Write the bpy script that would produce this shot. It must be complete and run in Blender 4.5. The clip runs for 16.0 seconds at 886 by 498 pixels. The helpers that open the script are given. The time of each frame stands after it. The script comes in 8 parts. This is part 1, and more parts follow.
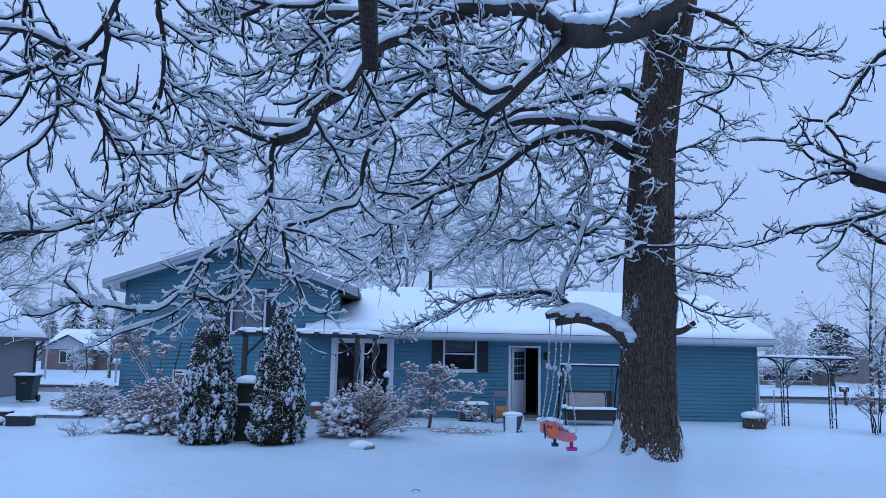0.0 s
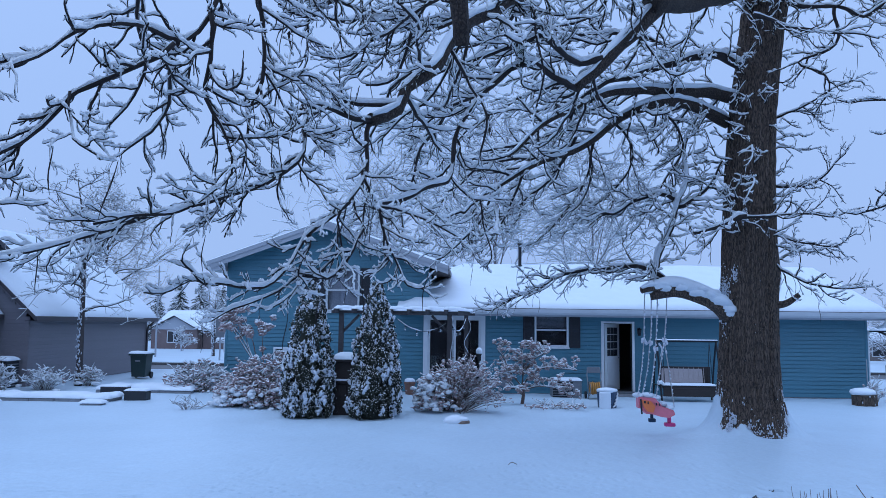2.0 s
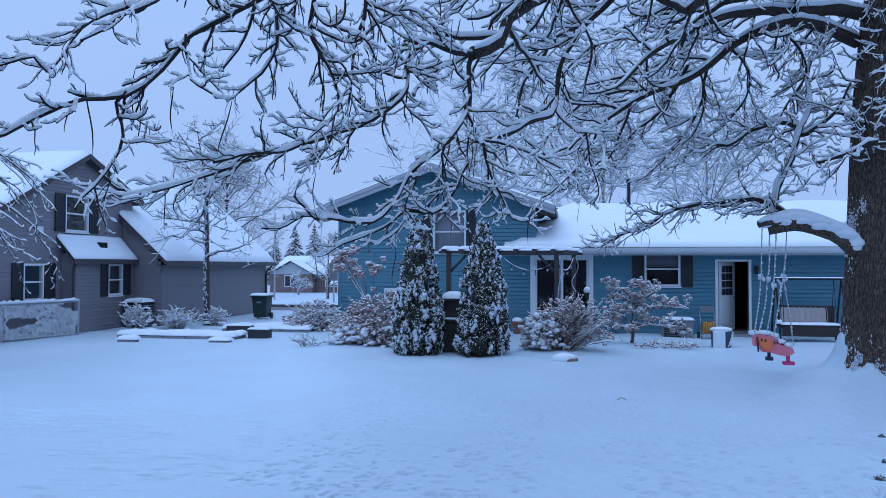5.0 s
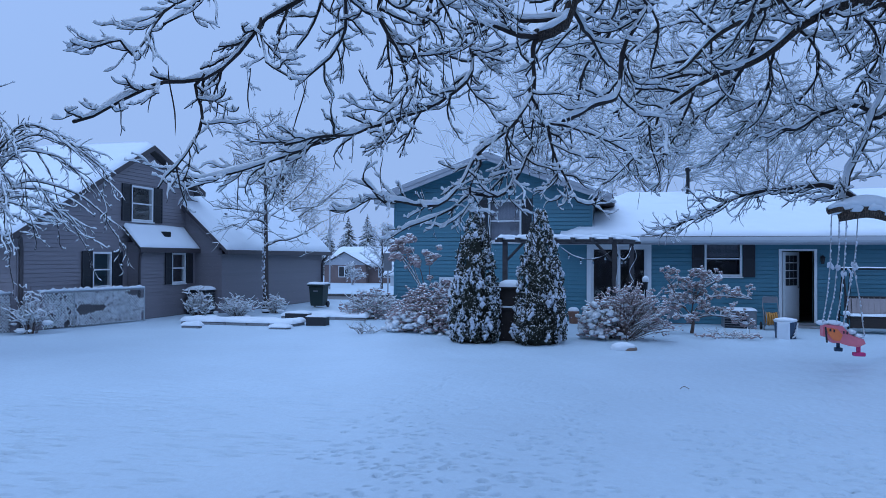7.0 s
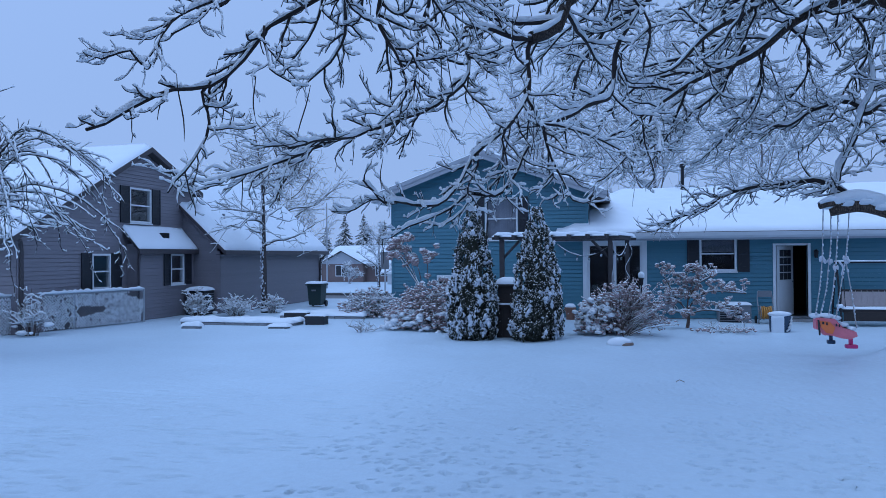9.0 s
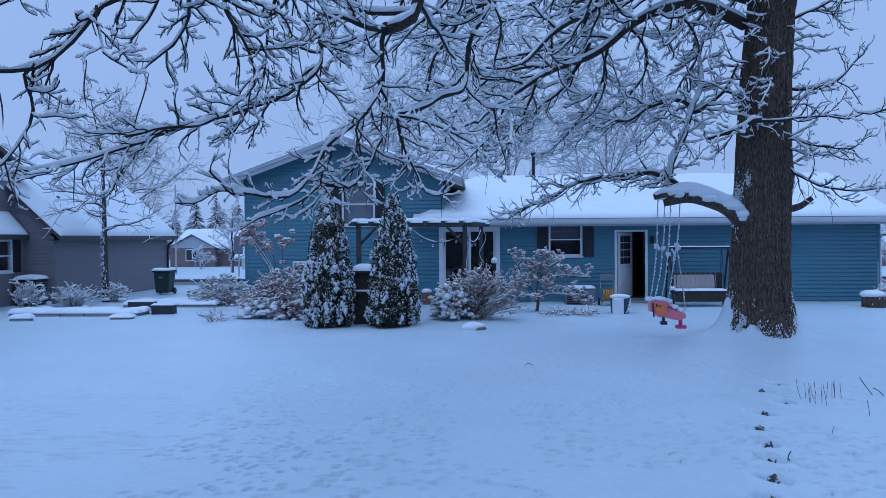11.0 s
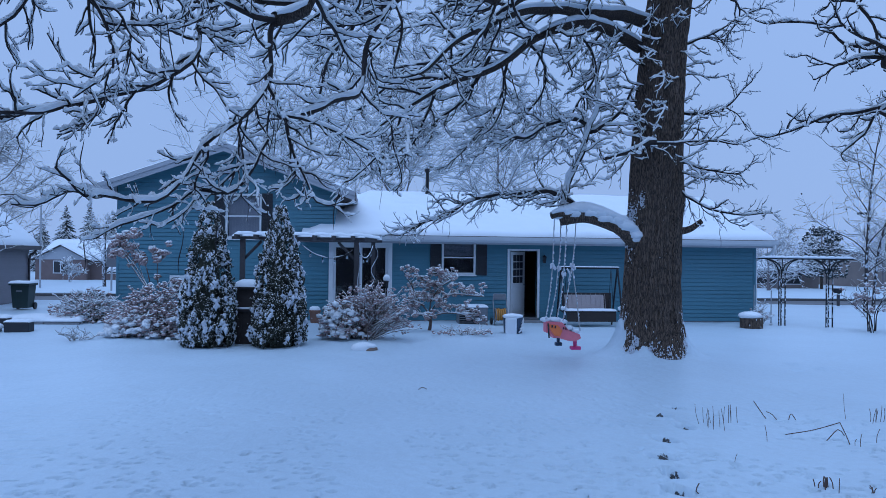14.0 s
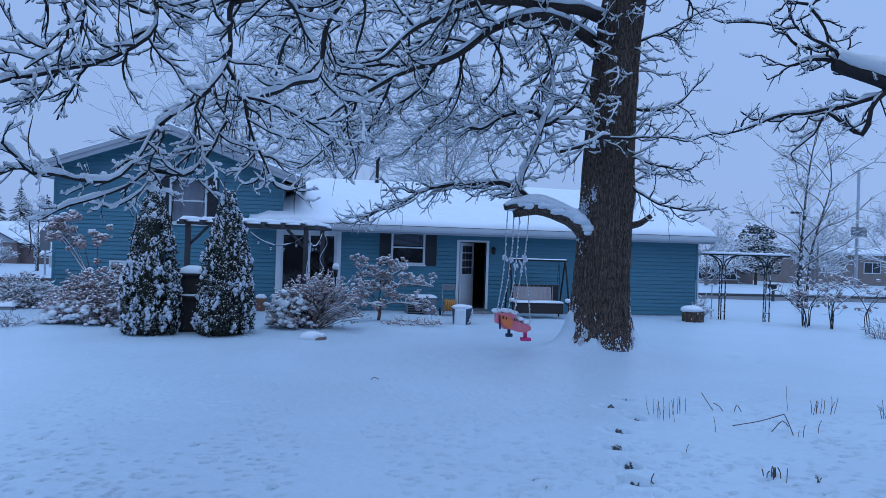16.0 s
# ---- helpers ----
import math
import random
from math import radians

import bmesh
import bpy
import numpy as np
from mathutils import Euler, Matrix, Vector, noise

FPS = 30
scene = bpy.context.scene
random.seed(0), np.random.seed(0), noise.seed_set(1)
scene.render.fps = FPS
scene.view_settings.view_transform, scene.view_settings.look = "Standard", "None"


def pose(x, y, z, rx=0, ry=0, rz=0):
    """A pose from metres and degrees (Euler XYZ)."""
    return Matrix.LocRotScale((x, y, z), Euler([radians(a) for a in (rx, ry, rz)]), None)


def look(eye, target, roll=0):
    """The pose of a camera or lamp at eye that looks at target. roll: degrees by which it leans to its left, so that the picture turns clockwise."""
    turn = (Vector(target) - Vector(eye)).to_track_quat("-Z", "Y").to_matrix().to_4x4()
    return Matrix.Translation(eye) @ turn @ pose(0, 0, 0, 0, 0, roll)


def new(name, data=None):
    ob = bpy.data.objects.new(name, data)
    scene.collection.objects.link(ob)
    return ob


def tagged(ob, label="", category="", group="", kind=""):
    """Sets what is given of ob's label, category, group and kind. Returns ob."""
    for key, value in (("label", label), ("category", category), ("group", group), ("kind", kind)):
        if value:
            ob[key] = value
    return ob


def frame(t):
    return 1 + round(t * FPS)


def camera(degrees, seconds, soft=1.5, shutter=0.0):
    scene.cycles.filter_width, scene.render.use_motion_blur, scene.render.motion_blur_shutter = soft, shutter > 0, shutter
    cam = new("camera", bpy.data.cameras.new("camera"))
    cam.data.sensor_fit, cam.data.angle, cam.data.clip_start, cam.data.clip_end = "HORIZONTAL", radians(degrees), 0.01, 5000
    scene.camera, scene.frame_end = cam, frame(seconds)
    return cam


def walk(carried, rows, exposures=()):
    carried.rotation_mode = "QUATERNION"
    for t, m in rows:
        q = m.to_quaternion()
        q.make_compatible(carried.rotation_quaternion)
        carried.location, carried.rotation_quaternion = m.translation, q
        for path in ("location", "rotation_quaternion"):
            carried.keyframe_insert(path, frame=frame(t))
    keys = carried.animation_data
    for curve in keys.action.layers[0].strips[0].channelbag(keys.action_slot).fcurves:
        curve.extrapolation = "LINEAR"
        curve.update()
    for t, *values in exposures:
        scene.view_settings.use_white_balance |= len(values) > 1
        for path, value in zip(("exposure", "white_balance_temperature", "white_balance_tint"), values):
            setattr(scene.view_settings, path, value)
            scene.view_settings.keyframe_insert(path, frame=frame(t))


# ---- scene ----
import collections

cam = camera(61.0, 16.0, soft=0.35)
PATH = [
    (0, (0.011, 0.262, 2.092), (0.169, 2.24, 2.348), 1.2),
    (0.5, (-0.022, 0.24, 2.121), (0.099, 2.22, 2.371), 1.2),
    (1, (-0.018, 0.248, 2.081), (-0.009, 2.234, 2.319), 1.1),
    (1.5, (0.005, 0.247, 2.051), (-0.038, 2.234, 2.278), 0.8),
    (2, (-0.07, 0.21, 2.049), (-0.141, 2.199, 2.244), 0.7),
    (2.5, (-0.095, 0.203, 2.002), (-0.196, 2.196, 2.128), 0.7),
    (3, (-0.11, 0.176, 1.995), (-0.258, 2.168, 2.095), 0.7),
    (3.5, (-0.023, 0.224, 1.949), (-0.223, 2.212, 2.034), 0.5),
    (4, (-0.058, 0.214, 1.962), (-0.303, 2.198, 2.031), 0.4),
    (4.5, (-0.058, 0.202, 1.954), (-0.346, 2.18, 2.012), 0.2),
    (5, (-0.052, 0.18, 1.943), (-0.403, 2.148, 1.988), 0.1),
    (7.5, (-0.192, 0.127, 1.848), (-0.693, 2.063, 1.87), 0.2),
    (8, (-0.165, 0.091, 1.843), (-0.68, 2.023, 1.867), 0.1),
    (8.2, (-0.153, 0.065, 1.84), (-0.666, 1.998, 1.866), 0.0),
    (10.3, (-0.181, -0.102, 1.94), (-0.431, 1.882, 1.92), -0.7),
    (10.5, (-0.157, -0.073, 1.946), (-0.35, 1.918, 1.921), -0.7),
    (11, (-0.112, -0.022, 1.956), (-0.217, 1.975, 1.925), -0.4),
    (11.5, (-0.048, 0.125, 1.92), (-0.111, 2.124, 1.886), 0.2),
    (12, (0.01, 0.259, 1.946), (-0.036, 2.258, 1.915), 1.0),
    (12.5, (0.066, 0.348, 1.953), (0.024, 2.348, 1.934), 1.2),
    (13, (0.035, 0.43, 1.947), (0.002, 2.43, 1.935), 1.4),
    (13.5, (-0.065, 0.569, 1.95), (-0.022, 2.568, 1.954), 1.2),
    (14, (-0.165, 0.658, 1.944), (0.021, 2.649, 1.959), 0.7),
    (14.5, (-0.225, 0.689, 1.937), (0.028, 2.673, 1.964), 0.5),
    (15, (-0.269, 0.703, 1.938), (0.024, 2.681, 1.977), 0.8),
    (15.5, (-0.304, 0.717, 1.933), (0.012, 2.692, 1.97), 1.3),
    (16, (-0.316, 0.76, 1.928), (0.017, 2.732, 1.921), 1.8),
]
walk(cam, [(t, look(eye, target, roll)) for t, eye, target, roll in PATH], exposures=[(0.0, 0.12, 6500, 10), (5.0, 0.14, 6450, 9), (7.5, -0.03, 6250, 9), (16.0, -0.09, 6250, 9)])

# ---- light ----
world = bpy.data.worlds.new("dusk_overcast")
scene.world = world
world.use_nodes = True
wn, wl = world.node_tree.nodes, world.node_tree.links
wn.clear()
sky = wn.new("ShaderNodeTexSky")
sky.sky_type = 'NISHITA'
sky.sun_disc = False
sky.sun_elevation, sky.sun_rotation = radians(4), radians(250)
cloud = wn.new("ShaderNodeMix")
cloud.data_type = 'RGBA'
cloud.inputs["Factor"].default_value = 0.93
cloud.inputs["B"].default_value = (0.372, 0.56, 0.985, 1)
dim = wn.new("ShaderNodeVectorMath")
dim.operation = 'SCALE'
dim.inputs["Scale"].default_value = 0.1
wl.new(sky.outputs[0], dim.inputs[0])
wl.new(dim.outputs[0], cloud.inputs["A"])
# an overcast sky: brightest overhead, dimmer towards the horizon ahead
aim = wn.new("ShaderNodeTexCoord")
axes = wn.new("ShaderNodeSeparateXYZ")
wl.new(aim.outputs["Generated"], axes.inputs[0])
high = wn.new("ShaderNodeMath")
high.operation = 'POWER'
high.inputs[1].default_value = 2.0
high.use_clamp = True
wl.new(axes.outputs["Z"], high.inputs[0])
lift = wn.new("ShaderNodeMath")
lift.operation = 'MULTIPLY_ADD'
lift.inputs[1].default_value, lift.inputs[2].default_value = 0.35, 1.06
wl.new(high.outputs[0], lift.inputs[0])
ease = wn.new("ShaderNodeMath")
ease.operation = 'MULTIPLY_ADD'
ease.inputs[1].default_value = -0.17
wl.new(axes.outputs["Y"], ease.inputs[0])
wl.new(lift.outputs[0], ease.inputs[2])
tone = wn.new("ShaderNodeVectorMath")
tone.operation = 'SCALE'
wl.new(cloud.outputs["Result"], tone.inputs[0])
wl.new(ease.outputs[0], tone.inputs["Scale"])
bg = wn.new("ShaderNodeBackground")
bg.inputs["Strength"].default_value = 1.0
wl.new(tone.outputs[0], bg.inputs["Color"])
wo = wn.new("ShaderNodeOutputWorld")
wl.new(bg.outputs[0], wo.inputs["Surface"])
sun = new("sun", bpy.data.lights.new("sun", 'SUN'))
sun.data.energy, sun.data.angle, sun.data.color = 0.8, radians(60), (0.58, 0.76, 1.0)
sun.matrix_world = look((-6, -10, 40), (0, 0, 0))


# ---- materials ----
def material(name, colour, rough=0.7, metal=0.0, vary=0.12, grain=30.0, blotch=2.0, bump=0.3, bump_size=0.01, tint=None, stretch=(1, 1, 1), island=False, span_at=None):
    """Principled surface with fine grain, larger blotches and relief."""
    m = bpy.data.materials.new(name)
    m.use_nodes = True
    n, l = m.node_tree.nodes, m.node_tree.links
    p = n["Principled BSDF"]
    p.inputs["Roughness"].default_value, p.inputs["Metallic"].default_value = rough, metal
    co = n.new("ShaderNodeTexCoord")
    mp = n.new("ShaderNodeMapping")
    mp.inputs["Scale"].default_value = stretch
    l.new(co.outputs["Object"], mp.inputs["Vector"])
    fine = n.new("ShaderNodeTexNoise")
    fine.inputs["Scale"].default_value, fine.inputs["Detail"].default_value = grain, 6
    big = n.new("ShaderNodeTexNoise")
    big.inputs["Scale"].default_value, big.inputs["Detail"].default_value = blotch, 3
    l.new(mp.outputs[0], fine.inputs["Vector"])
    l.new(mp.outputs[0], big.inputs["Vector"])
    add = n.new("ShaderNodeMath")
    add.operation = 'ADD'
    l.new(fine.outputs["Fac"], add.inputs[0])
    l.new(big.outputs["Fac"], add.inputs[1])
    last = add
    if island:
        info = n.new("ShaderNodeObjectInfo")
        mul = n.new("ShaderNodeMath")
        mul.operation = 'MULTIPLY_ADD'
        mul.inputs[1].default_value = 0.5
        l.new(info.outputs["Random"], mul.inputs[0])
        l.new(add.outputs[0], mul.inputs[2])
        last = mul
    ramp = n.new("ShaderNodeValToRGB")
    lo, hi = span_at or ((0.55, 1.45) if not island else (0.7, 1.8))
    span = n.new("ShaderNodeMapRange")
    span.inputs["From Min"].default_value, span.inputs["From Max"].default_value = lo, hi
    l.new(last.outputs[0], span.inputs["Value"])
    l.new(span.outputs[0], ramp.inputs["Fac"])
    c = Vector(colour)
    t = Vector(tint) if tint else c * (1 + vary)
    ramp.color_ramp.elements[0].color = (*(c * (1 - vary)), 1)
    ramp.color_ramp.elements[1].color = (*t, 1)
    l.new(ramp.outputs["Color"], p.inputs["Base Color"])
    if bump:
        b = n.new("ShaderNodeBump")
        b.inputs["Strength"].default_value, b.inputs["Distance"].default_value = bump, bump_size
        l.new(fine.outputs["Fac"], b.inputs["Height"])
        l.new(b.outputs[0], p.inputs["Normal"])
    return m


def glass_material(name, colour):
    m = bpy.data.materials.new(name)
    m.use_nodes = True
    p = m.node_tree.nodes["Principled BSDF"]
    p.inputs["Base Color"].default_value = (*colour, 1)
    p.inputs["Roughness"].default_value, p.inputs["IOR"].default_value = 0.03, 1.5
    p.inputs["Transmission Weight"].default_value = 1.0
    return m


SNOW = material("settled_snow", (0.735, 0.785, 0.84), 0.75, vary=0.03, grain=45, blotch=1.5, bump=0.35, bump_size=0.012)


def let_light_through(m, amount):
    """Loose snow passes some of the light that falls on it."""
    n, l = m.node_tree.nodes, m.node_tree.links
    p = n["Principled BSDF"]
    t = n.new("ShaderNodeBsdfTranslucent")
    l.new(p.inputs["Base Color"].links[0].from_socket, t.inputs["Color"])
    mix = n.new("ShaderNodeMixShader")
    mix.inputs["Fac"].default_value = amount
    l.new(p.outputs[0], mix.inputs[1])
    l.new(t.outputs[0], mix.inputs[2])
    l.new(mix.outputs[0], n["Material Output"].inputs["Surface"])


# paler than SNOW: brightness that shaded crowns and bushes lack is in the colour
SNOW_BRIGHT = material("brightened_loose_snow", (0.92, 0.945, 0.975), 0.8, vary=0.04, grain=55, blotch=5, bump=0.6, bump_size=0.02)
let_light_through(SNOW_BRIGHT, 0.3)
# darker and bluer than SNOW: the lawn's blue shade is put into the colour
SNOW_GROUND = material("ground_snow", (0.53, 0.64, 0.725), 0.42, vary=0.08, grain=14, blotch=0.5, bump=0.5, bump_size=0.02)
SNOW_CLUMP = material("clinging_snow", (0.63, 0.665, 0.735), 0.8, vary=0.05, grain=60, blotch=6, bump=0.5, bump_size=0.015)
BLUE = material("blue_vinyl_siding", (0.062, 0.19, 0.25), 0.45, vary=0.08, grain=9, blotch=0.6, bump=0.08, bump_size=0.003, stretch=(0.4, 1, 4), island=True)
GREY = material("taupe_vinyl_siding", (0.206, 0.188, 0.208), 0.5, vary=0.08, grain=9, blotch=0.6, bump=0.08, bump_size=0.003, stretch=(0.4, 0.4, 4), island=True)
WHITE = material("white_painted_trim", (0.66, 0.68, 0.7), 0.45, vary=0.05, grain=12, blotch=1.2, bump=0.06, bump_size=0.003)
# white eave boards greyed: their shade is painted in; also the far grey gable
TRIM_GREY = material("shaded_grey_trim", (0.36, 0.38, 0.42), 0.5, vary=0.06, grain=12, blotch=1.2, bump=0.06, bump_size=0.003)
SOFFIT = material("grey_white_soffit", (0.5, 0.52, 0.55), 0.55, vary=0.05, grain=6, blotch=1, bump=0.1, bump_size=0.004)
SHINGLE = material("dark_asphalt_shingle", (0.055, 0.05, 0.05), 0.9, vary=0.35, grain=30, blotch=3, bump=0.6, bump_size=0.01)
SHUTTER = material("black_shutter_plastic", (0.02, 0.021, 0.027), 0.5, vary=0.2, grain=15, bump=0.1)
BROWN_TRIM = material("dark_brown_trim", (0.06, 0.05, 0.055), 0.5, vary=0.15, grain=15, bump=0.1)
# plaster near black: the gloom of unlit rooms is put into the colour
INTERIOR = material("darkened_interior_plaster", (0.06, 0.055, 0.055), 0.9, vary=0.15, grain=5, bump=0.1)
CURTAIN = material("pale_curtain_cloth", (0.38, 0.38, 0.44), 0.9, vary=0.2, grain=6, stretch=(14, 1, 0.4), bump=0.5, bump_size=0.02)
GLASS = glass_material("window_glass", (0.85, 0.9, 0.92))
BARK = material("furrowed_grey_brown_bark", (0.05, 0.036, 0.028), 0.95, vary=0.6, grain=13, blotch=2.5, bump=1.0, bump_size=0.07, tint=(0.23, 0.17, 0.135), stretch=(2.2, 2.2, 0.42), span_at=(0.75, 1.3))


def plate_bark(m, scale, squeeze, dark, light):
    """Bark split into narrow upright plates with dark cracks between them."""
    n, l = m.node_tree.nodes, m.node_tree.links
    p = n["Principled BSDF"]
    co = n.new("ShaderNodeTexCoord")
    bend = n.new("ShaderNodeTexNoise")
    bend.inputs["Scale"].default_value, bend.inputs["Detail"].default_value = 7.0, 3
    l.new(co.outputs["Object"], bend.inputs["Vector"])
    mix = n.new("ShaderNodeVectorMath")
    mix.operation = 'MULTIPLY_ADD'
    mix.inputs[1].default_value = (0.09, 0.09, 0.09)
    l.new(bend.outputs["Color"], mix.inputs[0])
    l.new(co.outputs["Object"], mix.inputs[2])
    mp = n.new("ShaderNodeMapping")
    mp.inputs["Scale"].default_value = (scale, scale, scale * squeeze)
    l.new(mix.outputs[0], mp.inputs["Vector"])
    cell = n.new("ShaderNodeTexVoronoi")
    cell.feature = 'DISTANCE_TO_EDGE'
    cell.inputs["Scale"].default_value = 1.0
    l.new(mp.outputs[0], cell.inputs["Vector"])
    fine = n.new("ShaderNodeTexNoise")
    fine.inputs["Scale"].default_value, fine.inputs["Detail"].default_value = 2.2, 6
    l.new(mp.outputs[0], fine.inputs["Vector"])
    mad = n.new("ShaderNodeMath")
    mad.operation = 'MULTIPLY_ADD'
    mad.inputs[1].default_value = 0.65
    l.new(fine.outputs["Fac"], mad.inputs[0])
    l.new(cell.outputs["Distance"], mad.inputs[2])
    ramp = n.new("ShaderNodeValToRGB")
    ramp.color_ramp.elements[0].position, ramp.color_ramp.elements[1].position = 0.27, 0.6
    ramp.color_ramp.elements[0].color, ramp.color_ramp.elements[1].color = (*dark, 1), (*light, 1)
    l.new(mad.outputs[0], ramp.inputs["Fac"])
    l.new(ramp.outputs["Color"], p.inputs["Base Color"])
    b = n.new("ShaderNodeBump")
    b.inputs["Strength"].default_value, b.inputs["Distance"].default_value = 1.0, 0.04
    l.new(mad.outputs[0], b.inputs["Height"])
    l.new(b.outputs[0], p.inputs["Normal"])


plate_bark(BARK, 32.0, 0.13, (0.017, 0.012, 0.01), (0.165, 0.116, 0.088))
LIMB_BARK = material("dark_wet_limb_bark", (0.025, 0.018, 0.016), 0.9, vary=0.5, grain=18, blotch=3, bump=1.0, bump_size=0.03, tint=(0.08, 0.058, 0.047), span_at=(0.75, 1.3))
plate_bark(LIMB_BARK, 34.0, 0.5, (0.02, 0.014, 0.012), (0.085, 0.06, 0.048))
TWIG = material("dark_wet_twig_bark", (0.022, 0.016, 0.016), 0.85, vary=0.35, grain=25, blotch=5, bump=0.4, bump_size=0.008)
# greyish brown, paler than near bark: distance haze is mixed into the colour
FARTWIG = material("haze_paled_far_twigs", (0.2, 0.175, 0.18), 0.9, vary=0.3, grain=20, blotch=3, bump=0)
BIRCHISH = material("pale_grey_young_bark", (0.065, 0.052, 0.05), 0.9, vary=0.3, grain=20, blotch=4, bump=0.5, bump_size=0.01)
CEDAR = material("dark_green_arborvitae", (0.014, 0.02, 0.016), 0.8, vary=0.5, grain=40, blotch=5, bump=0.4, bump_size=0.01, tint=(0.045, 0.05, 0.03))
SPRUCE = material("dusky_spruce_needles", (0.04, 0.053, 0.056), 0.9, vary=0.4, grain=10, blotch=1, bump=0)
PETAL = material("dried_brown_flower_heads", (0.33, 0.21, 0.2), 0.9, vary=0.4, grain=40, blotch=6, bump=0.8, bump_size=0.02, tint=(0.6, 0.46, 0.46))
STEM = material("tan_dry_stems", (0.13, 0.085, 0.07), 0.9, vary=0.35, grain=30, blotch=4, bump=0.3)
WOOD = material("weathered_grey_wood", (0.06, 0.055, 0.06), 0.8, vary=0.3, grain=14, blotch=2, bump=0.4, bump_size=0.006, stretch=(1, 1, 4))
DARKWOOD = material("dark_brown_wood", (0.032, 0.023, 0.021), 0.75, vary=0.3, grain=14, blotch=2, bump=0.4, bump_size=0.006, stretch=(1, 4, 4))
BLACKMETAL = material("black_metal", (0.015, 0.016, 0.02), 0.45, 0.4, vary=0.2, grain=25, bump=0.1)
GREYMETAL = material("grey_metal", (0.22, 0.23, 0.25), 0.45, 0.5, vary=0.15, grain=20, bump=0.1)
GALV = material("galvanised_wire", (0.4, 0.42, 0.45), 0.5, 0.6, vary=0.15, grain=20, bump=0)
RED = material("pinkish_red_plastic", (0.82, 0.21, 0.26), 0.4, vary=0.1, grain=8, bump=0.05)
MAGENTA = material("magenta_plastic", (0.68, 0.05, 0.2), 0.4, vary=0.1, grain=8, bump=0.05)
ORANGE = material("orange_plastic", (0.93, 0.22, 0.07), 0.4, vary=0.1, grain=8, bump=0.05)
NAVY = material("dark_blue_plastic", (0.02, 0.05, 0.1), 0.4, vary=0.1, grain=8, bump=0.05)
HOSE = material("yellow_orange_rubber_hose", (0.45, 0.2, 0.04), 0.5, vary=0.15, grain=20, bump=0.1)
ROPE = material("frosted_grey_rope", (0.45, 0.45, 0.46), 0.9, vary=0.35, grain=60, blotch=14, bump=0.8, bump_size=0.01)
BINGREEN = material("dark_green_bin_plastic", (0.012, 0.03, 0.028), 0.5, vary=0.15, grain=15, bump=0.1)
STONE = material("tan_rough_stone", (0.22, 0.16, 0.13), 0.9, vary=0.3, grain=14, blotch=4, bump=0.8, bump_size=0.02)
LIMESTONE = material("grey_flagstone", (0.25, 0.25, 0.26), 0.9, vary=0.2, grain=14, blotch=4, bump=0.6, bump_size=0.01)
ASPHALT = material("wet_asphalt", (0.075, 0.075, 0.08), 0.45, vary=0.25, grain=20, blotch=0.4, bump=0.3, bump_size=0.006)
KERB = material("dark_wet_kerb", (0.045, 0.045, 0.05), 0.7, vary=0.25, grain=15, bump=0.3)
# brick dulled for its distance, with the haze in its colour
BRICK = material("red_brown_brick", (0.175, 0.125, 0.12), 0.9, vary=0.2, grain=20, blotch=2, bump=0.3)
TANWALL = material("tan_brick_wall", (0.22, 0.18, 0.165), 0.9, vary=0.2, grain=10, blotch=1, bump=0.2)
SEATCLOTH = material("pale_grey_cushion_cloth", (0.36, 0.31, 0.31), 0.9, vary=0.12, grain=30, blotch=3, bump=0.3)
TERRACOTTA = material("brown_terracotta", (0.2, 0.1, 0.07), 0.8, vary=0.2, grain=15, bump=0.2)
BULB = glass_material("clear_bulb_glass", (0.8, 0.85, 0.9))



def dust_with_snow(m, amount):
    """Snow lying on the faces that look upwards, in patches."""
    n, l = m.node_tree.nodes, m.node_tree.links
    p = n["Principled BSDF"]
    old = p.inputs["Base Color"].links[0].from_socket
    geo, co = n.new("ShaderNodeNewGeometry"), n.new("ShaderNodeTexCoord")
    sep = n.new("ShaderNodeSeparateXYZ")
    l.new(geo.outputs["Normal"], sep.inputs[0])
    nz = n.new("ShaderNodeTexNoise")
    nz.inputs["Scale"].default_value, nz.inputs["Detail"].default_value = 9.0, 4
    l.new(co.outputs["Object"], nz.inputs["Vector"])
    mad = n.new("ShaderNodeMath")
    mad.operation = 'MULTIPLY_ADD'
    mad.inputs[1].default_value = 1.6
    l.new(nz.outputs["Fac"], mad.inputs[0])
    l.new(sep.outputs["Z"], mad.inputs[2])
    mr = n.new("ShaderNodeMapRange")
    mr.inputs["From Min"].default_value, mr.inputs["From Max"].default_value = 1.55 - amount, 1.75 - amount
    l.new(mad.outputs[0], mr.inputs["Value"])
    mix = n.new("ShaderNodeMix")
    mix.data_type = 'RGBA'
    l.new(mr.outputs[0], mix.inputs["Factor"])
    l.new(old, mix.inputs["A"])
    mix.inputs["B"].default_value = (0.8, 0.82, 0.85, 1)
    l.new(mix.outputs["Result"], p.inputs["Base Color"])


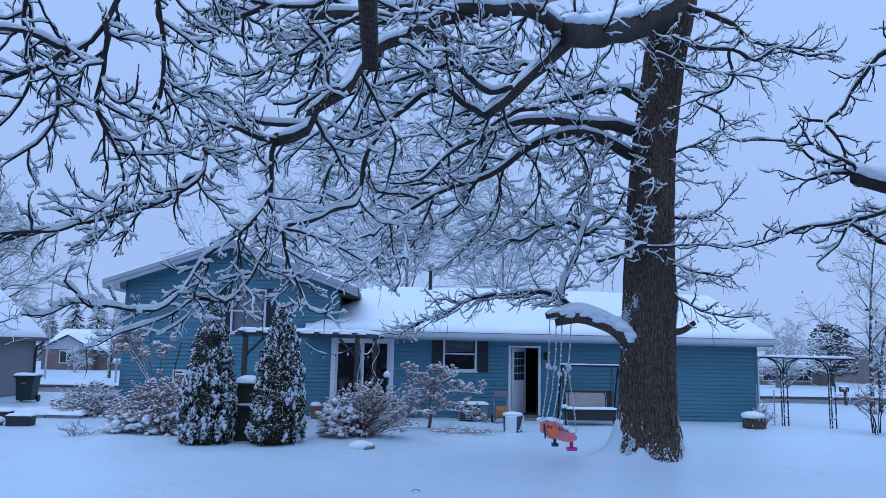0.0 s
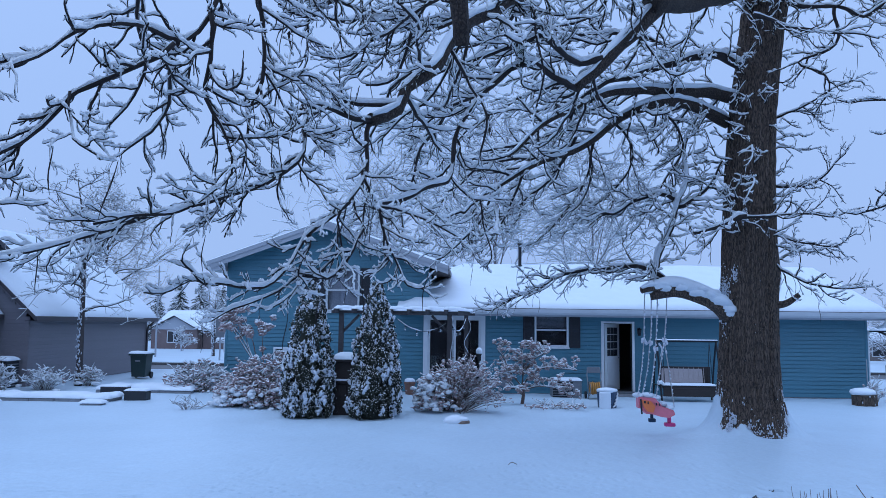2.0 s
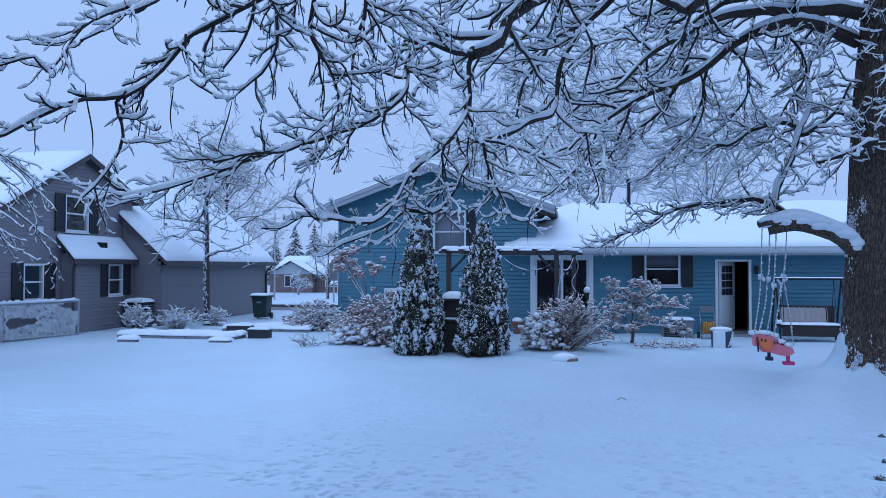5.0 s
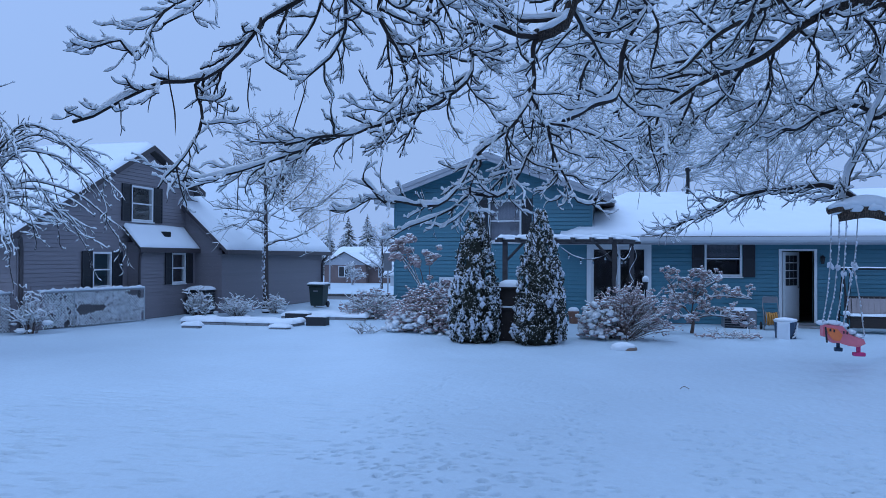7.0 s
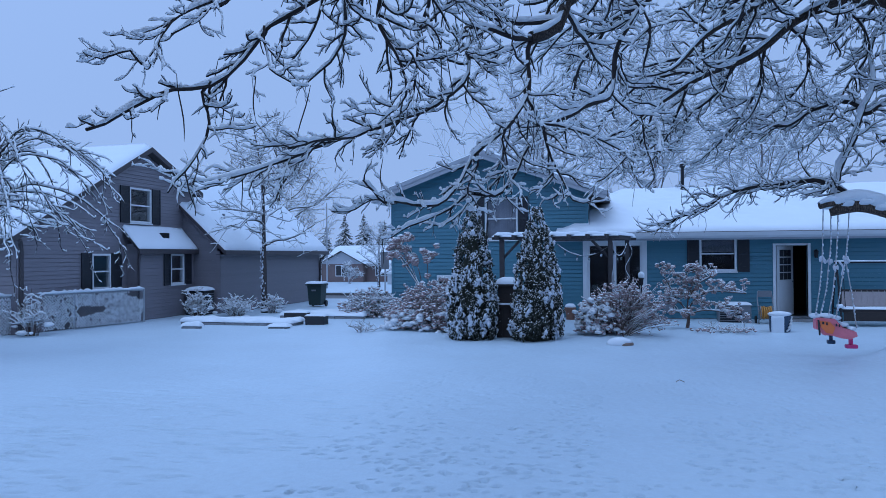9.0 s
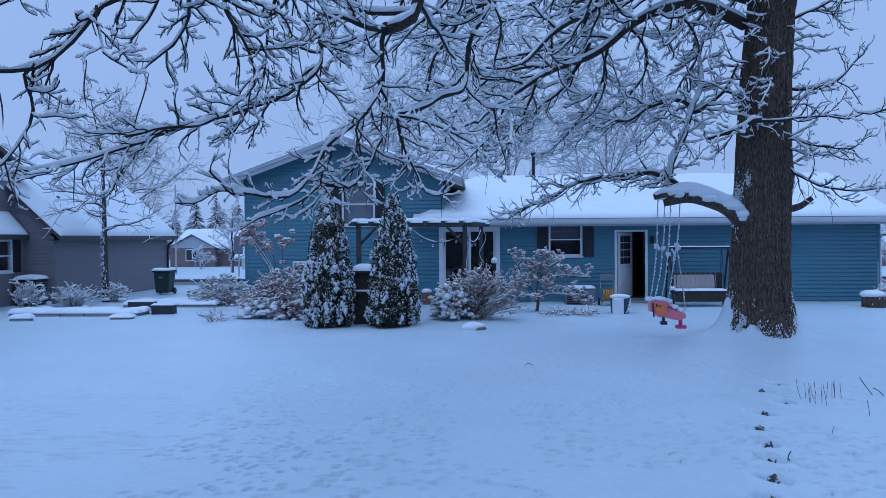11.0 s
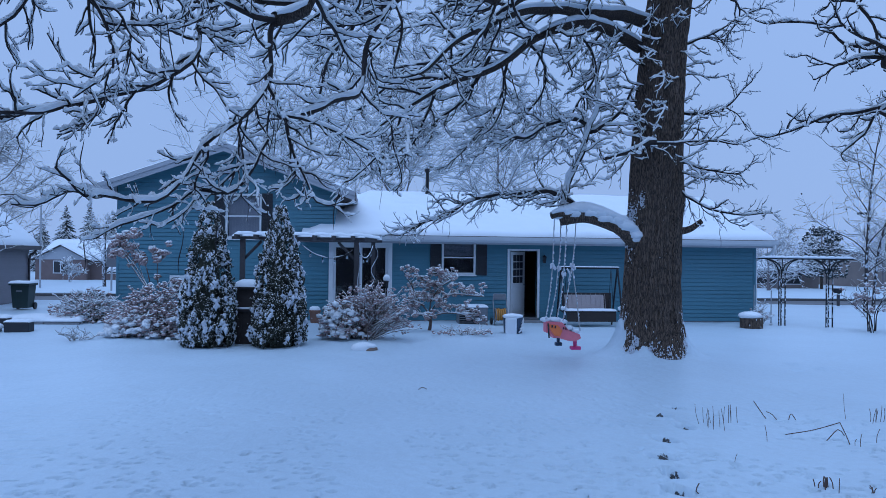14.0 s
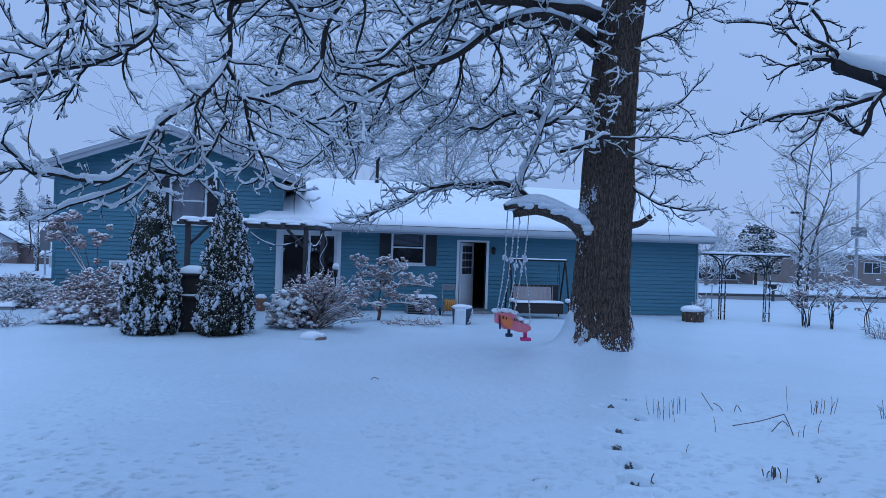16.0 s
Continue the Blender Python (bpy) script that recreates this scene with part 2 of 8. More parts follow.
def bare_where_trodden(m):
    """Matted grass and leaves show through at the bottom of the footprints."""
    n, l = m.node_tree.nodes, m.node_tree.links
    p = n["Principled BSDF"]
    old = p.inputs["Base Color"].links[0].from_socket
    at = n.new("ShaderNodeAttribute")
    at.attribute_name = "trodden"
    nz = n.new("ShaderNodeTexNoise")
    nz.inputs["Scale"].default_value, nz.inputs["Detail"].default_value = 30.0, 4
    co = n.new("ShaderNodeTexCoord")
    l.new(co.outputs["Object"], nz.inputs["Vector"])
    mul = n.new("ShaderNodeMath")
    mul.operation = 'MULTIPLY'
    l.new(at.outputs["Fac"], mul.inputs[0])
    l.new(nz.outputs["Fac"], mul.inputs[1])
    mr = n.new("ShaderNodeMapRange")
    mr.inputs["From Min"].default_value, mr.inputs["From Max"].default_value = 0.25, 0.35
    l.new(mul.outputs[0], mr.inputs["Value"])
    mix = n.new("ShaderNodeMix")
    mix.data_type = 'RGBA'
    l.new(mr.outputs[0], mix.inputs["Factor"])
    l.new(old, mix.inputs["A"])
    mix.inputs["B"].default_value = (0.03, 0.03, 0.034, 1)
    l.new(mix.outputs["Result"], p.inputs["Base Color"])


bare_where_trodden(SNOW_GROUND)
dust_with_snow(CEDAR, 0.05)
dust_with_snow(SPRUCE, 0.5)
dust_with_snow(PETAL, 0.22)


# ---- mesh helpers ----
class Acc:
    """Gathers quads and triangles of one mesh."""

    def __init__(self):
        self.v, self.q, self.t, self.n = [], [], [], 0

    def add(self, v, q=None, t=None):
        v = np.asarray(v, float)
        if q is not None and len(q):
            self.q.append(np.asarray(q) + self.n)
        if t is not None and len(t):
            self.t.append(np.asarray(t) + self.n)
        self.v.append(v)
        self.n += len(v)

    def mesh(self, name, smooth=True):
        me = bpy.data.meshes.new(name)
        v = np.concatenate(self.v) if self.v else np.zeros((0, 3))
        q = np.concatenate(self.q) if self.q else np.zeros((0, 4), int)
        t = np.concatenate(self.t) if self.t else np.zeros((0, 3), int)
        me.vertices.add(len(v))
        me.vertices.foreach_set("co", v.astype(np.float32).ravel())
        me.loops.add(4 * len(q) + 3 * len(t))
        me.loops.foreach_set("vertex_index", np.concatenate([q.ravel(), t.ravel()]).astype(np.int32))
        me.polygons.add(len(q) + len(t))
        start = np.concatenate([np.arange(len(q)) * 4, 4 * len(q) + np.arange(len(t)) * 3]).astype(np.int32)
        me.polygons.foreach_set("loop_start", start)
        me.polygons.foreach_set("use_smooth", np.full(len(q) + len(t), smooth))
        me.update(calc_edges=True)
        me.validate()
        return me

    def box(self, x0, x1, y0, y1, z0, z1):
        v = [(x, y, z) for z in (z0, z1) for y in (y0, y1) for x in (x0, x1)]
        self.add(v, [(0, 2, 3, 1), (4, 5, 7, 6), (0, 1, 5, 4), (2, 6, 7, 3), (0, 4, 6, 2), (1, 3, 7, 5)])

    def prism(self, outline, y0, y1):
        """An outline in x and z, drawn out along y."""
        k = len(outline)
        v = [(x, y0, z) for x, z in outline] + [(x, y1, z) for x, z in outline]
        self.add(v, [(i, (i + 1) % k, k + (i + 1) % k, k + i) for i in range(k)],
                 [(0, i + 1, i) for i in range(1, k - 1)] + [(k, k + i, k + i + 1) for i in range(1, k - 1)])

    def tube(self, pts, radii, sides=6, squash=1.0, capped=True):
        p = np.asarray(pts, float)
        r = np.broadcast_to(np.asarray(radii, float), (len(p),))
        tg = np.gradient(p, axis=0)
        tg /= np.linalg.norm(tg, axis=1)[:, None] + 1e-9
        mean = np.abs(tg.mean(0))
        ref = np.eye(3)[int(np.argmin(mean))]
        a = np.cross(tg, ref)
        a /= np.linalg.norm(a, axis=1)[:, None] + 1e-9
        b = np.cross(tg, a)
        ang = np.arange(sides) * 2 * np.pi / sides
        ring = a[:, None] * np.cos(ang)[None, :, None] + b[:, None] * np.sin(ang)[None, :, None] * squash
        self.add((p[:, None] + ring * r[:, None, None]).reshape(-1, 3), tube_faces(len(p), sides))
        if not capped:
            return
        k = len(p) * sides
        self.add([p[0], p[-1]], None, [(-k + (i + 1) % sides, -k + i, 0) for i in range(sides)]
                 + [(i - sides, (i + 1) % sides - sides, 1) for i in range(sides)])

    def snow_tube(self, pts, radii, thick, rng, sides=6, cling=0.0, gaps=0.0, spread=0.42):
        """Snow lying in long lumps along the upper side of a branch, thinner where it is steep, with bare stretches."""
        p = np.asarray(pts, float)
        n = len(p)
        r = np.broadcast_to(np.asarray(radii, float), (n,))
        tg = np.gradient(p, axis=0)
        tg /= np.linalg.norm(tg, axis=1)[:, None] + 1e-9
        flat = np.clip(1.3 * np.hypot(tg[:, 0], tg[:, 1]) - 0.33, cling, 1.0)
        lump = 0.45 + 0.95 * rng.random(n)
        if r.mean() > 0.07:
            for _ in range(3):
                lump[1:-1] = (lump[:-2] + 2 * lump[1:-1] + lump[2:]) / 4
        taper = np.minimum(1, np.minimum(np.arange(n), np.arange(n)[::-1]) * 0.5 + 0.5)
        if gaps:
            k = rng.random(n)
            k[1:-1] = 0.25 * k[:-2] + 0.5 * k[1:-1] + 0.25 * k[2:]
            taper = np.clip((k - gaps) * 4 + 0.45, 0.03, 1)
            taper[0] *= 0.5
            taper[-1] *= 0.12
        h = thick * flat * lump * taper ** 0.7
        w = (spread * thick + 0.92 * r) * np.sqrt(flat * taper) * (0.85 + 0.3 * rng.random(n))
        side = np.stack([tg[:, 1], -tg[:, 0], np.zeros(n)], 1)
        side /= np.linalg.norm(side, axis=1)[:, None] + 1e-6
        up = np.cross(side, tg)
        up[up[:, 2] < 0] *= -1
        up = 0.5 * up + np.array([0, 0, 0.5])
        mid = p + up * (r * 0.72 + h * 0.46)[:, None] + np.array([-0.5, -1.25, 0]) * (1.2 * r * cling)[:, None]
        ang = np.arange(sides) * 2 * np.pi / sides
        ring = side[:, None] * (np.cos(ang)[None, :] * w[:, None])[:, :, None] + up[:, None] * (np.sin(ang)[None, :] * (h * 0.52 + 0.25 * r * np.sqrt(flat) * taper)[:, None])[:, :, None]
        self.add((mid[:, None] + ring).reshape(-1, 3), tube_faces(n, sides))

    def fleck(self, centre, size, rng, rough=0.3):
        """A small faceted lump of eight faces."""
        k = 1 + rough * (rng.random(6) - 0.5) * 2
        self.add(np.asarray(centre) + OCTA[0] * k[:, None] * np.asarray(size), None, OCTA[1])

    def blob(self, centre, size, rng, fine=False, rough=0.25):
        v, t = BLOB_FINE if fine else BLOB
        k = 1 + rough * (rng.random(len(v)) - 0.5) * 2
        self.add(np.asarray(centre) + v * k[:, None] * np.asarray(size), None, t)


OCTA = (np.array([(1, 0, 0), (0, 1, 0), (-1, 0, 0), (0, -1, 0), (0, 0, 1), (0, 0, -1)], float),
        np.array([(0, 1, 4), (1, 2, 4), (2, 3, 4), (3, 0, 4), (1, 0, 5), (2, 1, 5), (3, 2, 5), (0, 3, 5)]))
FACES = {}


def tube_faces(n, sides):
    if (n, sides) not in FACES:
        i = np.arange(n - 1)[:, None] * sides
        j = np.arange(sides)[None, :]
        k = (j + 1) % sides
        FACES[(n, sides)] = np.stack([i + j, i + k, i + sides + k, i + sides + j], -1).reshape(-1, 4)
    return FACES[(n, sides)]


def ico(level):
    bm = bmesh.new()
    bmesh.ops.create_icosphere(bm, subdivisions=level, radius=1)
    v = np.array([x.co[:] for x in bm.verts])
    t = np.array([[x.index for x in f.verts] for f in bm.faces])
    bm.free()
    return v, t


BLOB, BLOB_FINE = ico(1), ico(2)


def curve(ctrl, step):
    """Points about step apart on a smooth line through the control points."""
    c = np.asarray(ctrl, float)
    e = np.vstack([2 * c[0] - c[1], c, 2 * c[-1] - c[-2]])
    out = []
    for i in range(len(c) - 1):
        p0, p1, p2, p3 = e[i:i + 4]
        n = max(2, int(np.linalg.norm(p2 - p1) / step))
        u = (np.arange(n) / n)[:, None]
        out.append(0.5 * (2 * p1 + (p2 - p0) * u + (2 * p0 - 5 * p1 + 4 * p2 - p3) * u ** 2 + (3 * p1 - p0 - 3 * p2 + p3) * u ** 3))
    return np.vstack(out + [c[-1:]])


def link(name, data, mat, parent=None, label=""):
    """Links a mesh (or an Acc) as one object under its thing."""
    if isinstance(data, Acc):
        data = data.mesh(name)
    if mat is not None and not data.materials:
        data.materials.append(mat)
    ob = new(name, data)
    if parent is not None:
        ob.parent = parent
    if label:
        tagged(ob, label)
    return ob


def part(name, bm, mat, parent, label="", smooth=False):
    me = bpy.data.meshes.new(name)
    bm.to_mesh(me)
    bm.free()
    if smooth:
        me.polygons.foreach_set("use_smooth", np.ones(len(me.polygons), bool))
    return link(name, me, mat, parent, label)


def block(x0, x1, y0, y1, z0, z1, bevel=0.01):
    """A box with softened edges."""
    bm = bmesh.new()
    bmesh.ops.create_cube(bm, size=1)
    bmesh.ops.scale(bm, vec=(x1 - x0, y1 - y0, z1 - z0), verts=bm.verts)
    bmesh.ops.translate(bm, vec=((x0 + x1) / 2, (y0 + y1) / 2, (z0 + z1) / 2), verts=bm.verts)
    if bevel:
        bmesh.ops.bevel(bm, geom=list(bm.edges), offset=bevel, segments=2, affect='EDGES', profile=0.6)
    return bm


def cyl(x, y, z0, z1, r0, r1, sides=16, bevel=0.0):
    bm = bmesh.new()
    bmesh.ops.create_cone(bm, cap_ends=True, segments=sides, radius1=r0, radius2=r1, depth=z1 - z0)
    bmesh.ops.translate(bm, vec=(x, y, (z0 + z1) / 2), verts=bm.verts)
    if bevel:
        rim = [e for e in bm.edges if abs(e.verts[0].co.z - e.verts[1].co.z) < 1e-4]
        bmesh.ops.bevel(bm, geom=rim, offset=bevel, segments=2, affect='EDGES', profile=0.6)
    return bm


def thing(name, label, category, group="", kind="", at=(0, 0, 0)):
    ob = new(name)
    ob.location = at
    return tagged(ob, label, category, group, kind)


def snow_slab(x0, x1, y0, y1, z, h, rng, step=0.05, sag=0.3):
    """A soft layer of snow with a rounded, uneven edge."""
    nx, ny = max(4, int((x1 - x0) / step)), max(4, int((y1 - y0) / step))
    nx, ny = min(nx, 160), min(ny, 40)
    u, v = np.meshgrid(np.linspace(-1, 1, nx), np.linspace(-1, 1, ny), indexing="ij")
    edge = np.minimum((1 - np.abs(u)) * (x1 - x0) / 2, (1 - np.abs(v)) * (y1 - y0) / 2)
    rise = np.sqrt(np.clip(edge / (h * 1.2), 0, 1))
    x, y = (x0 + x1) / 2 + u * (x1 - x0) / 2, (y0 + y1) / 2 + v * (y1 - y0) / 2
    bumpy = 1 + sag * (lumps(x * 3.1 + z * 7, y * 3.1) - 0.5)
    top = np.stack([x, y, z + 0.01 + h * rise * bumpy], -1).reshape(-1, 3)
    a = Acc()
    low = top.copy()
    low[:, 2] = z
    i = np.arange(nx - 1)[:, None] * ny + np.arange(ny - 1)[None, :]
    q = np.stack([i, i + ny, i + ny + 1, i + 1], -1).reshape(-1, 4)
    a.add(top, q)
    a.add(low, q[:, ::-1])
    rim = np.concatenate([np.arange(nx) * ny, (nx - 1) * ny + np.arange(1, ny), (np.arange(nx - 1)[::-1]) * ny + ny - 1, np.arange(1, ny - 1)[::-1]])
    nxt = np.roll(rim, -1)
    n = nx * ny
    a.q.append(np.stack([rim, rim + n, nxt + n, nxt], -1))
    return a


def lumps(x, y):
    """Smooth value noise, 0 to 1."""
    xi, yi = np.floor(x).astype(int), np.floor(y).astype(int)
    fx, fy = x - xi, y - yi
    fx, fy = fx * fx * (3 - 2 * fx), fy * fy * (3 - 2 * fy)

    def h(a, b):
        k = (a * 374761393 + b * 668265263) & 0x7FFFFFFF
        k = ((k ^ (k >> 13)) * 1274126177) & 0x7FFFFFFF
        return ((k ^ (k >> 16)) & 0xFFFF) / 65535.0

    return (h(xi, yi) * (1 - fx) + h(xi + 1, yi) * fx) * (1 - fy) + (h(xi, yi + 1) * (1 - fx) + h(xi + 1, yi + 1) * fx) * fy


# ---- ground ----
GROUND = -0.12
ROAD = (33.0, 38.5)
rng = np.random.default_rng(3)
STEPS = [(3.93, 10.56), (3.53, 10.05), (3.59, 9.41), (3.11, 8.8), (2.81, 8.12), (2.69, 7.56), (2.54, 7.07), (2.35, 6.5), (2.12, 6.0),
         (7.9, 14.4), (8.2, 13.9), (7.6, 13.7)]
pits = np.column_stack([rng.uniform(-8, 12, 8000), 4.5 + 8.0 * rng.random(8000) ** 1.3, rng.uniform(0.014, 0.027, 8000), rng.uniform(0.05, 0.11, 8000)])


def ground_height(x, y):
    x, y = np.asarray(x, float), np.asarray(y, float)
    z = GROUND + 0.05 * (lumps(x * 0.33, y * 0.33) - 0.5) + 0.02 * (lumps(x * 1.3 + 9, y * 1.3) - 0.5)
    d = np.hypot(x - 5.35, y - 15.1)
    bank = np.arctan2(y - 15.1, x - 5.35)
    flank = 0.62 * np.exp(-((np.abs(bank) - np.pi) / 0.62) ** 2) + 0.4 * np.exp(-((bank + 0.25) / 0.42) ** 2) + 0.17 * np.exp(-((bank + 2.1) / 0.24) ** 2)
    z = z + 1.1 * flank * np.exp(-np.clip(d - 0.66, 0, 9) / 0.17) + 0.2 * np.exp(-(d / 1.0) ** 2) + 0.05 * np.exp(-(d / 3.0) ** 2)
    u = np.clip((y - 40) / 35, 0, 1)
    z = z - 0.75 * u * u * (3 - 2 * u)
    for cx, cy, s, k in ((-5.4, 18.6, 1.2, 0.10), (-0.3, 18.5, 1.3, 0.10), (1.6, 20.0, 1.0, 0.08), (2.2, 19.2, 0.7, 0.09)):
        z = z + k * np.exp(-((x - cx) ** 2 + (y - cy) ** 2) / s ** 2)
    return z


def build_ground():
    def axis(lo, hi, fine, edges):
        mid = np.arange(lo, hi, fine)
        return np.unique(np.round(np.concatenate([mid, edges]), 3))

    xs = axis(-3.4, 6.2, 0.026, np.concatenate([np.arange(-8, -3.4, 0.1), np.arange(6.2, 12, 0.12), -np.geomspace(8, 3000, 42), np.geomspace(12, 3000, 42)]))
    ys = np.concatenate([np.arange(4.4, 8.6, 0.026), np.arange(8.6, 11, 0.04), np.arange(11, 16.2, 0.08), np.arange(16.2, 26, 0.2), np.geomspace(26, 3000, 36)])
    ys = np.unique(np.round(np.concatenate([-np.geomspace(3000, 1, 20), [0, 1.5, 3, 4], ys, [ROAD[0] - 0.05, ROAD[0], ROAD[1], ROAD[1] + 0.05]]), 3))
    x, y = np.meshgrid(xs, ys, indexing="ij")
    z = ground_height(x, y)
    z += 0.012 * (lumps(x * 4.1, y * 4.1) - 0.5) + 0.008 * (lumps(x * 9.3, y * 9.3) - 0.5)
    keep = lumps(pits[:, 0] * 1.1, pits[:, 1] * 1.1) > 0.36
    for px, py, r, d in pits[keep]:
        d *= min(1.0, max(0.2, (11.5 - py) / 4.0))
        i0, i1 = np.searchsorted(xs, (px - 3 * r, px + 3 * r))
        j0, j1 = np.searchsorted(ys, (py - 3 * r, py + 3 * r))
        if i1 > i0 and j1 > j0:
            z[i0:i1, j0:j1] -= d * np.exp(-(((x[i0:i1, j0:j1] - px) / (1.25 * r)) ** 2 + ((y[i0:i1, j0:j1] - py) / r) ** 2) ** 3)
    trodden = np.zeros_like(z)
    for k, (px, py) in enumerate(STEPS):
        a = 0.35 + 0.3 * math.sin(k * 2.1)
        u = (x - px) * math.cos(a) + (y - py) * math.sin(a)
        w = -(x - px) * math.sin(a) + (y - py) * math.cos(a)
        q = (u / 0.085) ** 2 + (w / 0.14) ** 2
        if k < 9:
            trodden = np.maximum(trodden, np.exp(-(((x - px - 0.02) / 0.075) ** 2 + ((y - py - 0.06) / 0.08) ** 2) ** 2))
        z -= (0.17 if k < 9 else 0.05) * np.exp(-q ** 3) - 0.025 * np.exp(-(np.sqrt(q) - 1.6) ** 2 / 0.12)
    road = (y > ROAD[0] - 0.02) & (y < ROAD[1] + 0.02)
    z[road] = GROUND - 0.2
    a = Acc()
    n = len(ys)
    i = np.arange(len(xs) - 1)[:, None] * n + np.arange(n - 1)[None, :]
    a.add(np.stack([x, y, z], -1).reshape(-1, 3), np.stack([i, i + n, i + n + 1, i + 1], -1).reshape(-1, 4))
    me = a.mesh("ground")
    at = me.attributes.new("trodden", 'FLOAT', 'POINT')
    at.data.foreach_set("value", trodden.ravel().astype(np.float32))
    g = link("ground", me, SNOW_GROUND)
    tagged(g, "smooth fresh snow over the lawn, with footprints and small pits", "snow", kind="structure")
    r = Acc()
    r.box(-400, 400, ROAD[0] + 0.25, ROAD[1] - 0.25, GROUND - 0.28, GROUND - 0.13)
    tagged(link("road", r, ASPHALT), "wet dark asphalt street between snowy verges", "road", kind="structure")
    for y0 in (ROAD[0] + 0.05, ROAD[1] - 0.2):
        k = Acc()
        k.box(-400, 400, y0, y0 + 0.15, GROUND - 0.28, GROUND - 0.02)
        tagged(link("kerb", k, KERB), "dark wet kerb along the street", "kerb", kind="structure")


def rear_shade_wall():
    """Added, unseen plain wall closing off behind the camera; shades lawn, darkens window reflections."""
    a = Acc()
    a.box(-14.0, 24.0, -2.1, -1.7, -0.5, 8.6)
    tagged(link("wall_rear", a, GREY), "plain unseen taupe wall added behind, shading the near lawn", "wall", kind="structure")


build_ground()
rear_shade_wall()


def gz(x, y):
    return float(ground_height(x, y))


# ---- houses ----
def wall_with_openings(along, plane, depth, a0, a1, z0, top, holes, peak=None):
    """A wall of real thickness, in one closed mesh. along: 'x' or 'y'; top: height, or a function of the place along the wall; holes: (a0, a1, z0, z1)."""
    level = top if callable(top) else (lambda s: top)
    cuts = sorted({a0, a1, *[h for hole in holes for h in hole[:2]], *([peak] if peak is not None else [])})
    rows = sorted({z0, *[min(h, 1e3) for hole in holes for h in hole[2:]]})
    verts, where, front = [], {}, []

    def corner(s, z):
        if (s, z) not in where:
            where[(s, z)] = len(verts)
            verts.append((s, level(s) if z is None else min(max(z, z0), level(s))))
        return where[(s, z)]

    for s, e in zip(cuts[:-1], cuts[1:]):
        for b, t in zip(rows, rows[1:] + [None]):
            mid = (b + (t if t is not None else b + 0.1)) / 2
            if any(h[0] <= s + 1e-6 and h[1] >= e - 1e-6 and h[2] < mid < h[3] for h in holes):
                continue
            if b >= level(s) and b >= level(e):
                continue
            front.append((corner(s, max(b, z0)), corner(e, max(b, z0)), corner(e, t), corner(s, t)))
    n = len(verts)
    edges = collections.Counter(frozenset((f[i], f[(i + 1) % 4])) for f in front for i in range(4))
    faces = list(front) + [tuple(n + i for i in f[::-1]) for f in front]
    for f in front:
        for i in range(4):
            p, q = f[i], f[(i + 1) % 4]
            if edges[frozenset((p, q))] == 1:
                faces.append((q, p, n + p, n + q))
    acc = Acc()
    pts = [((s, d, z) if along == 'x' else (d, s, z)) for d in (plane, plane + depth) for s, z in verts]
    if along != 'x':
        faces = [f[::-1] for f in faces]
    acc.add(pts, faces)
    return acc


def siding(along, plane, out, a0, a1, z0, top, holes, mat, parent, pitch=0.124, lip=0.027, gap=0.012):
    """Overlapping courses of lap siding, each board a piece of its own, cut round the openings. out: -1 or +1, the way it faces."""
    level = top if callable(top) else (lambda s: top)
    crest = max(level(s) for s in np.linspace(a0, a1, 60))
    z = z0
    while z < crest - 0.02:
        zt = min(z + pitch, crest)
        ok = [s for s in np.linspace(a0, a1, 400) if level(s) >= z + pitch * 0.9]
        if not ok:
            break
        pieces = [(ok[0], ok[-1])]
        for h0, h1, g0, g1 in holes:
            if g0 < zt and g1 > z + 0.01:
                pieces = [q for s, e in pieces for q in (((s, min(e, h0)), (max(s, h1), e)))
                          if q[1] - q[0] > 0.02]
        for s, e in pieces:
            d0, d1 = plane + out * lip, plane + out * 0.014
            sec = [(d0, z + gap), (d0, z + gap + 0.01), (d1, zt), (plane, zt), (plane, z + gap)]
            k = len(sec)
            v = [((q, d, w) if along == 'x' else (d, q, w)) for q in (s, e) for d, w in sec]
            a = Acc()
            a.add(v, [(i, (i + 1) % k, k + (i + 1) % k, k + i) for i in range(k)], [(0, i + 1, i) for i in range(1, k - 1)] + [(k, k + i, k + i + 1) for i in range(1, k - 1)])
            link("siding_board", a.mesh("siding_board", smooth=False), mat, parent)
        z += pitch


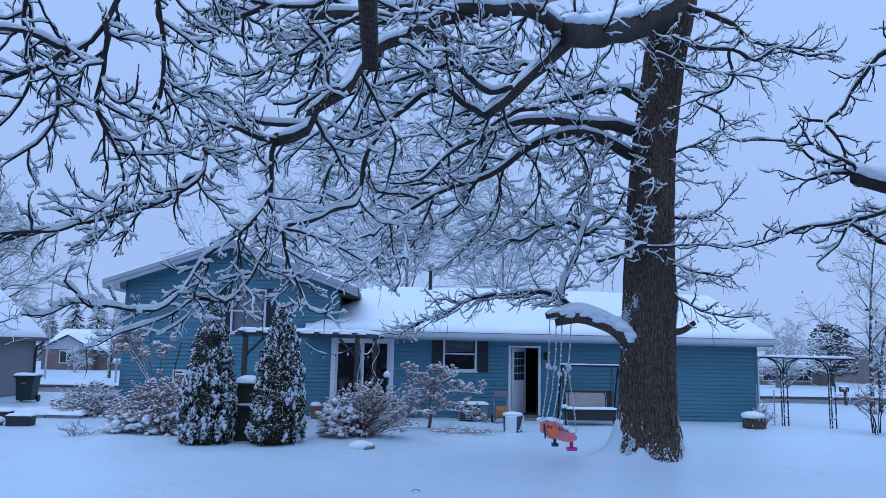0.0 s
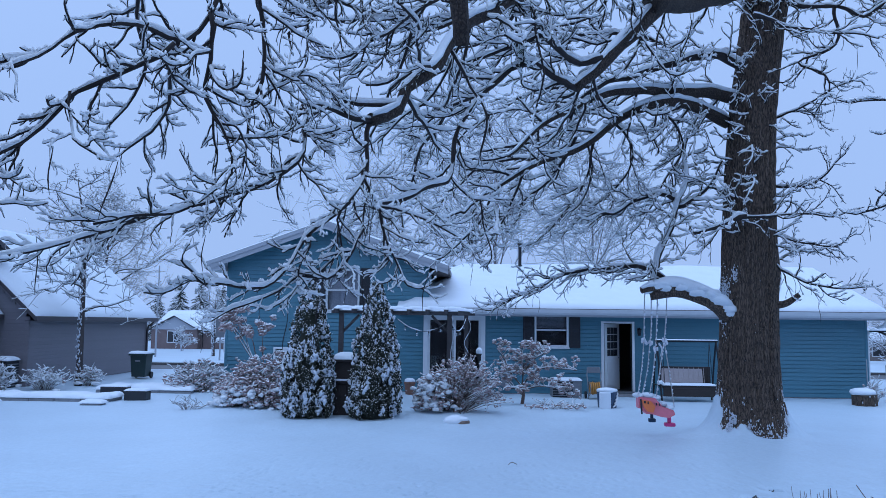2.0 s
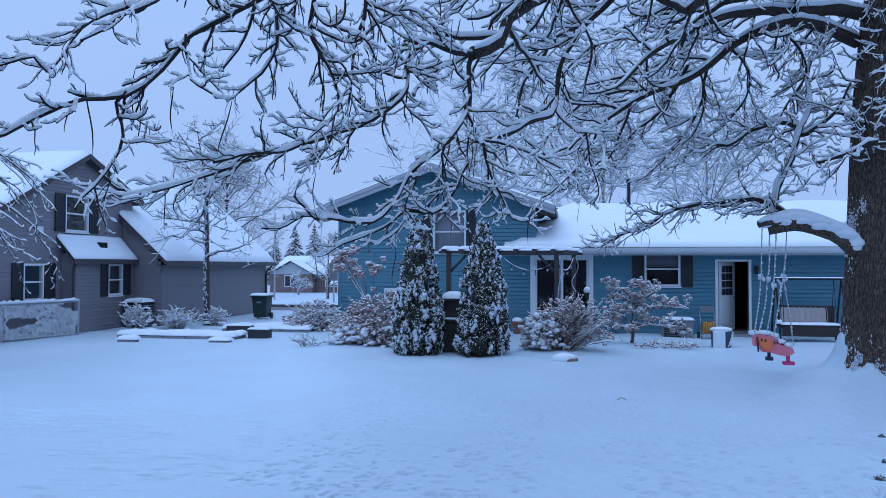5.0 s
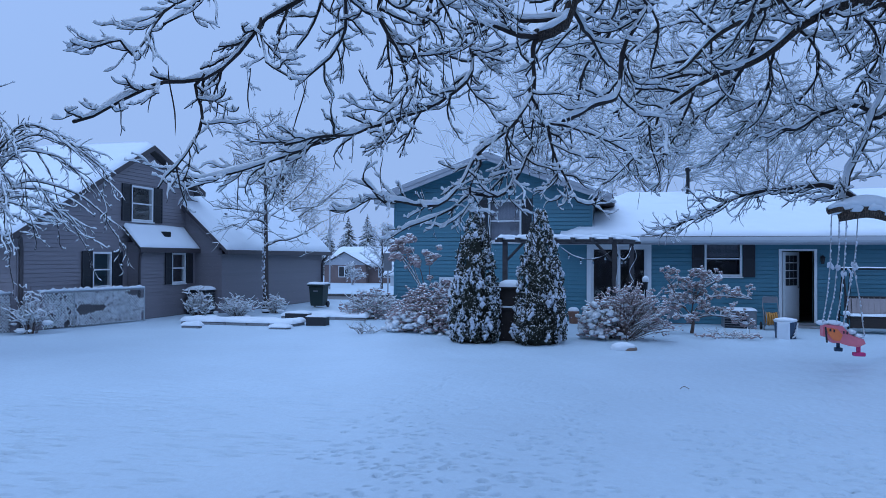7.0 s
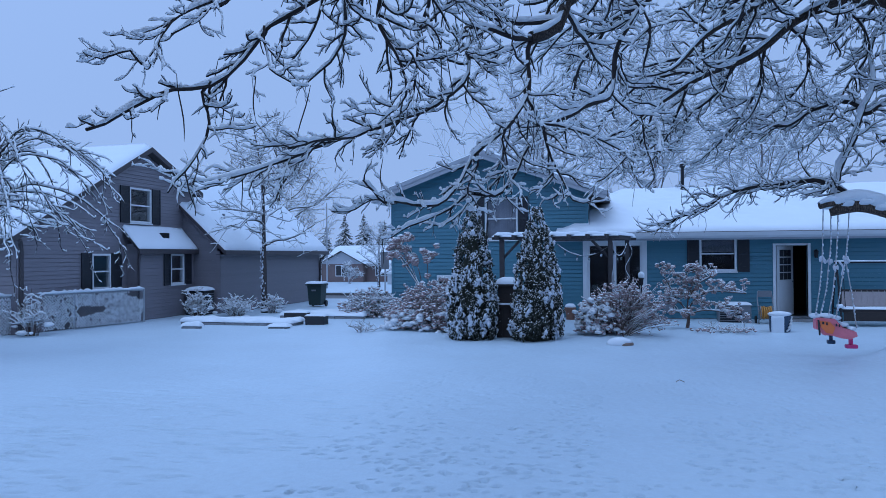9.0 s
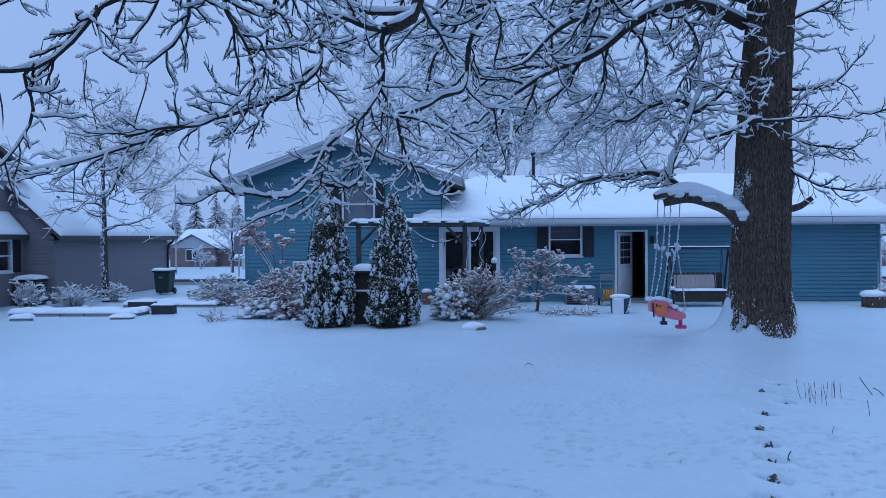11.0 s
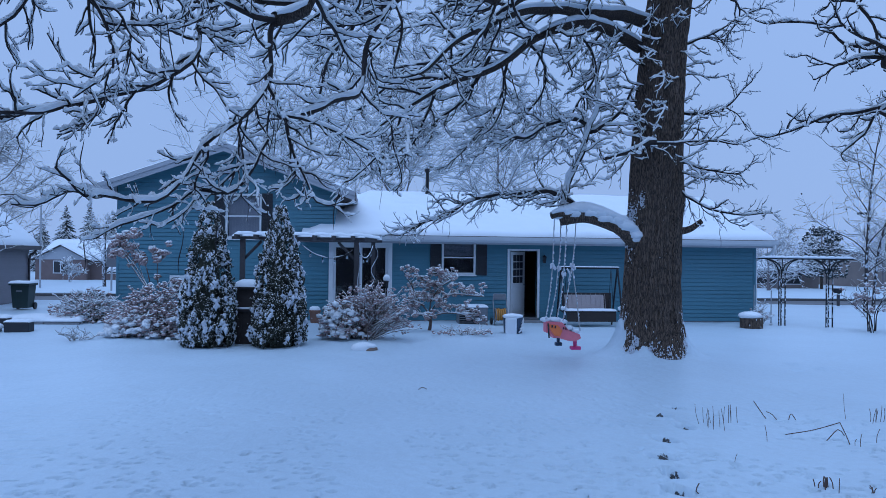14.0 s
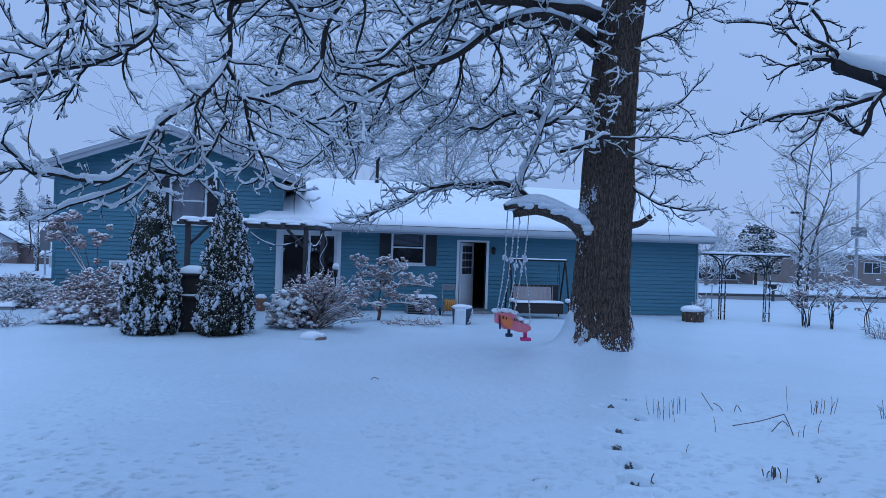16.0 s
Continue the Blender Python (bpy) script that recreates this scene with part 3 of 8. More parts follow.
def window(parent, along, plane, out, a0, a1, z0, z1, name="window", shutters=None, curtain=False):
    """Double-hung window: frame, sill, meeting rail, two panes, and louvred shutters if any."""
    mat = WHITE

    def bx(s0, s1, d0, d1, w0, w1, bevel=0.006):
        d0, d1 = sorted((plane + out * d0, plane + out * d1))
        return block(s0, s1, d0, d1, w0, w1, bevel) if along == 'x' else block(d0, d1, s0, s1, w0, w1, bevel)

    w = thing(name, "", "", at=(0, 0, 0))
    w.parent = parent
    f = 0.06
    for s0, s1, w0, w1 in ((a0, a0 + f, z0, z1), (a1 - f, a1, z0, z1), (a0 + f, a1 - f, z1 - f, z1), (a0 + f, a1 - f, z0, z0 + f)):
        part("window_frame", bx(s0, s1, -0.08, 0.045, w0, w1), mat, w)
    mid = (z0 + z1) / 2
    part("meeting_rail", bx(a0 + f, a1 - f, -0.05, 0.02, mid - 0.022, mid + 0.022), mat, w)
    part("window_sill", bx(a0 - 0.03, a1 + 0.03, -0.05, 0.075, z0 - 0.045, z0 - 0.003), mat, w)
    for w0, w1, d in ((z0 + f, mid - 0.022, -0.03), (mid + 0.022, z1 - f, -0.015)):
        g = part("pane", bx(a0 + f, a1 - f, d, d + 0.006, w0, w1, 0), GLASS, w)
        g.visible_shadow = False
    if curtain:
        part("curtain", bx(a0 + f, a1 - f, -0.2, -0.17, z0 + f, z1 - f, 0), CURTAIN, w, "pale gathered curtain")
    if shutters:
        for s0, s1 in shutters:
            st = part("shutter", bx(s0, s1, 0.03, 0.05, z0 - 0.02, z1 + 0.02), SHUTTER, parent, "black louvred shutter")
            for e0, e1, w0, w1 in ((s0, s0 + 0.045, z0 - 0.02, z1 + 0.02), (s1 - 0.045, s1, z0 - 0.02, z1 + 0.02), (s0, s1, mid - 0.03, mid + 0.03)):
                part("stile", bx(e0, e1, 0.048, 0.068, w0, w1), SHUTTER, st)
            z = z0 + 0.03
            a = Acc()
            while z < z1 - 0.04:
                d0, d1 = plane + out * 0.05, plane + out * 0.064
                if along == 'x':
                    a.box(s0 + 0.045, s1 - 0.045, min(d0, d1), max(d0, d1), z, z + 0.022)
                else:
                    a.box(min(d0, d1), max(d0, d1), s0 + 0.045, s1 - 0.045, z, z + 0.022)
                z += 0.045
            link("louvre_panel", a.mesh("louvre_panel", False), SHUTTER, st)
    return w


def roof_slab(corners, thick):
    """A roof plane from its four upper corners, with thickness."""
    a = Acc()
    c = [Vector(p) for p in corners]
    v = [tuple(p) for p in c] + [(p.x, p.y, p.z - thick) for p in c]
    a.add(v, [(0, 1, 2, 3), (7, 6, 5, 4), (0, 4, 5, 1), (1, 5, 6, 2), (2, 6, 7, 3), (3, 7, 4, 0)])
    return a


def roof_snow(p00, p10, p11, p01, h, n=60, m=20, cut=None):
    """A soft layer of snow over a roof plane; cut(u, v) gives how much lies at a place."""
    p00, p10, p11, p01 = [np.array(p, float) for p in (p00, p10, p11, p01)]
    u, v = np.meshgrid(np.linspace(0, 1, n), np.linspace(0, 1, m), indexing="ij")
    g = (p00 * ((1 - u) * (1 - v))[..., None] + p10 * (u * (1 - v))[..., None] + p11 * (u * v)[..., None] + p01 * ((1 - u) * v)[..., None])
    lu, lv = np.linalg.norm(p10 - p00), np.linalg.norm(p01 - p00)
    edge = np.minimum(np.minimum(u, 1 - u) * lu, np.minimum(v, 1) * lv)
    rise = np.sqrt(np.clip(edge / (1.1 * h), 0, 1)) * (1 + 0.35 * (lumps(g[..., 0] * 0.9, g[..., 1] * 0.9 + 5) - 0.5) + 0.15 * (lumps(g[..., 0] * 4, g[..., 1] * 4) - 0.5))
    if cut is not None:
        rise = rise * cut(u, v, g)
    top = g.copy()
    top[..., 2] += 0.004 + h * rise
    low = g.copy()
    low[..., 2] -= 0.012
    a = Acc()
    i = np.arange(n - 1)[:, None] * m + np.arange(m - 1)[None, :]
    q = np.stack([i, i + m, i + m + 1, i + 1], -1).reshape(-1, 4)
    a.add(top.reshape(-1, 3), q)
    a.add(low.reshape(-1, 3), q[:, ::-1])
    rim = np.concatenate([np.arange(n) * m, (n - 1) * m + np.arange(1, m), np.arange(n - 1)[::-1] * m + m - 1, np.arange(1, m - 1)[::-1]])
    nxt = np.roll(rim, -1)
    a.q.append(np.stack([rim, rim + n * m, nxt + n * m, nxt], -1))
    return a


PEAK_X, PEAK_Z, PITCH = -4.6, 5.32, 0.36


def gable_top(x):
    return PEAK_Z - 0.25 - PITCH * abs(x - PEAK_X)


def blue_house():
    house = thing("blue_house", "blue split-level house with lap siding and snowy roofs", "house")
    YF = 24.0
    slide, win, door = (-1.5, 0.44, 0.0, 2.33), (1.98, 3.04, 1.33, 2.39), (4.13, 5.0, 0.0, 2.09)
    upper, cellar = (-4.62, -3.55, 2.36, 3.72), (-6.24, -5.7, 0.62, 1.22)
    # main wall of the low wing, and the gabled wall
    w = link("wall", wall_with_openings('x', YF, 0.18, -2.05, 12.2, -0.35, 2.5, [slide, win, door]).mesh("wall", False), BLUE, house, "blue lap-sided wall")
    siding('x', YF, -1, -2.05, 12.13, -0.1, 2.44, [slide, win, door], BLUE, w)
    part("foundation", block(-7.8, 12.2, YF - 0.004, YF + 0.1, -0.5, -0.1, 0.0), LIMESTONE, house)
    w2 = link("wall", wall_with_openings('x', YF, 0.18, -7.8, -2.05, -0.35, gable_top, [upper, cellar], PEAK_X).mesh("wall", False), BLUE, house, "blue lap-sided gable wall")
    siding('x', YF, -1, -7.73, -2.05, -0.1, lambda s: gable_top(s) - 0.02, [upper, cellar], BLUE, w2)
    w3 = link("wall", wall_with_openings('x', YF, 0.18, -2.05, -1.34, 2.62, gable_top, []).mesh("wall", False), BLUE, house, "blue lap-sided gable wall above the low roof")
    siding('x', YF, -1, -2.05, -1.38, 2.628, lambda s: gable_top(s) - 0.02, [], BLUE, w3)
    # far and side walls close the house
    for nm, args in (("wall", (12.02, 12.2, YF + 0.18, 32.0, -0.35, 2.5)), ("wall", (-7.8, 12.2, 32.0, 32.2, -0.35, 3.2)), ("wall", (-7.8, -7.62, YF + 0.18, 32.0, -0.35, 3.5)),
                     ("wall", (-2.15, -2.05, YF + 0.18, 32.0, -0.35, 2.45)), ("wall", (-1.52, -1.34, YF + 0.18, 32.0, 2.62, 3.85))):
        part(nm, block(*args, 0.0), BLUE, house)
    # plain added rooms behind the openings, coloured dark in place of shade
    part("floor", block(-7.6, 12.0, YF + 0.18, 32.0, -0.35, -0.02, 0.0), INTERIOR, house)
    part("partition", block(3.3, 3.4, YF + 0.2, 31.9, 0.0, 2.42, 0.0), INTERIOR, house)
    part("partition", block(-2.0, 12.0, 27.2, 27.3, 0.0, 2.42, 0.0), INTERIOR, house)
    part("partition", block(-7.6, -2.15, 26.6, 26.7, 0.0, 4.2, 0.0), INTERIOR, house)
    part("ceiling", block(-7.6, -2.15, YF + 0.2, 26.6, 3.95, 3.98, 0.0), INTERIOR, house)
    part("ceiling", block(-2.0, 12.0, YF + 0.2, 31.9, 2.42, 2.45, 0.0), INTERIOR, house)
    # corner boards
    for x in (-7.8, 12.13):
        part("corner_board", block(x, x + 0.07, YF - 0.034, YF + 0.05, -0.12, 3.46 if x < 0 else 2.44, 0.004), BLUE, house)
    part("corner_board", block(-1.4, -1.33, YF - 0.036, YF + 0.0, 2.74, 3.8, 0.004), BLUE, house)
    # low roof
    x0, x1, ye, ze, yr, zr = -2.3, 12.56, 23.38, 2.5, 28.0, 4.08
    r = link("roof", roof_slab([(x0, ye, ze), (x1, ye, ze), (x1, yr, zr), (x0, yr, zr)], 0.12).mesh("roof", False), SHINGLE, house, "dark shingled low roof under snow")
    link("roof", roof_slab([(x0, yr, zr), (x1, yr, zr), (x1, 32.6, ze), (x0, 32.6, ze)], 0.12).mesh("roof", False), SHINGLE, house)

    def bare(u, v, g):
        edge = (g[..., 0] + 2.35) - (g[..., 1] - 23.3) * 0.36 + 0.22 * (lumps(g[..., 0] * 6, g[..., 1] * 6) - 0.5)
        return np.clip(edge / 0.35, 0.0, 1)

    link("snow_cover", roof_snow((x0, ye + 0.06, ze + 0.02), (x1, ye + 0.06, ze + 0.02), (x1, yr + 0.1, zr + 0.03), (x0, yr + 0.1, zr + 0.03), 0.13, 240, 60, bare), SNOW, r, "smooth layer of roof snow")
    # rows of shingles where the roof is bare
    for k in range(14):
        y = 23.5 + k * 0.15
        z = ze + (y - ye) * (zr - ze) / (yr - ye)
        part("shingle_course", block(-2.05, -1.9 + 0.06 + (k + 1) * 0.06, y, y + 0.16, z + 0.002, z + 0.02, 0.0), SHINGLE, r)
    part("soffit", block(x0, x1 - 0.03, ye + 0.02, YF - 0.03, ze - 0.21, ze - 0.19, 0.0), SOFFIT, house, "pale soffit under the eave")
    # fascia below the gutter, shade given by the grey colour
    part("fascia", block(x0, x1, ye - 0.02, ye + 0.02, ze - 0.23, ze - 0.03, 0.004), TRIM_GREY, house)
    # gutter: an open trough
    a = Acc()
    prof = [(0, 0.03), (0, -0.13), (-0.08, -0.135), (-0.125, -0.07), (-0.14, 0.035), (-0.125, 0.035), (-0.11, -0.06), (-0.075, -0.118), (-0.01, -0.112), (-0.01, 0.03)]
    pts = [(ye - 0.022 + p, ze - 0.038 + q) for p, q in prof]
    k = len(pts)
    a.add([(x, p, q) for x in (x0, x1) for p, q in pts], [(i, k + i, k + (i + 1) % k, (i + 1) % k) for i in range(k)])
    link("gutter", a.mesh("gutter", False), SOFFIT, house, "white rain gutter along the eave")
    gs = snow_slab(x0 + 0.02, x1 - 0.02, ye - 0.13, ye - 0.035, ze - 0.11, 0.06, rng, 0.1)
    link("gutter_snow", gs, SNOW, house)
    a = Acc()
    a.tube(curve([(12.45, 23.3, 2.4), (12.45, 23.32, 2.25), (12.42, 23.5, 2.1), (12.27, 23.98, 1.92), (12.26, 24.1, 1.75), (12.26, 24.1, 0.0)], 0.05), 0.052, 8)
    link("downspout", a, WHITE, house, "white downspout bent back to the corner")
    part("rake_board", block(x1 - 0.03, x1, ye, ye + 0.01, ze - 0.13, ze, 0.0), WHITE, house)
    # gable roof
    g0, g1, yf, yb = -8.3, -0.72, 23.4, 32.6
    for sx, xe in ((-1, g0), (1, g1)):
        zl = PEAK_Z - 0.12 - PITCH * abs(xe - PEAK_X)
        zp = PEAK_Z - 0.12
        gr = link("roof", roof_slab([(xe, yf, zl), (PEAK_X, yf, zp), (PEAK_X, yb, zp), (xe, yb, zl)][:: 1 if sx < 0 else -1], 0.1).mesh("roof", False), SHINGLE, house, "gable roof under snow")
        if sx < 0:
            sn = roof_snow((xe, yf, zl), (xe, yb, zl), (PEAK_X, yb, zp), (PEAK_X, yf, zp), 0.06, 50, 30)
        else:
            sn = roof_snow((xe, yb, zl), (xe, yf, zl), (PEAK_X, yf, zp), (PEAK_X, yb, zp), 0.07, 50, 30)
        link("snow_cover", sn, SNOW, gr, "smooth layer of roof snow")
        # rake fascia in two steps, its shade painted grey, and sloping soffit behind it
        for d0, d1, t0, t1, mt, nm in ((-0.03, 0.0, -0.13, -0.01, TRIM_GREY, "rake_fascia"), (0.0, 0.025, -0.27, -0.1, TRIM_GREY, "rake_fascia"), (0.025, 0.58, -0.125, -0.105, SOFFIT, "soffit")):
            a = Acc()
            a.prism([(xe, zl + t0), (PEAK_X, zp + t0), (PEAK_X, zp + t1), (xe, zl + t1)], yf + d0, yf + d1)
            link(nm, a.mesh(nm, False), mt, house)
        part("eave_fascia", block(xe - 0.02, xe + 0.02, yf, yb, zl - 0.17, zl - 0.01, 0.004), WHITE if sx < 0 else BROWN_TRIM, house)
        if sx < 0:
            # boxed eave end in the same shade-grey as the rake
            a = Acc()
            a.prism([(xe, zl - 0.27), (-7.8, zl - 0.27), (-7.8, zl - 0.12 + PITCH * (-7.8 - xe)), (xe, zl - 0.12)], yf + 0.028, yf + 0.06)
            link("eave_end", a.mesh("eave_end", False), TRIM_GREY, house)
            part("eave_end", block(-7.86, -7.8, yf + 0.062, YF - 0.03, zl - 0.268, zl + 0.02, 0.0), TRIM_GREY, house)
        s0, s1 = sorted((xe, -7.8 if sx < 0 else -1.34))
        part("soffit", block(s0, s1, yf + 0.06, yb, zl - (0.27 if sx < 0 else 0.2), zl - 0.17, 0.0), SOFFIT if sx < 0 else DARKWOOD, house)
    # windows and doors
    window(house, 'x', YF, -1, *win[:2], *win[2:], shutters=[(1.62, 1.96), (3.06, 3.4)])
    window(house, 'x', YF, -1, *upper[:2], *upper[2:], shutters=[(-4.95, -4.64), (-3.53, -3.22)], curtain=True)
    window(house, 'x', YF, -1, *cellar[:2], *cellar[2:])
    blind = Acc()
    for k in range(16):
        z = 1.92 + k * 0.027
        blind.box(win[0] + 0.07, win[1] - 0.07, YF + 0.1, YF + 0.12, z, z + 0.016)
    link("blind", blind.mesh("blind", False), CURTAIN, house, "pale slatted blind, half lowered")
    part("cellar_panel", block(-5.96, -5.74, YF - 0.03, YF + 0.02, 0.68, 1.18), WHITE, house, "white panel beside the low window")
    sd = thing("patio_door", "", "")
    sd.parent = house
    for s0, s1, z0, z1, d in ((-1.5, -1.36, 0, 2.33, -0.06), (0.3, 0.44, 0, 2.33, -0.06), (-1.36, 0.3, 2.2, 2.33, -0.06), (-1.36, 0.3, 0, 0.08, -0.06)):
        part("door_frame", block(s0, s1, YF + d, YF + 0.12, z0, z1, 0.006), WHITE, sd)
    for s0, s1, d in ((-1.36, -0.48, 0.0), (-0.6, 0.3, 0.05)):
        for e0, e1, z0, z1 in ((s0, s0 + 0.07, 0.08, 2.2), (s1 - 0.07, s1, 0.08, 2.2), (s0 + 0.07, s1 - 0.07, 2.13, 2.2), (s0 + 0.07, s1 - 0.07, 0.08, 0.16)):
            part("sash", block(e0, e1, YF + d, YF + d + 0.04, z0, z1, 0.004), WHITE, sd)
        g = part("pane", block(s0 + 0.07, s1 - 0.07, YF + d + 0.015, YF + d + 0.022, 0.16, 2.13, 0), GLASS, sd)
        g.visible_shadow = False
    part("door_handle", block(-0.63, -0.6, YF - 0.05, YF, 0.95, 1.2, 0.006), SHUTTER, sd)
    bd = thing("back_door", "", "")
    bd.parent = house
    for s0, s1, z0, z1 in ((4.05, 4.13, 0, 2.15), (5.0, 5.08, 0, 2.15), (4.13, 5.0, 2.09, 2.15)):
        part("door_frame", block(s0, s1, YF - 0.045, YF + 0.14, z0, z1, 0.005), WHITE, bd)
    part("threshold", block(4.1, 5.04, YF - 0.1, YF + 0.16, -0.06, 0.0, 0.005), GREYMETAL, bd)
    # the leaf stands open into the room, hinged on its far jamb side
    leaf = part("leaf", block(0, 0.86, -0.022, 0.022, 0.0, 2.06, 0.004), WHITE, bd, "white half-glazed door leaf, standing open inwards")
    leaf.matrix_basis = pose(4.15, YF + 0.03, 0.01, 0, 0, 48)
    for gx in (0.13, 0.33, 0.53):
        for gz0 in (1.05, 1.28, 1.51, 1.74):
            part("pane", block(gx + 0.01, gx + 0.19, -0.028, -0.0225, gz0 + 0.01, gz0 + 0.21, 0), SHUTTER, leaf)
    for z0, z1 in ((0.15, 0.9),):
        part("door_panel", block(0.13, 0.73, -0.03, -0.0225, z0, z1, 0.003), WHITE, leaf)
    part("door_handle", block(0.78, 0.82, -0.07, -0.023, 0.98, 1.02, 0.01), GREYMETAL, leaf)
    wl_ = thing("wall_lantern", "", "")
    wl_.parent = house
    part("back_plate", block(5.17, 5.25, YF - 0.04, YF - 0.02, 1.78, 1.95, 0.004), BLACKMETAL, wl_)
    part("lantern_body", cyl(5.21, YF - 0.12, 1.72, 1.9, 0.045, 0.065, 6), BLACKMETAL, wl_)
    part("lantern_roof", cyl(5.21, YF - 0.12, 1.9, 1.97, 0.085, 0.01, 6), BLACKMETAL, wl_)
    # roof vent pipe
    vp = thing("vent_pipe", "", "")
    vp.parent = house
    part("pipe", cyl(1.78, 27.9, 3.9, 4.95, 0.06, 0.06, 14), BLACKMETAL, vp)
    part("pipe_cap", cyl(1.78, 27.9, 4.93, 5.06, 0.1, 0.09, 14, 0.01), BLACKMETAL, vp)
    part("flashing", cyl(1.78, 27.9, 4.08, 4.19, 0.15, 0.08, 14), BLACKMETAL, vp)
    part("meter_box", block(0.95, 1.25, YF - 0.16, YF - 0.03, 0.1, 0.62, 0.01), GREYMETAL, house, "grey utility box on the wall")
    part("step", block(4.0, 5.15, YF - 0.55, YF - 0.05, -0.3, -0.07, 0.01), LIMESTONE, house)
    return house


blue_house()


def grey_house():
    house = thing("taupe_house", "taupe sided neighbouring house with steep snowy roofs", "house")
    XW, PY, PZ, SL, SR = -15.42, 21.45, 5.45, 0.53, 0.42

    def rake(s):
        return PZ - 0.16 - (SL if s < PY else SR) * abs(s - PY)

    w1, w2, w3 = (18.94, 19.77, 0.93, 1.99), (20.67, 21.78, 2.98, 4.1), (22.21, 23.01, 0.96, 1.98)
    w = link("wall", wall_with_openings('y', XW - 0.18, 0.18, 16.2, 24.2, -0.4, rake, [w1, w2], PY).mesh("wall", False), GREY, house, "taupe gable wall")
    siding('y', XW, 1, 16.2, 24.2, -0.1, lambda s: rake(s) - 0.02, [w1, w2], GREY, w, 0.115, 0.022, 0.009)
    part("wall", block(-26.0, -25.8, 16.2, 24.2, -0.4, 2.5, 0), GREY, house)
    wf = part("wall", block(-26.0, XW - 0.19, 16.2, 16.38, -0.4, 2.3, 0), GREY, house)
    siding('x', 16.2, -1, -20.0, XW - 0.02, -0.1, 2.25, [], GREY, wf, 0.115, 0.022, 0.009)
    part("wall", block(-26.0, XW - 0.19, 24.02, 24.2, -0.4, 4.1, 0), GREY, house)
    a = Acc()
    a.tube(curve([(XW + 0.2, 16.0, 2.35), (XW + 0.08, 16.25, 2.1), (XW + 0.08, 16.25, 0.0)], 0.06), 0.045, 8)
    link("downspout", a, BROWN_TRIM, house)
    for sy in (-1, 1):
        ye = PY - 5.8 if sy < 0 else PY + 3.0
        zl = PZ - (SL * 5.8 if sy < 0 else SR * 3.0)
        cs = [(XW + 0.3, ye, zl), (XW + 0.3, PY, PZ), (-26.3, PY, PZ), (-26.3, ye, zl)]
        r = link("roof", roof_slab(cs[:: -sy], 0.14).mesh("roof", False), SHINGLE, house, "steep gable roof under snow")
        if sy < 0:
            sn = roof_snow((-26.3, ye, zl), (XW + 0.3, ye, zl), (XW + 0.3, PY, PZ), (-26.3, PY, PZ), 0.13, 40, 40)
        else:
            sn = roof_snow((XW + 0.3, ye, zl), (-26.3, ye, zl), (-26.3, PY, PZ), (XW + 0.3, PY, PZ), 0.13, 40, 40)
        link("snow_cover", sn, SNOW, r, "smooth layer of roof snow")
        a = Acc()
        v = [(x, y, z) for x in (XW + 0.27, XW + 0.32) for y, z in ((ye, zl - 0.16), (PY, PZ - 0.16), (PY, PZ + 0.0), (ye, zl + 0.0))]
        a.add(v, [(0, 1, 2, 3), (7, 6, 5, 4), (0, 4, 5, 1), (1, 5, 6, 2), (2, 6, 7, 3), (3, 7, 4, 0)])
        link("rake_fascia", a.mesh("rake_fascia", False), BROWN_TRIM, house)
    window(house, 'y', XW, 1, *w1[:2], *w1[2:], shutters=[(18.49, 18.92), (19.79, 20.24)])
    window(house, 'y', XW, 1, *w2[:2], *w2[2:], shutters=[(20.2, 20.65), (21.8, 22.25)])
    part("wall_vent", block(XW + 0.02, XW + 0.14, 19.38, 19.6, 2.9, 3.06, 0.01), WHITE, house)
    # lean-to bay
    xb = -15.0
    wb = link("wall", wall_with_openings('y', xb - 0.16, 0.16, 20.55, 23.66, -0.4, 2.2, [w3]).mesh("wall", False), GREY, house, "taupe wall of the low bay")
    siding('y', xb, 1, 20.55, 23.62, -0.1, 2.1, [w3], GREY, wb, 0.115, 0.022, 0.009)
    ws = link("wall", wall_with_openings('x', 20.55, 0.16, XW + 0.01, -15.16, -0.4, 2.3, []).mesh("wall", False), GREY, house)
    siding('x', 20.55, -1, XW + 0.03, -15.02, -0.1, 2.2, [], GREY, ws, 0.115, 0.022, 0.009)
    r = link("roof", roof_slab([(XW, 20.3, 2.82), (-14.78, 20.3, 2.14), (-14.78, 23.6, 2.14), (XW, 23.6, 2.82)], 0.1).mesh("roof", False), SHINGLE, house, "lean-to roof under snow")
    link("snow_cover", roof_snow((-14.78, 20.3, 2.14), (-14.78, 23.6, 2.14), (XW + 0.03, 23.6, 2.82), (XW + 0.03, 20.3, 2.82), 0.08, 40, 16), SNOW, r)
    part("roof_vent", block(-15.2, -15.02, 21.9, 22.25, 2.5, 2.68, 0.02), BLACKMETAL, r)
    part("fascia", block(-14.81, -14.76, 20.3, 23.6, 1.98, 2.14, 0.004), BROWN_TRIM, house)
    a = Acc()
    a.tube(curve([(-14.8, 20.42, 1.98), (-14.93, 20.5, 1.8), (-14.95, 20.5, 0.0)], 0.05), 0.04, 8)
    link("downspout", a, BROWN_TRIM, house)
    window(house, 'y', xb, 1, *w3[:2], *w3[2:], shutters=[(21.83, 22.19), (23.03, 23.42)])
    # garage wing
    gx, y0, y1, ze, zr, xr = -13.98, 23.66, 32.4, 2.2, 5.05, -16.85
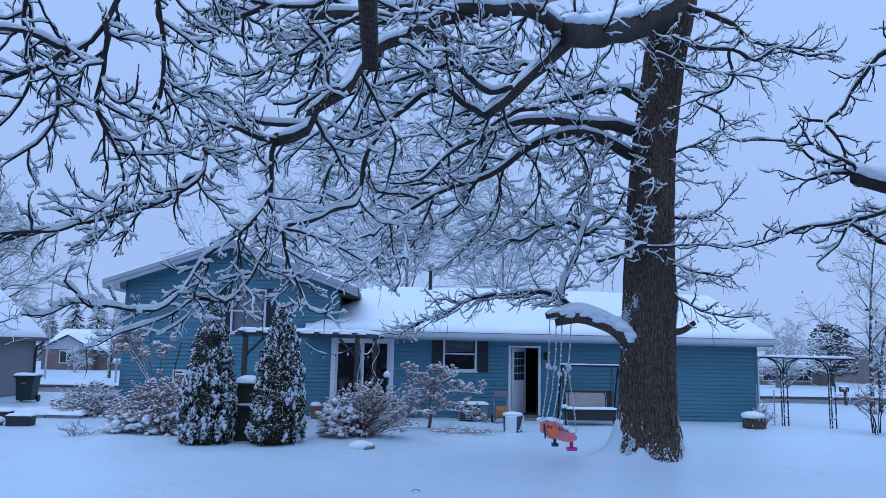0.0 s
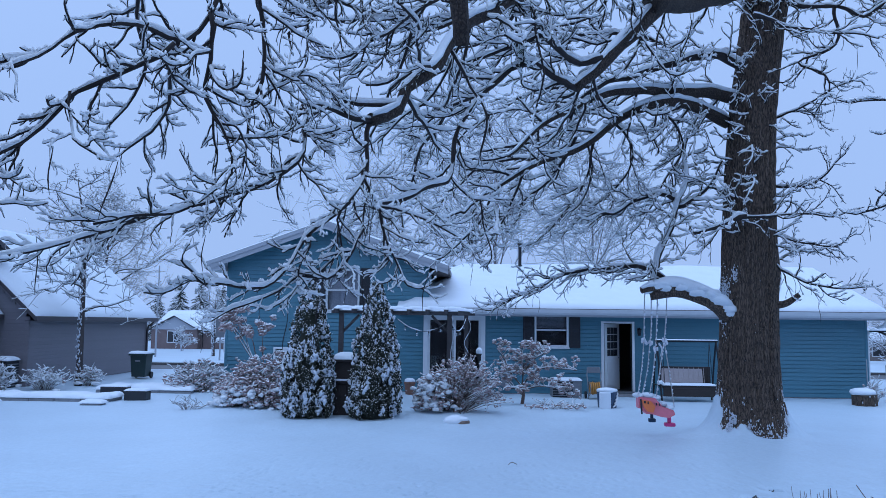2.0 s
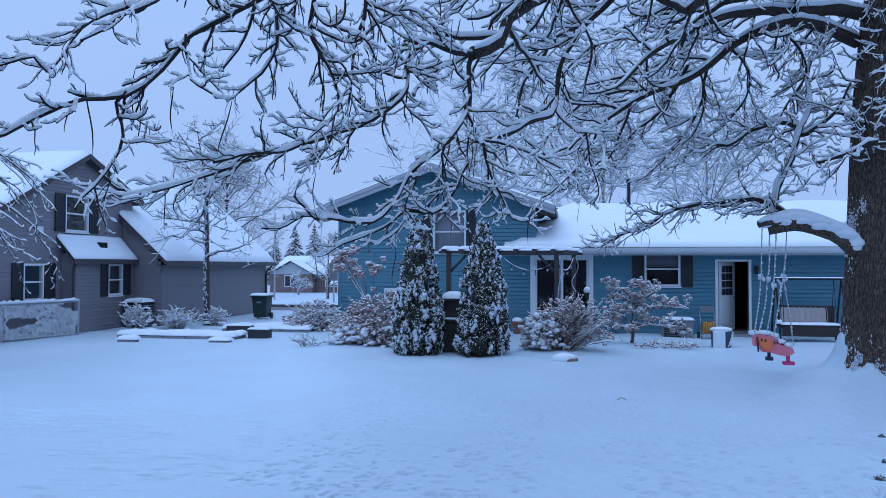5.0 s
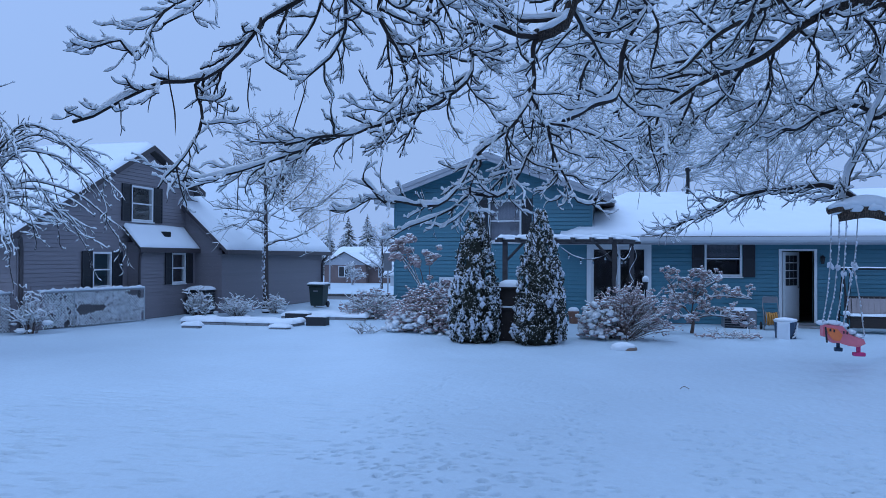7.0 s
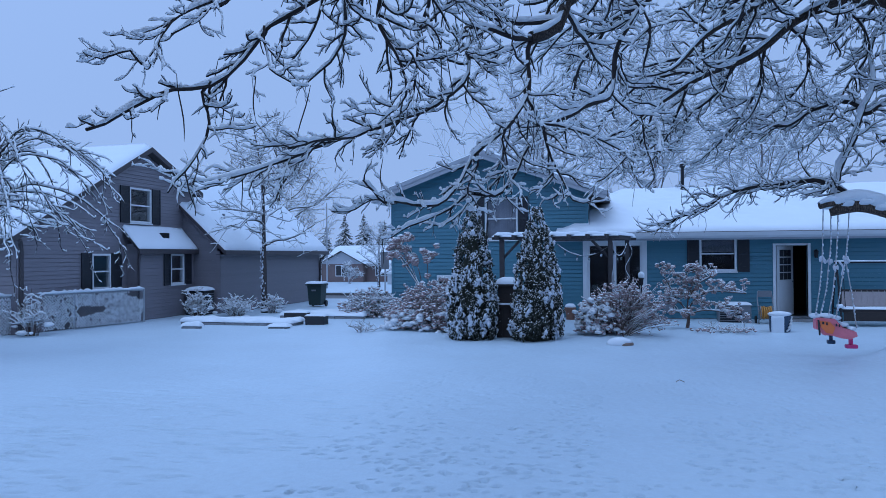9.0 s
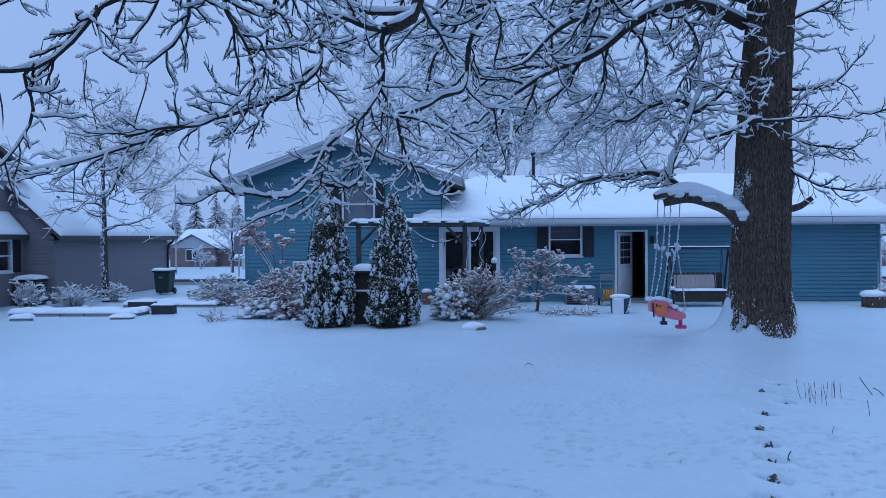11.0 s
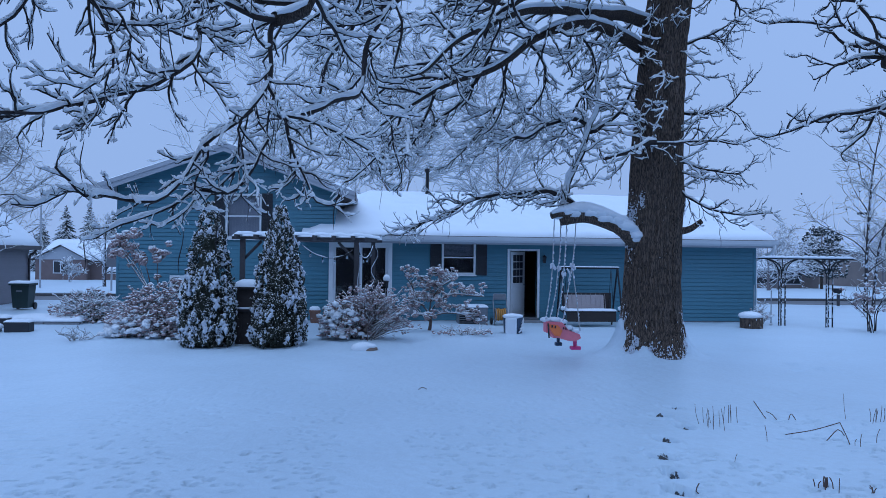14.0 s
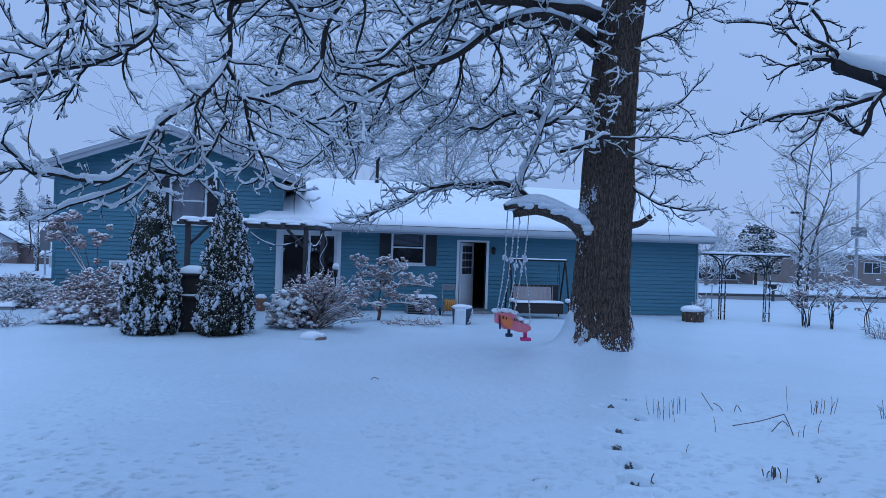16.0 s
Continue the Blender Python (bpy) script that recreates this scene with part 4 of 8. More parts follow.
    wg = link("wall", wall_with_openings('y', gx - 0.16, 0.16, y0, y1, -0.4, ze - 0.02, []).mesh("wall", False), GREY, house, "taupe garage wall")
    siding('y', gx, 1, y0 + 0.02, y1, -0.1, ze - 0.1, [], GREY, wg, 0.115, 0.022, 0.009)
    wq = Acc()
    wq.prism([(gx, -0.4), (gx, ze - 0.05), (xr, zr - 0.25), (xr, -0.4)], y0, y0 + 0.16)
    ws = link("wall", wq.mesh("wall", False), GREY, house, "taupe garage end wall")
    siding('x', y0, -1, XW, gx + 0.02, -0.1, lambda s: ze - 0.1 + (gx - s) * 0.9, [], GREY, ws, 0.115, 0.022, 0.009)
    part("wall", block(-19.5, gx, y1 - 0.16, y1, -0.4, 2.1, 0), GREY, house)
    r = link("roof", roof_slab([(gx + 0.35, y0 - 0.25, ze - 0.12), (gx + 0.35, y1 + 0.3, ze - 0.12), (xr, y1 + 0.3, zr), (xr, y0 - 0.25, zr)], 0.12).mesh("roof", False), SHINGLE, house, "garage roof under snow")
    link("snow_cover", roof_snow((gx + 0.35, y0 - 0.25, ze - 0.12), (gx + 0.35, y1 + 0.3, ze - 0.12), (xr, y1 + 0.3, zr), (xr, y0 - 0.25, zr), 0.13, 60, 40), SNOW, r)
    link("roof", roof_slab([(xr, y0 - 0.25, zr), (xr, y1 + 0.3, zr), (-19.8, y1 + 0.3, ze), (-19.8, y0 - 0.25, ze)], 0.12).mesh("roof", False), SHINGLE, house)
    part("fascia", block(gx + 0.33, gx + 0.38, y0 - 0.25, y1 + 0.3, ze - 0.26, ze - 0.1, 0.004), BROWN_TRIM, house)
    part("soffit", block(gx, gx + 0.33, y0 - 0.25, y1 + 0.3, ze - 0.26, ze - 0.24, 0), BROWN_TRIM, house)
    a = Acc()
    v = [(x, y, z) for y in (y0 - 0.27, y0 - 0.22) for x, z in ((gx + 0.36, ze - 0.26), (xr, zr - 0.14), (xr, zr), (gx + 0.36, ze - 0.12))]
    a.add(v, [(3, 2, 1, 0), (4, 5, 6, 7), (0, 1, 5, 4), (1, 2, 6, 5), (2, 3, 7, 6), (3, 0, 4, 7)])
    link("rake_fascia", a.mesh("rake_fascia", False), BROWN_TRIM, house)
    part("roof_pipe", cyl(-14.95, 25.6, 2.9, 3.5, 0.06, 0.06, 10), GREYMETAL, r)
    a = Acc()
    a.tube(curve([(gx + 0.36, y1 - 0.1, ze - 0.24), (gx + 0.2, y1 - 0.05, ze - 0.42), (gx + 0.07, y1 - 0.05, ze - 0.6), (gx + 0.07, y1 - 0.05, 0)], 0.06), 0.045, 8)
    link("downspout", a, BROWN_TRIM, house)
    return house


grey_house()


# ---- trees ----
def wander(start, way, length, rng, n=7, bend=0.35, lift=0.25):
    """A crooked twig: it strays from its way and turns up towards the tip."""
    d = np.asarray(way, float)
    d = d / (np.linalg.norm(d) + 1e-9)
    p = [np.asarray(start, float)]
    for i in range(n - 1):
        d = d + rng.normal(0, bend, 3) * (1.0 if i else 0.3)
        d[2] += lift * (i / n - 0.25)
        d /= np.linalg.norm(d) + 1e-9
        p.append(p[-1] + d * length / (n - 1))
    return np.array(p)


def crook(pts, rng, amount=0.045):
    """Small smooth bends along a limb."""
    off = rng.normal(0, amount, pts.shape)
    for _ in range(3):
        off[1:-1] = (off[:-2] + 2 * off[1:-1] + off[2:]) / 4
    off[0] = off[-1] = 0
    return pts + off


def sideways(tangent, rng, forward, lift):
    r = rng.normal(0, 1, 3)
    r -= tangent * (r @ tangent)
    r /= np.linalg.norm(r) + 1e-9
    return tangent * forward + r + np.array([0, 0, lift])


def grow(wood, snow, pts, r0, r1, dens, rng, depth=0, size=1.0, tips=None, thick=1.0, cling=0.0, bare=0.2, fine=False):
    """A limb with its side branches, twigs and tips, and the snow that lies on them."""
    n = len(pts)
    radii = np.linspace(r0, r1, n)
    if depth == 0:
        k = 1.0 if r0 < 0.09 else 0.3
        radii = radii * (1 + k * 0.1 * np.sin(np.arange(n) * 1.7) + k * 0.07 * rng.normal(0, 1, n).clip(-1, 1))
    wood.tube(pts, radii, (12 if r0 > 0.12 else 8) if depth == 0 else (5 if depth == 1 else 3), 1.0, depth < 2)
    h = (0.054 + 0.6 * radii.mean()) * thick * ((0.92, 0.78, 0.66, 0.56) if fine else (0.85, 0.92, 0.84, 0.74))[depth]
    snow.snow_tube(pts, radii, h, rng, ((8, 6, 5, 4) if fine else (8, 5, 4, 4))[depth], cling if depth == 0 else 0.0, 0.0 if r0 > 0.07 else (0.7 * bare if r0 > 0.022 else bare), 0.38 if r0 > 0.05 else 0.28)
    if cling and depth == 0:
        # snow driven against the near side of an upright branch
        snow.tube(pts + np.array([-0.35, -0.6, 0.0]) * radii[:, None], radii * (0.45 + 0.6 * rng.random(n)), 8)
    if depth >= 3 or dens <= 0:
        return
    seg = np.linalg.norm(np.diff(pts, axis=0), axis=1)
    total = seg.sum()
    gap = ((0.17, 0.115, 0.24) if fine else (0.19, 0.13, 0.24))[depth] / dens * size
    at = gap * (0.3 + rng.random())
    along = np.concatenate([[0], np.cumsum(seg)])
    while at < total:
        i = min(int(np.searchsorted(along, at)), n - 1)
        i = max(i, 1)
        tg = pts[i] - pts[i - 1]
        tg = tg / (np.linalg.norm(tg) + 1e-9)
        start = pts[i - 1] + tg * (at - along[i - 1])
        left = 1 - (0.6 if fine else 0.45) * at / total
        length = ((0.5, 1.3), (0.18, 0.5), (0.06, 0.18))[depth]
        length = size * rng.uniform(*length) * left
        way = sideways(tg, rng, (0.95, 1.2, 1.25)[depth], (-0.05, 0.08, 0.2)[depth])
        if depth == 0:
            way[2] = -abs(way[2]) * 0.6 if rng.random() < 0.18 else way[2] * 0.6
        tw = wander(start, way, length, rng, ((15, 9, 5) if fine else (12, 7, 4))[depth], ((0.14, 0.16, 0.17) if fine else (0.2, 0.22, 0.2))[depth], ((0.15, 0.2, 0.3) if fine else (0.24, 0.34, 0.4))[depth])
        rr = min(0.75 * radii[i - 1], 0.62 * r0, (0.0125, 0.0072, 0.0046)[depth] * (0.8 + 0.5 * rng.random()))
        grow(wood, snow, tw, rr, rr * (0.5, 0.5, 0.6)[depth], min(dens, 1.15) if depth == 0 else dens, rng, depth + 1, size, tips, thick, 0.0, bare, fine)
        if tips is not None and depth == 1 and rng.random() < (0.02 if fine else 0.03):
            tips.append(tw[-1])
        at += gap * (0.5 + rng.random())


TRUNK = [(5.32, 15.1, -0.25, 0.98), (5.32, 15.1, 0.0, 0.8), (5.33, 15.1, 0.3, 0.675), (5.33, 15.1, 0.7, 0.59), (5.34, 15.1, 1.3, 0.545), (5.36, 15.1, 2.4, 0.52),
         (5.42, 15.1, 4.0, 0.485), (5.48, 15.1, 5.2, 0.455), (5.56, 15.1, 6.3, 0.43), (5.68, 15.1, 7.3, 0.415), (5.82, 15.1, 8.3, 0.42), (6.0, 15.05, 9.1, 0.42), (6.25, 15.0, 10.2, 0.32),
         (6.4, 15.0, 11.5, 0.2)]


def trunk_mesh():
    """The trunk: flared roots, deep vertical furrows."""
    c = np.array(TRUNK)
    zs = np.concatenate([np.arange(-0.25, 9.2, 0.05), np.arange(9.2, 11.5, 0.2)])
    sides = 180
    ang = np.arange(sides) * 2 * np.pi / sides
    a = Acc()
    cx, cy, r = [np.interp(zs, c[:, 2], c[:, k]) for k in (0, 1, 3)]
    z2, a2 = np.meshgrid(zs, ang, indexing="ij")
    flare = np.exp(-np.clip(z2 + 0.1, 0, 9) / 0.45)
    lobes = 0.16 * flare * (np.cos(5 * a2 + 0.6) * 0.6 + np.cos(3 * a2 + 2.0) * 0.4)
    tw = a2 * 21 + 0.5 * np.sin(z2 * 0.7) + 2.4 * lumps(a2 * 5, z2 * 1.6)
    ridge = np.abs(np.sin(tw)) ** 0.7 - 0.6 + 0.9 * (lumps(a2 * 17.0, z2 * 3.4 + 4) - 0.5)
    seam = -0.05 * np.exp(-((a2 - 5.15) / 0.05) ** 2) + 0.03 * np.exp(-((a2 - 5.05) / 0.08) ** 2)
    knot = 0.07 * np.exp(-(((a2 - 6.1) / 0.3) ** 2 + ((z2 - 3.1) / 0.3) ** 2))
    rad = r[:, None] * (1 + lobes + 0.02 * np.sin(3 * a2 + z2)) + 0.034 * ridge + seam + knot
    v = np.stack([cx[:, None] + rad * np.cos(a2), cy[:, None] + rad * np.sin(a2), z2], -1).reshape(-1, 3)
    a.add(v, tube_faces(len(zs), sides))
    return a, (zs, ang, rad, cx, cy)


BOUGHS, FAR_BOUGHS = [], []


def limb(tree, thick, thin, twiggy, *bends):
    """One limb of a tree: its girth at both ends, how many twigs it bears, and the bends that it passes through."""
    tree.append((thick, thin, twiggy, bends))


limb(BOUGHS, 0.32, 0.21, 0.5, (5.94, 14.79, 9.14), (4.74, 13.96, 8.39), (3.65, 12.91, 7.69), (2.79, 11.89, 7.21))
limb(BOUGHS, 0.122, 0.058, 1, (2.78, 11.85, 7.30), (2.20, 11.29, 7.32), (1.40, 10.67, 7.03), (0.70, 10.20, 6.76), (0.07, 9.61, 6.41), (-0.60, 8.91, 5.99), (-0.95, 8.41, 5.79))
limb(BOUGHS, 0.108, 0.061, 0.95, (1.43, 10.87, 7.05), (0.71, 10.27, 6.60), (0.08, 9.29, 5.90), (-0.31, 8.67, 5.30), (-0.50, 8.39, 4.87), (-0.79, 8.23, 4.62), (-0.87, 8.10, 4.32), (-1.12, 7.91, 4.15))
limb(BOUGHS, 0.043, 0.022, 0.95, (-1.12, 7.91, 4.15), (-1.38, 7.75, 4.20), (-1.60, 7.60, 4.19), (-1.74, 7.46, 4.19))
limb(BOUGHS, 0.144, 0.072, 1, (2.93, 12.09, 7.17), (2.39, 11.80, 6.57), (2.06, 11.57, 6.19), (1.83, 11.50, 5.88), (1.51, 11.42, 5.63))
limb(BOUGHS, 0.05, 0.022, 0.95, (1.51, 11.42, 5.63), (1.24, 11.21, 5.73), (0.87, 10.99, 5.86), (0.49, 10.86, 5.69), (0.13, 10.68, 5.31), (-0.17, 10.47, 4.95), (-0.28, 10.36, 4.58), (-0.31, 10.24, 4.20), (-0.40, 10.08, 3.93), (-0.74, 9.69, 3.72), (-1.13, 9.28, 3.49))
limb(BOUGHS, 0.05, 0.029, 0.95, (1.93, 11.50, 6.13), (1.60, 11.39, 5.99), (1.26, 11.10, 6.04), (0.92, 10.74, 6.22), (0.64, 10.36, 6.41), (0.38, 9.96, 6.59))
limb(BOUGHS, 0.036, 0.014, 1, (0.93, 10.75, 6.19), (0.51, 10.56, 5.94), (0.11, 10.34, 5.68), (-0.35, 10.08, 5.50), (-0.78, 9.92, 5.29))
limb(BOUGHS, 0.13, 0.022, 1, (5.30, 15.12, 6.59), (4.30, 14.78, 6.63), (3.39, 14.41, 6.52), (2.60, 14.08, 6.39), (1.85, 13.77, 6.05), (1.20, 13.56, 5.59), (0.59, 13.43, 5.01))
limb(BOUGHS, 0.12, 0.018, 1, (5.08, 15.22, 6.12), (4.32, 14.86, 6.35), (3.59, 14.53, 6.31), (2.84, 14.46, 6.03), (2.27, 14.37, 5.53), (1.60, 14.23, 5.21), (0.95, 14.15, 4.91), (0.37, 14.05, 4.50), (-0.19, 13.92, 4.04))
limb(BOUGHS, 0.09, 0.04, 1, (5.33, 15.03, 7.17), (4.78, 14.62, 7.31), (4.17, 14.32, 7.12), (3.52, 14.04, 6.87), (2.82, 13.84, 6.66), (2.05, 13.69, 6.25))
limb(BOUGHS, 0.135, 0.1, 0, (4.98, 14.90, 2.20), (4.52, 14.80, 2.52), (4.02, 14.82, 2.68), (3.42, 14.90, 2.62))
limb(BOUGHS, 0.05, 0.014, 1.5, (3.76, 15.06, 2.95), (3.29, 15.05, 3.19), (2.76, 15.06, 3.15), (2.12, 15.16, 3.09), (1.58, 15.24, 2.92), (1.03, 15.20, 2.60), (0.48, 15.24, 2.41))
limb(BOUGHS, 0.075, 0.03, 1.2, (3.55, 15.11, 2.94), (3.65, 15.04, 3.44), (3.86, 14.93, 3.92), (4.01, 14.93, 4.39), (4.13, 14.91, 4.90), (4.11, 14.89, 5.49), (4.27, 14.81, 6.01))
limb(BOUGHS, 0.04, 0.015, 1.2, (4.03, 14.91, 4.46), (3.65, 14.78, 4.59), (3.22, 14.79, 4.48), (2.70, 14.84, 4.21), (2.16, 14.82, 4.25))
limb(BOUGHS, 0.04, 0.015, 1, (4.00, 14.94, 4.36), (4.35, 14.80, 4.61), (4.59, 14.56, 4.89), (4.72, 14.45, 5.18))
limb(BOUGHS, 0.05, 0.025, 0.9, (4.86, 13.67, 4.00), (4.44, 13.73, 3.84), (3.96, 13.79, 3.70))
limb(BOUGHS, 0.063, 0.014, 0.85, (6.00, 14.34, 9.03), (6.71, 13.99, 8.58), (7.11, 13.77, 8.10), (7.48, 13.43, 7.87), (7.81, 13.11, 7.59), (8.14, 12.79, 7.56))
limb(BOUGHS, 0.049, 0.014, 0.85, (5.98, 14.62, 8.45), (6.39, 14.33, 8.17), (6.80, 13.97, 7.99), (7.07, 13.72, 7.70), (7.35, 13.29, 7.80), (7.77, 12.88, 7.58))
limb(BOUGHS, 0.042, 0.01, 0.85, (5.21, 14.02, 7.87), (5.77, 14.00, 7.66), (6.41, 13.90, 7.48), (6.89, 13.72, 7.35), (7.26, 13.57, 7.23))
limb(BOUGHS, 0.035, 0.008, 0.85, (6.71, 14.02, 8.01), (6.78, 14.09, 7.45), (6.53, 14.19, 7.19), (6.17, 14.30, 7.03), (6.49, 14.13, 6.76), (6.62, 14.17, 6.43), (6.42, 14.40, 5.97))
limb(BOUGHS, 0.025, 0.008, 0.85, (5.85, 14.91, 4.78), (6.27, 14.53, 4.73), (6.51, 14.16, 4.90), (6.72, 13.75, 5.27))
limb(BOUGHS, 0.028, 0.007, 0.85, (4.85, 14.43, 4.05), (5.48, 14.30, 4.08), (6.10, 14.15, 4.11), (6.52, 13.86, 4.03), (6.82, 13.47, 4.15))
limb(BOUGHS, 0.025, 0.008, 0.85, (5.79, 14.71, 3.21), (6.06, 14.40, 2.93), (6.49, 14.00, 2.76), (6.93, 13.56, 2.80))
limb(BOUGHS, 0.021, 0.007, 0.85, (5.97, 14.99, 6.16), (6.33, 14.57, 6.30), (6.70, 14.10, 6.53), (7.03, 13.83, 6.52))
limb(BOUGHS, 0.021, 0.007, 0.85, (5.81, 14.86, 3.79), (6.23, 14.48, 3.65), (6.66, 14.19, 3.53), (6.88, 13.95, 3.73))
limb(BOUGHS, 0.05, 0.008, 0.6, (-1.70, 5.83, 5.20), (-1.94, 5.77, 4.70), (-2.06, 5.65, 4.35), (-2.20, 5.55, 4.17), (-2.33, 5.28, 4.12), (-2.45, 5.03, 4.02), (-2.58, 4.79, 3.85), (-2.70, 4.55, 3.63), (-2.81, 4.28, 3.47), (-2.87, 4.06, 3.24))
limb(BOUGHS, 0.033, 0.008, 0.87, (-2.05, 5.65, 4.37), (-2.07, 5.66, 4.03), (-2.08, 5.65, 3.69), (-1.92, 5.68, 3.40), (-1.88, 5.74, 3.18), (-2.03, 5.52, 2.89))
limb(BOUGHS, 0.036, 0.01, 0.87, (-1.95, 6.07, 5.03), (-1.85, 6.26, 4.70), (-1.81, 6.27, 4.42), (-1.84, 6.28, 4.07), (-1.92, 6.31, 3.88), (-1.90, 6.32, 3.49), (-1.96, 6.25, 3.20))
limb(BOUGHS, 0.033, 0.013, 0.87, (-1.74, 7.46, 4.19), (-1.70, 7.43, 3.94), (-1.69, 7.29, 3.68), (-1.80, 7.10, 3.45), (-2.07, 6.75, 3.18), (-2.31, 6.37, 2.98), (-2.52, 5.87, 2.86), (-2.75, 5.44, 2.72))
limb(BOUGHS, 0.044, 0.009, 0.5, (-1.13, 7.91, 4.15), (-1.18, 7.87, 3.84), (-1.19, 7.82, 3.60), (-1.26, 7.59, 3.31), (-1.39, 7.39, 3.06), (-1.61, 7.25, 2.86), (-1.73, 7.10, 2.64), (-1.82, 7.01, 2.49), (-1.92, 6.86, 2.36), (-2.04, 6.66, 2.32), (-2.17, 6.50, 2.35), (-2.25, 6.34, 2.38), (-2.31, 6.23, 2.46), (-2.36, 6.08, 2.52))
limb(BOUGHS, 0.03, 0.01, 0.87, (-1.19, 7.82, 3.60), (-1.05, 7.78, 3.36), (-0.96, 7.72, 3.16), (-0.92, 7.67, 3.02), (-0.88, 7.64, 2.78), (-0.79, 7.61, 2.56), (-0.67, 7.57, 2.40), (-0.52, 7.53, 2.39))
limb(BOUGHS, 0.018, 0.007, 0.56, (-2.10, 6.60, 2.34), (-2.26, 6.49, 2.36), (-2.46, 6.38, 2.32), (-2.58, 6.28, 2.28), (-2.69, 6.18, 2.26))
limb(BOUGHS, 0.02, 0.007, 0.57, (-1.58, 7.25, 2.87), (-1.59, 7.21, 2.68), (-1.64, 7.17, 2.52), (-1.68, 7.12, 2.35), (-1.82, 7.07, 2.22), (-2.02, 7.02, 2.17))
limb(BOUGHS, 0.02, 0.008, 0.87, (-0.99, 7.71, 3.21), (-0.72, 7.86, 3.14), (-0.44, 7.99, 3.04), (-0.15, 8.12, 2.91))
limb(BOUGHS, 0.017, 0.007, 0.87, (-1.93, 6.32, 3.84), (-1.78, 6.42, 4.02), (-1.66, 6.52, 4.16), (-1.43, 6.69, 4.16), (-1.27, 6.87, 4.03))
limb(BOUGHS, 0.046, 0.023, 0.87, (-1.02, 7.94, 5.83), (-1.28, 7.80, 5.57), (-1.61, 7.64, 5.29), (-1.75, 7.59, 5.07), (-1.92, 7.49, 4.92))
limb(BOUGHS, 0.033, 0.013, 0.87, (-0.32, 8.64, 5.88), (-0.78, 8.44, 5.52), (-1.08, 8.22, 5.15), (-1.38, 8.06, 4.90), (-1.65, 7.82, 4.81))
limb(BOUGHS, 0.02, 0.008, 0.87, (-1.27, 7.66, 3.25), (-1.41, 7.67, 3.05), (-1.33, 7.61, 2.77), (-1.51, 7.49, 2.54), (-1.70, 7.25, 2.31))
limb(BOUGHS, 0.1, 0.075, 0.2, (-0.23, 6.99, 5.63), (-0.20, 7.03, 5.31), (-0.19, 7.11, 5.01), (-0.17, 7.19, 4.70))
limb(BOUGHS, 0.034, 0.012, 0.87, (-2.11, 5.15, 3.94), (-2.51, 4.84, 3.57), (-2.61, 4.77, 3.48), (-2.72, 4.65, 3.26), (-2.86, 4.48, 3.05), (-3.01, 4.30, 2.97), (-3.08, 4.14, 2.88), (-3.17, 3.97, 2.77), (-3.24, 3.76, 2.62))
limb(BOUGHS, 0.02, 0.008, 0.87, (-2.85, 4.47, 3.04), (-2.86, 4.43, 2.90), (-2.86, 4.39, 2.77), (-2.87, 4.34, 2.62), (-2.90, 4.23, 2.40), (-2.95, 4.13, 2.27))
limb(BOUGHS, 0.016, 0.007, 0.87, (-2.70, 4.55, 3.63), (-2.95, 4.20, 3.40), (-2.98, 4.10, 3.20), (-3.00, 4.00, 3.05), (-3.04, 3.89, 3.07), (-3.15, 3.77, 3.03))
limb(BOUGHS, 0.035, 0.01, 1.15, (2.60, 14.08, 6.39), (1.82, 14.44, 6.64), (0.96, 14.77, 6.53), (0.19, 15.11, 6.18), (-0.48, 15.35, 5.63), (-0.92, 15.49, 4.82))
limb(BOUGHS, 0.03, 0.01, 1.15, (1.27, 14.18, 5.15), (0.53, 14.43, 5.12), (-0.11, 14.59, 4.91), (-0.64, 14.77, 4.37), (-0.84, 14.84, 3.82))
limb(BOUGHS, 0.03, 0.01, 1.15, (1.93, 14.31, 5.59), (1.55, 14.72, 4.88), (0.91, 14.97, 4.34), (0.25, 15.15, 3.89), (-0.40, 15.20, 3.42))
limb(BOUGHS, 0.025, 0.01, 1.15, (2.27, 14.37, 5.53), (2.22, 14.73, 4.91), (1.82, 15.00, 4.26), (1.27, 15.12, 3.69))
limb(BOUGHS, 0.025, 0.01, 1.15, (0.13, 10.76, 5.36), (-0.37, 11.30, 5.29), (-0.82, 11.84, 5.15), (-1.10, 12.22, 4.77))
limb(BOUGHS, 0.025, 0.01, 1.15, (2.73, 14.49, 5.99), (3.15, 14.86, 5.43), (2.87, 15.15, 4.78), (2.32, 15.32, 4.32), (1.76, 15.37, 3.73))
limb(BOUGHS, 0.03, 0.01, 0.95, (0.71, 10.28, 6.59), (0.43, 10.91, 6.41), (0.02, 11.48, 6.35), (-0.60, 11.91, 6.29), (-1.15, 12.10, 6.24))
limb(BOUGHS, 0.03, 0.01, 0.95, (2.20, 11.30, 7.31), (1.97, 12.07, 7.16), (1.49, 12.71, 7.10), (0.74, 13.29, 7.18))
limb(BOUGHS, 0.03, 0.01, 0.95, (4.17, 14.32, 7.12), (3.56, 14.64, 7.61), (2.91, 14.88, 7.91), (2.26, 15.22, 7.88))
limb(BOUGHS, 0.025, 0.01, 1.15, (-1.63, 6.84, 5.30), (-1.59, 7.36, 5.42), (-1.42, 7.95, 5.43), (-1.07, 8.50, 5.56), (-0.66, 9.09, 5.55))
limb(BOUGHS, 0.025, 0.01, 1.15, (0.37, 14.05, 4.50), (0.13, 14.33, 4.00), (-0.28, 14.48, 3.57), (-0.70, 14.50, 3.24))
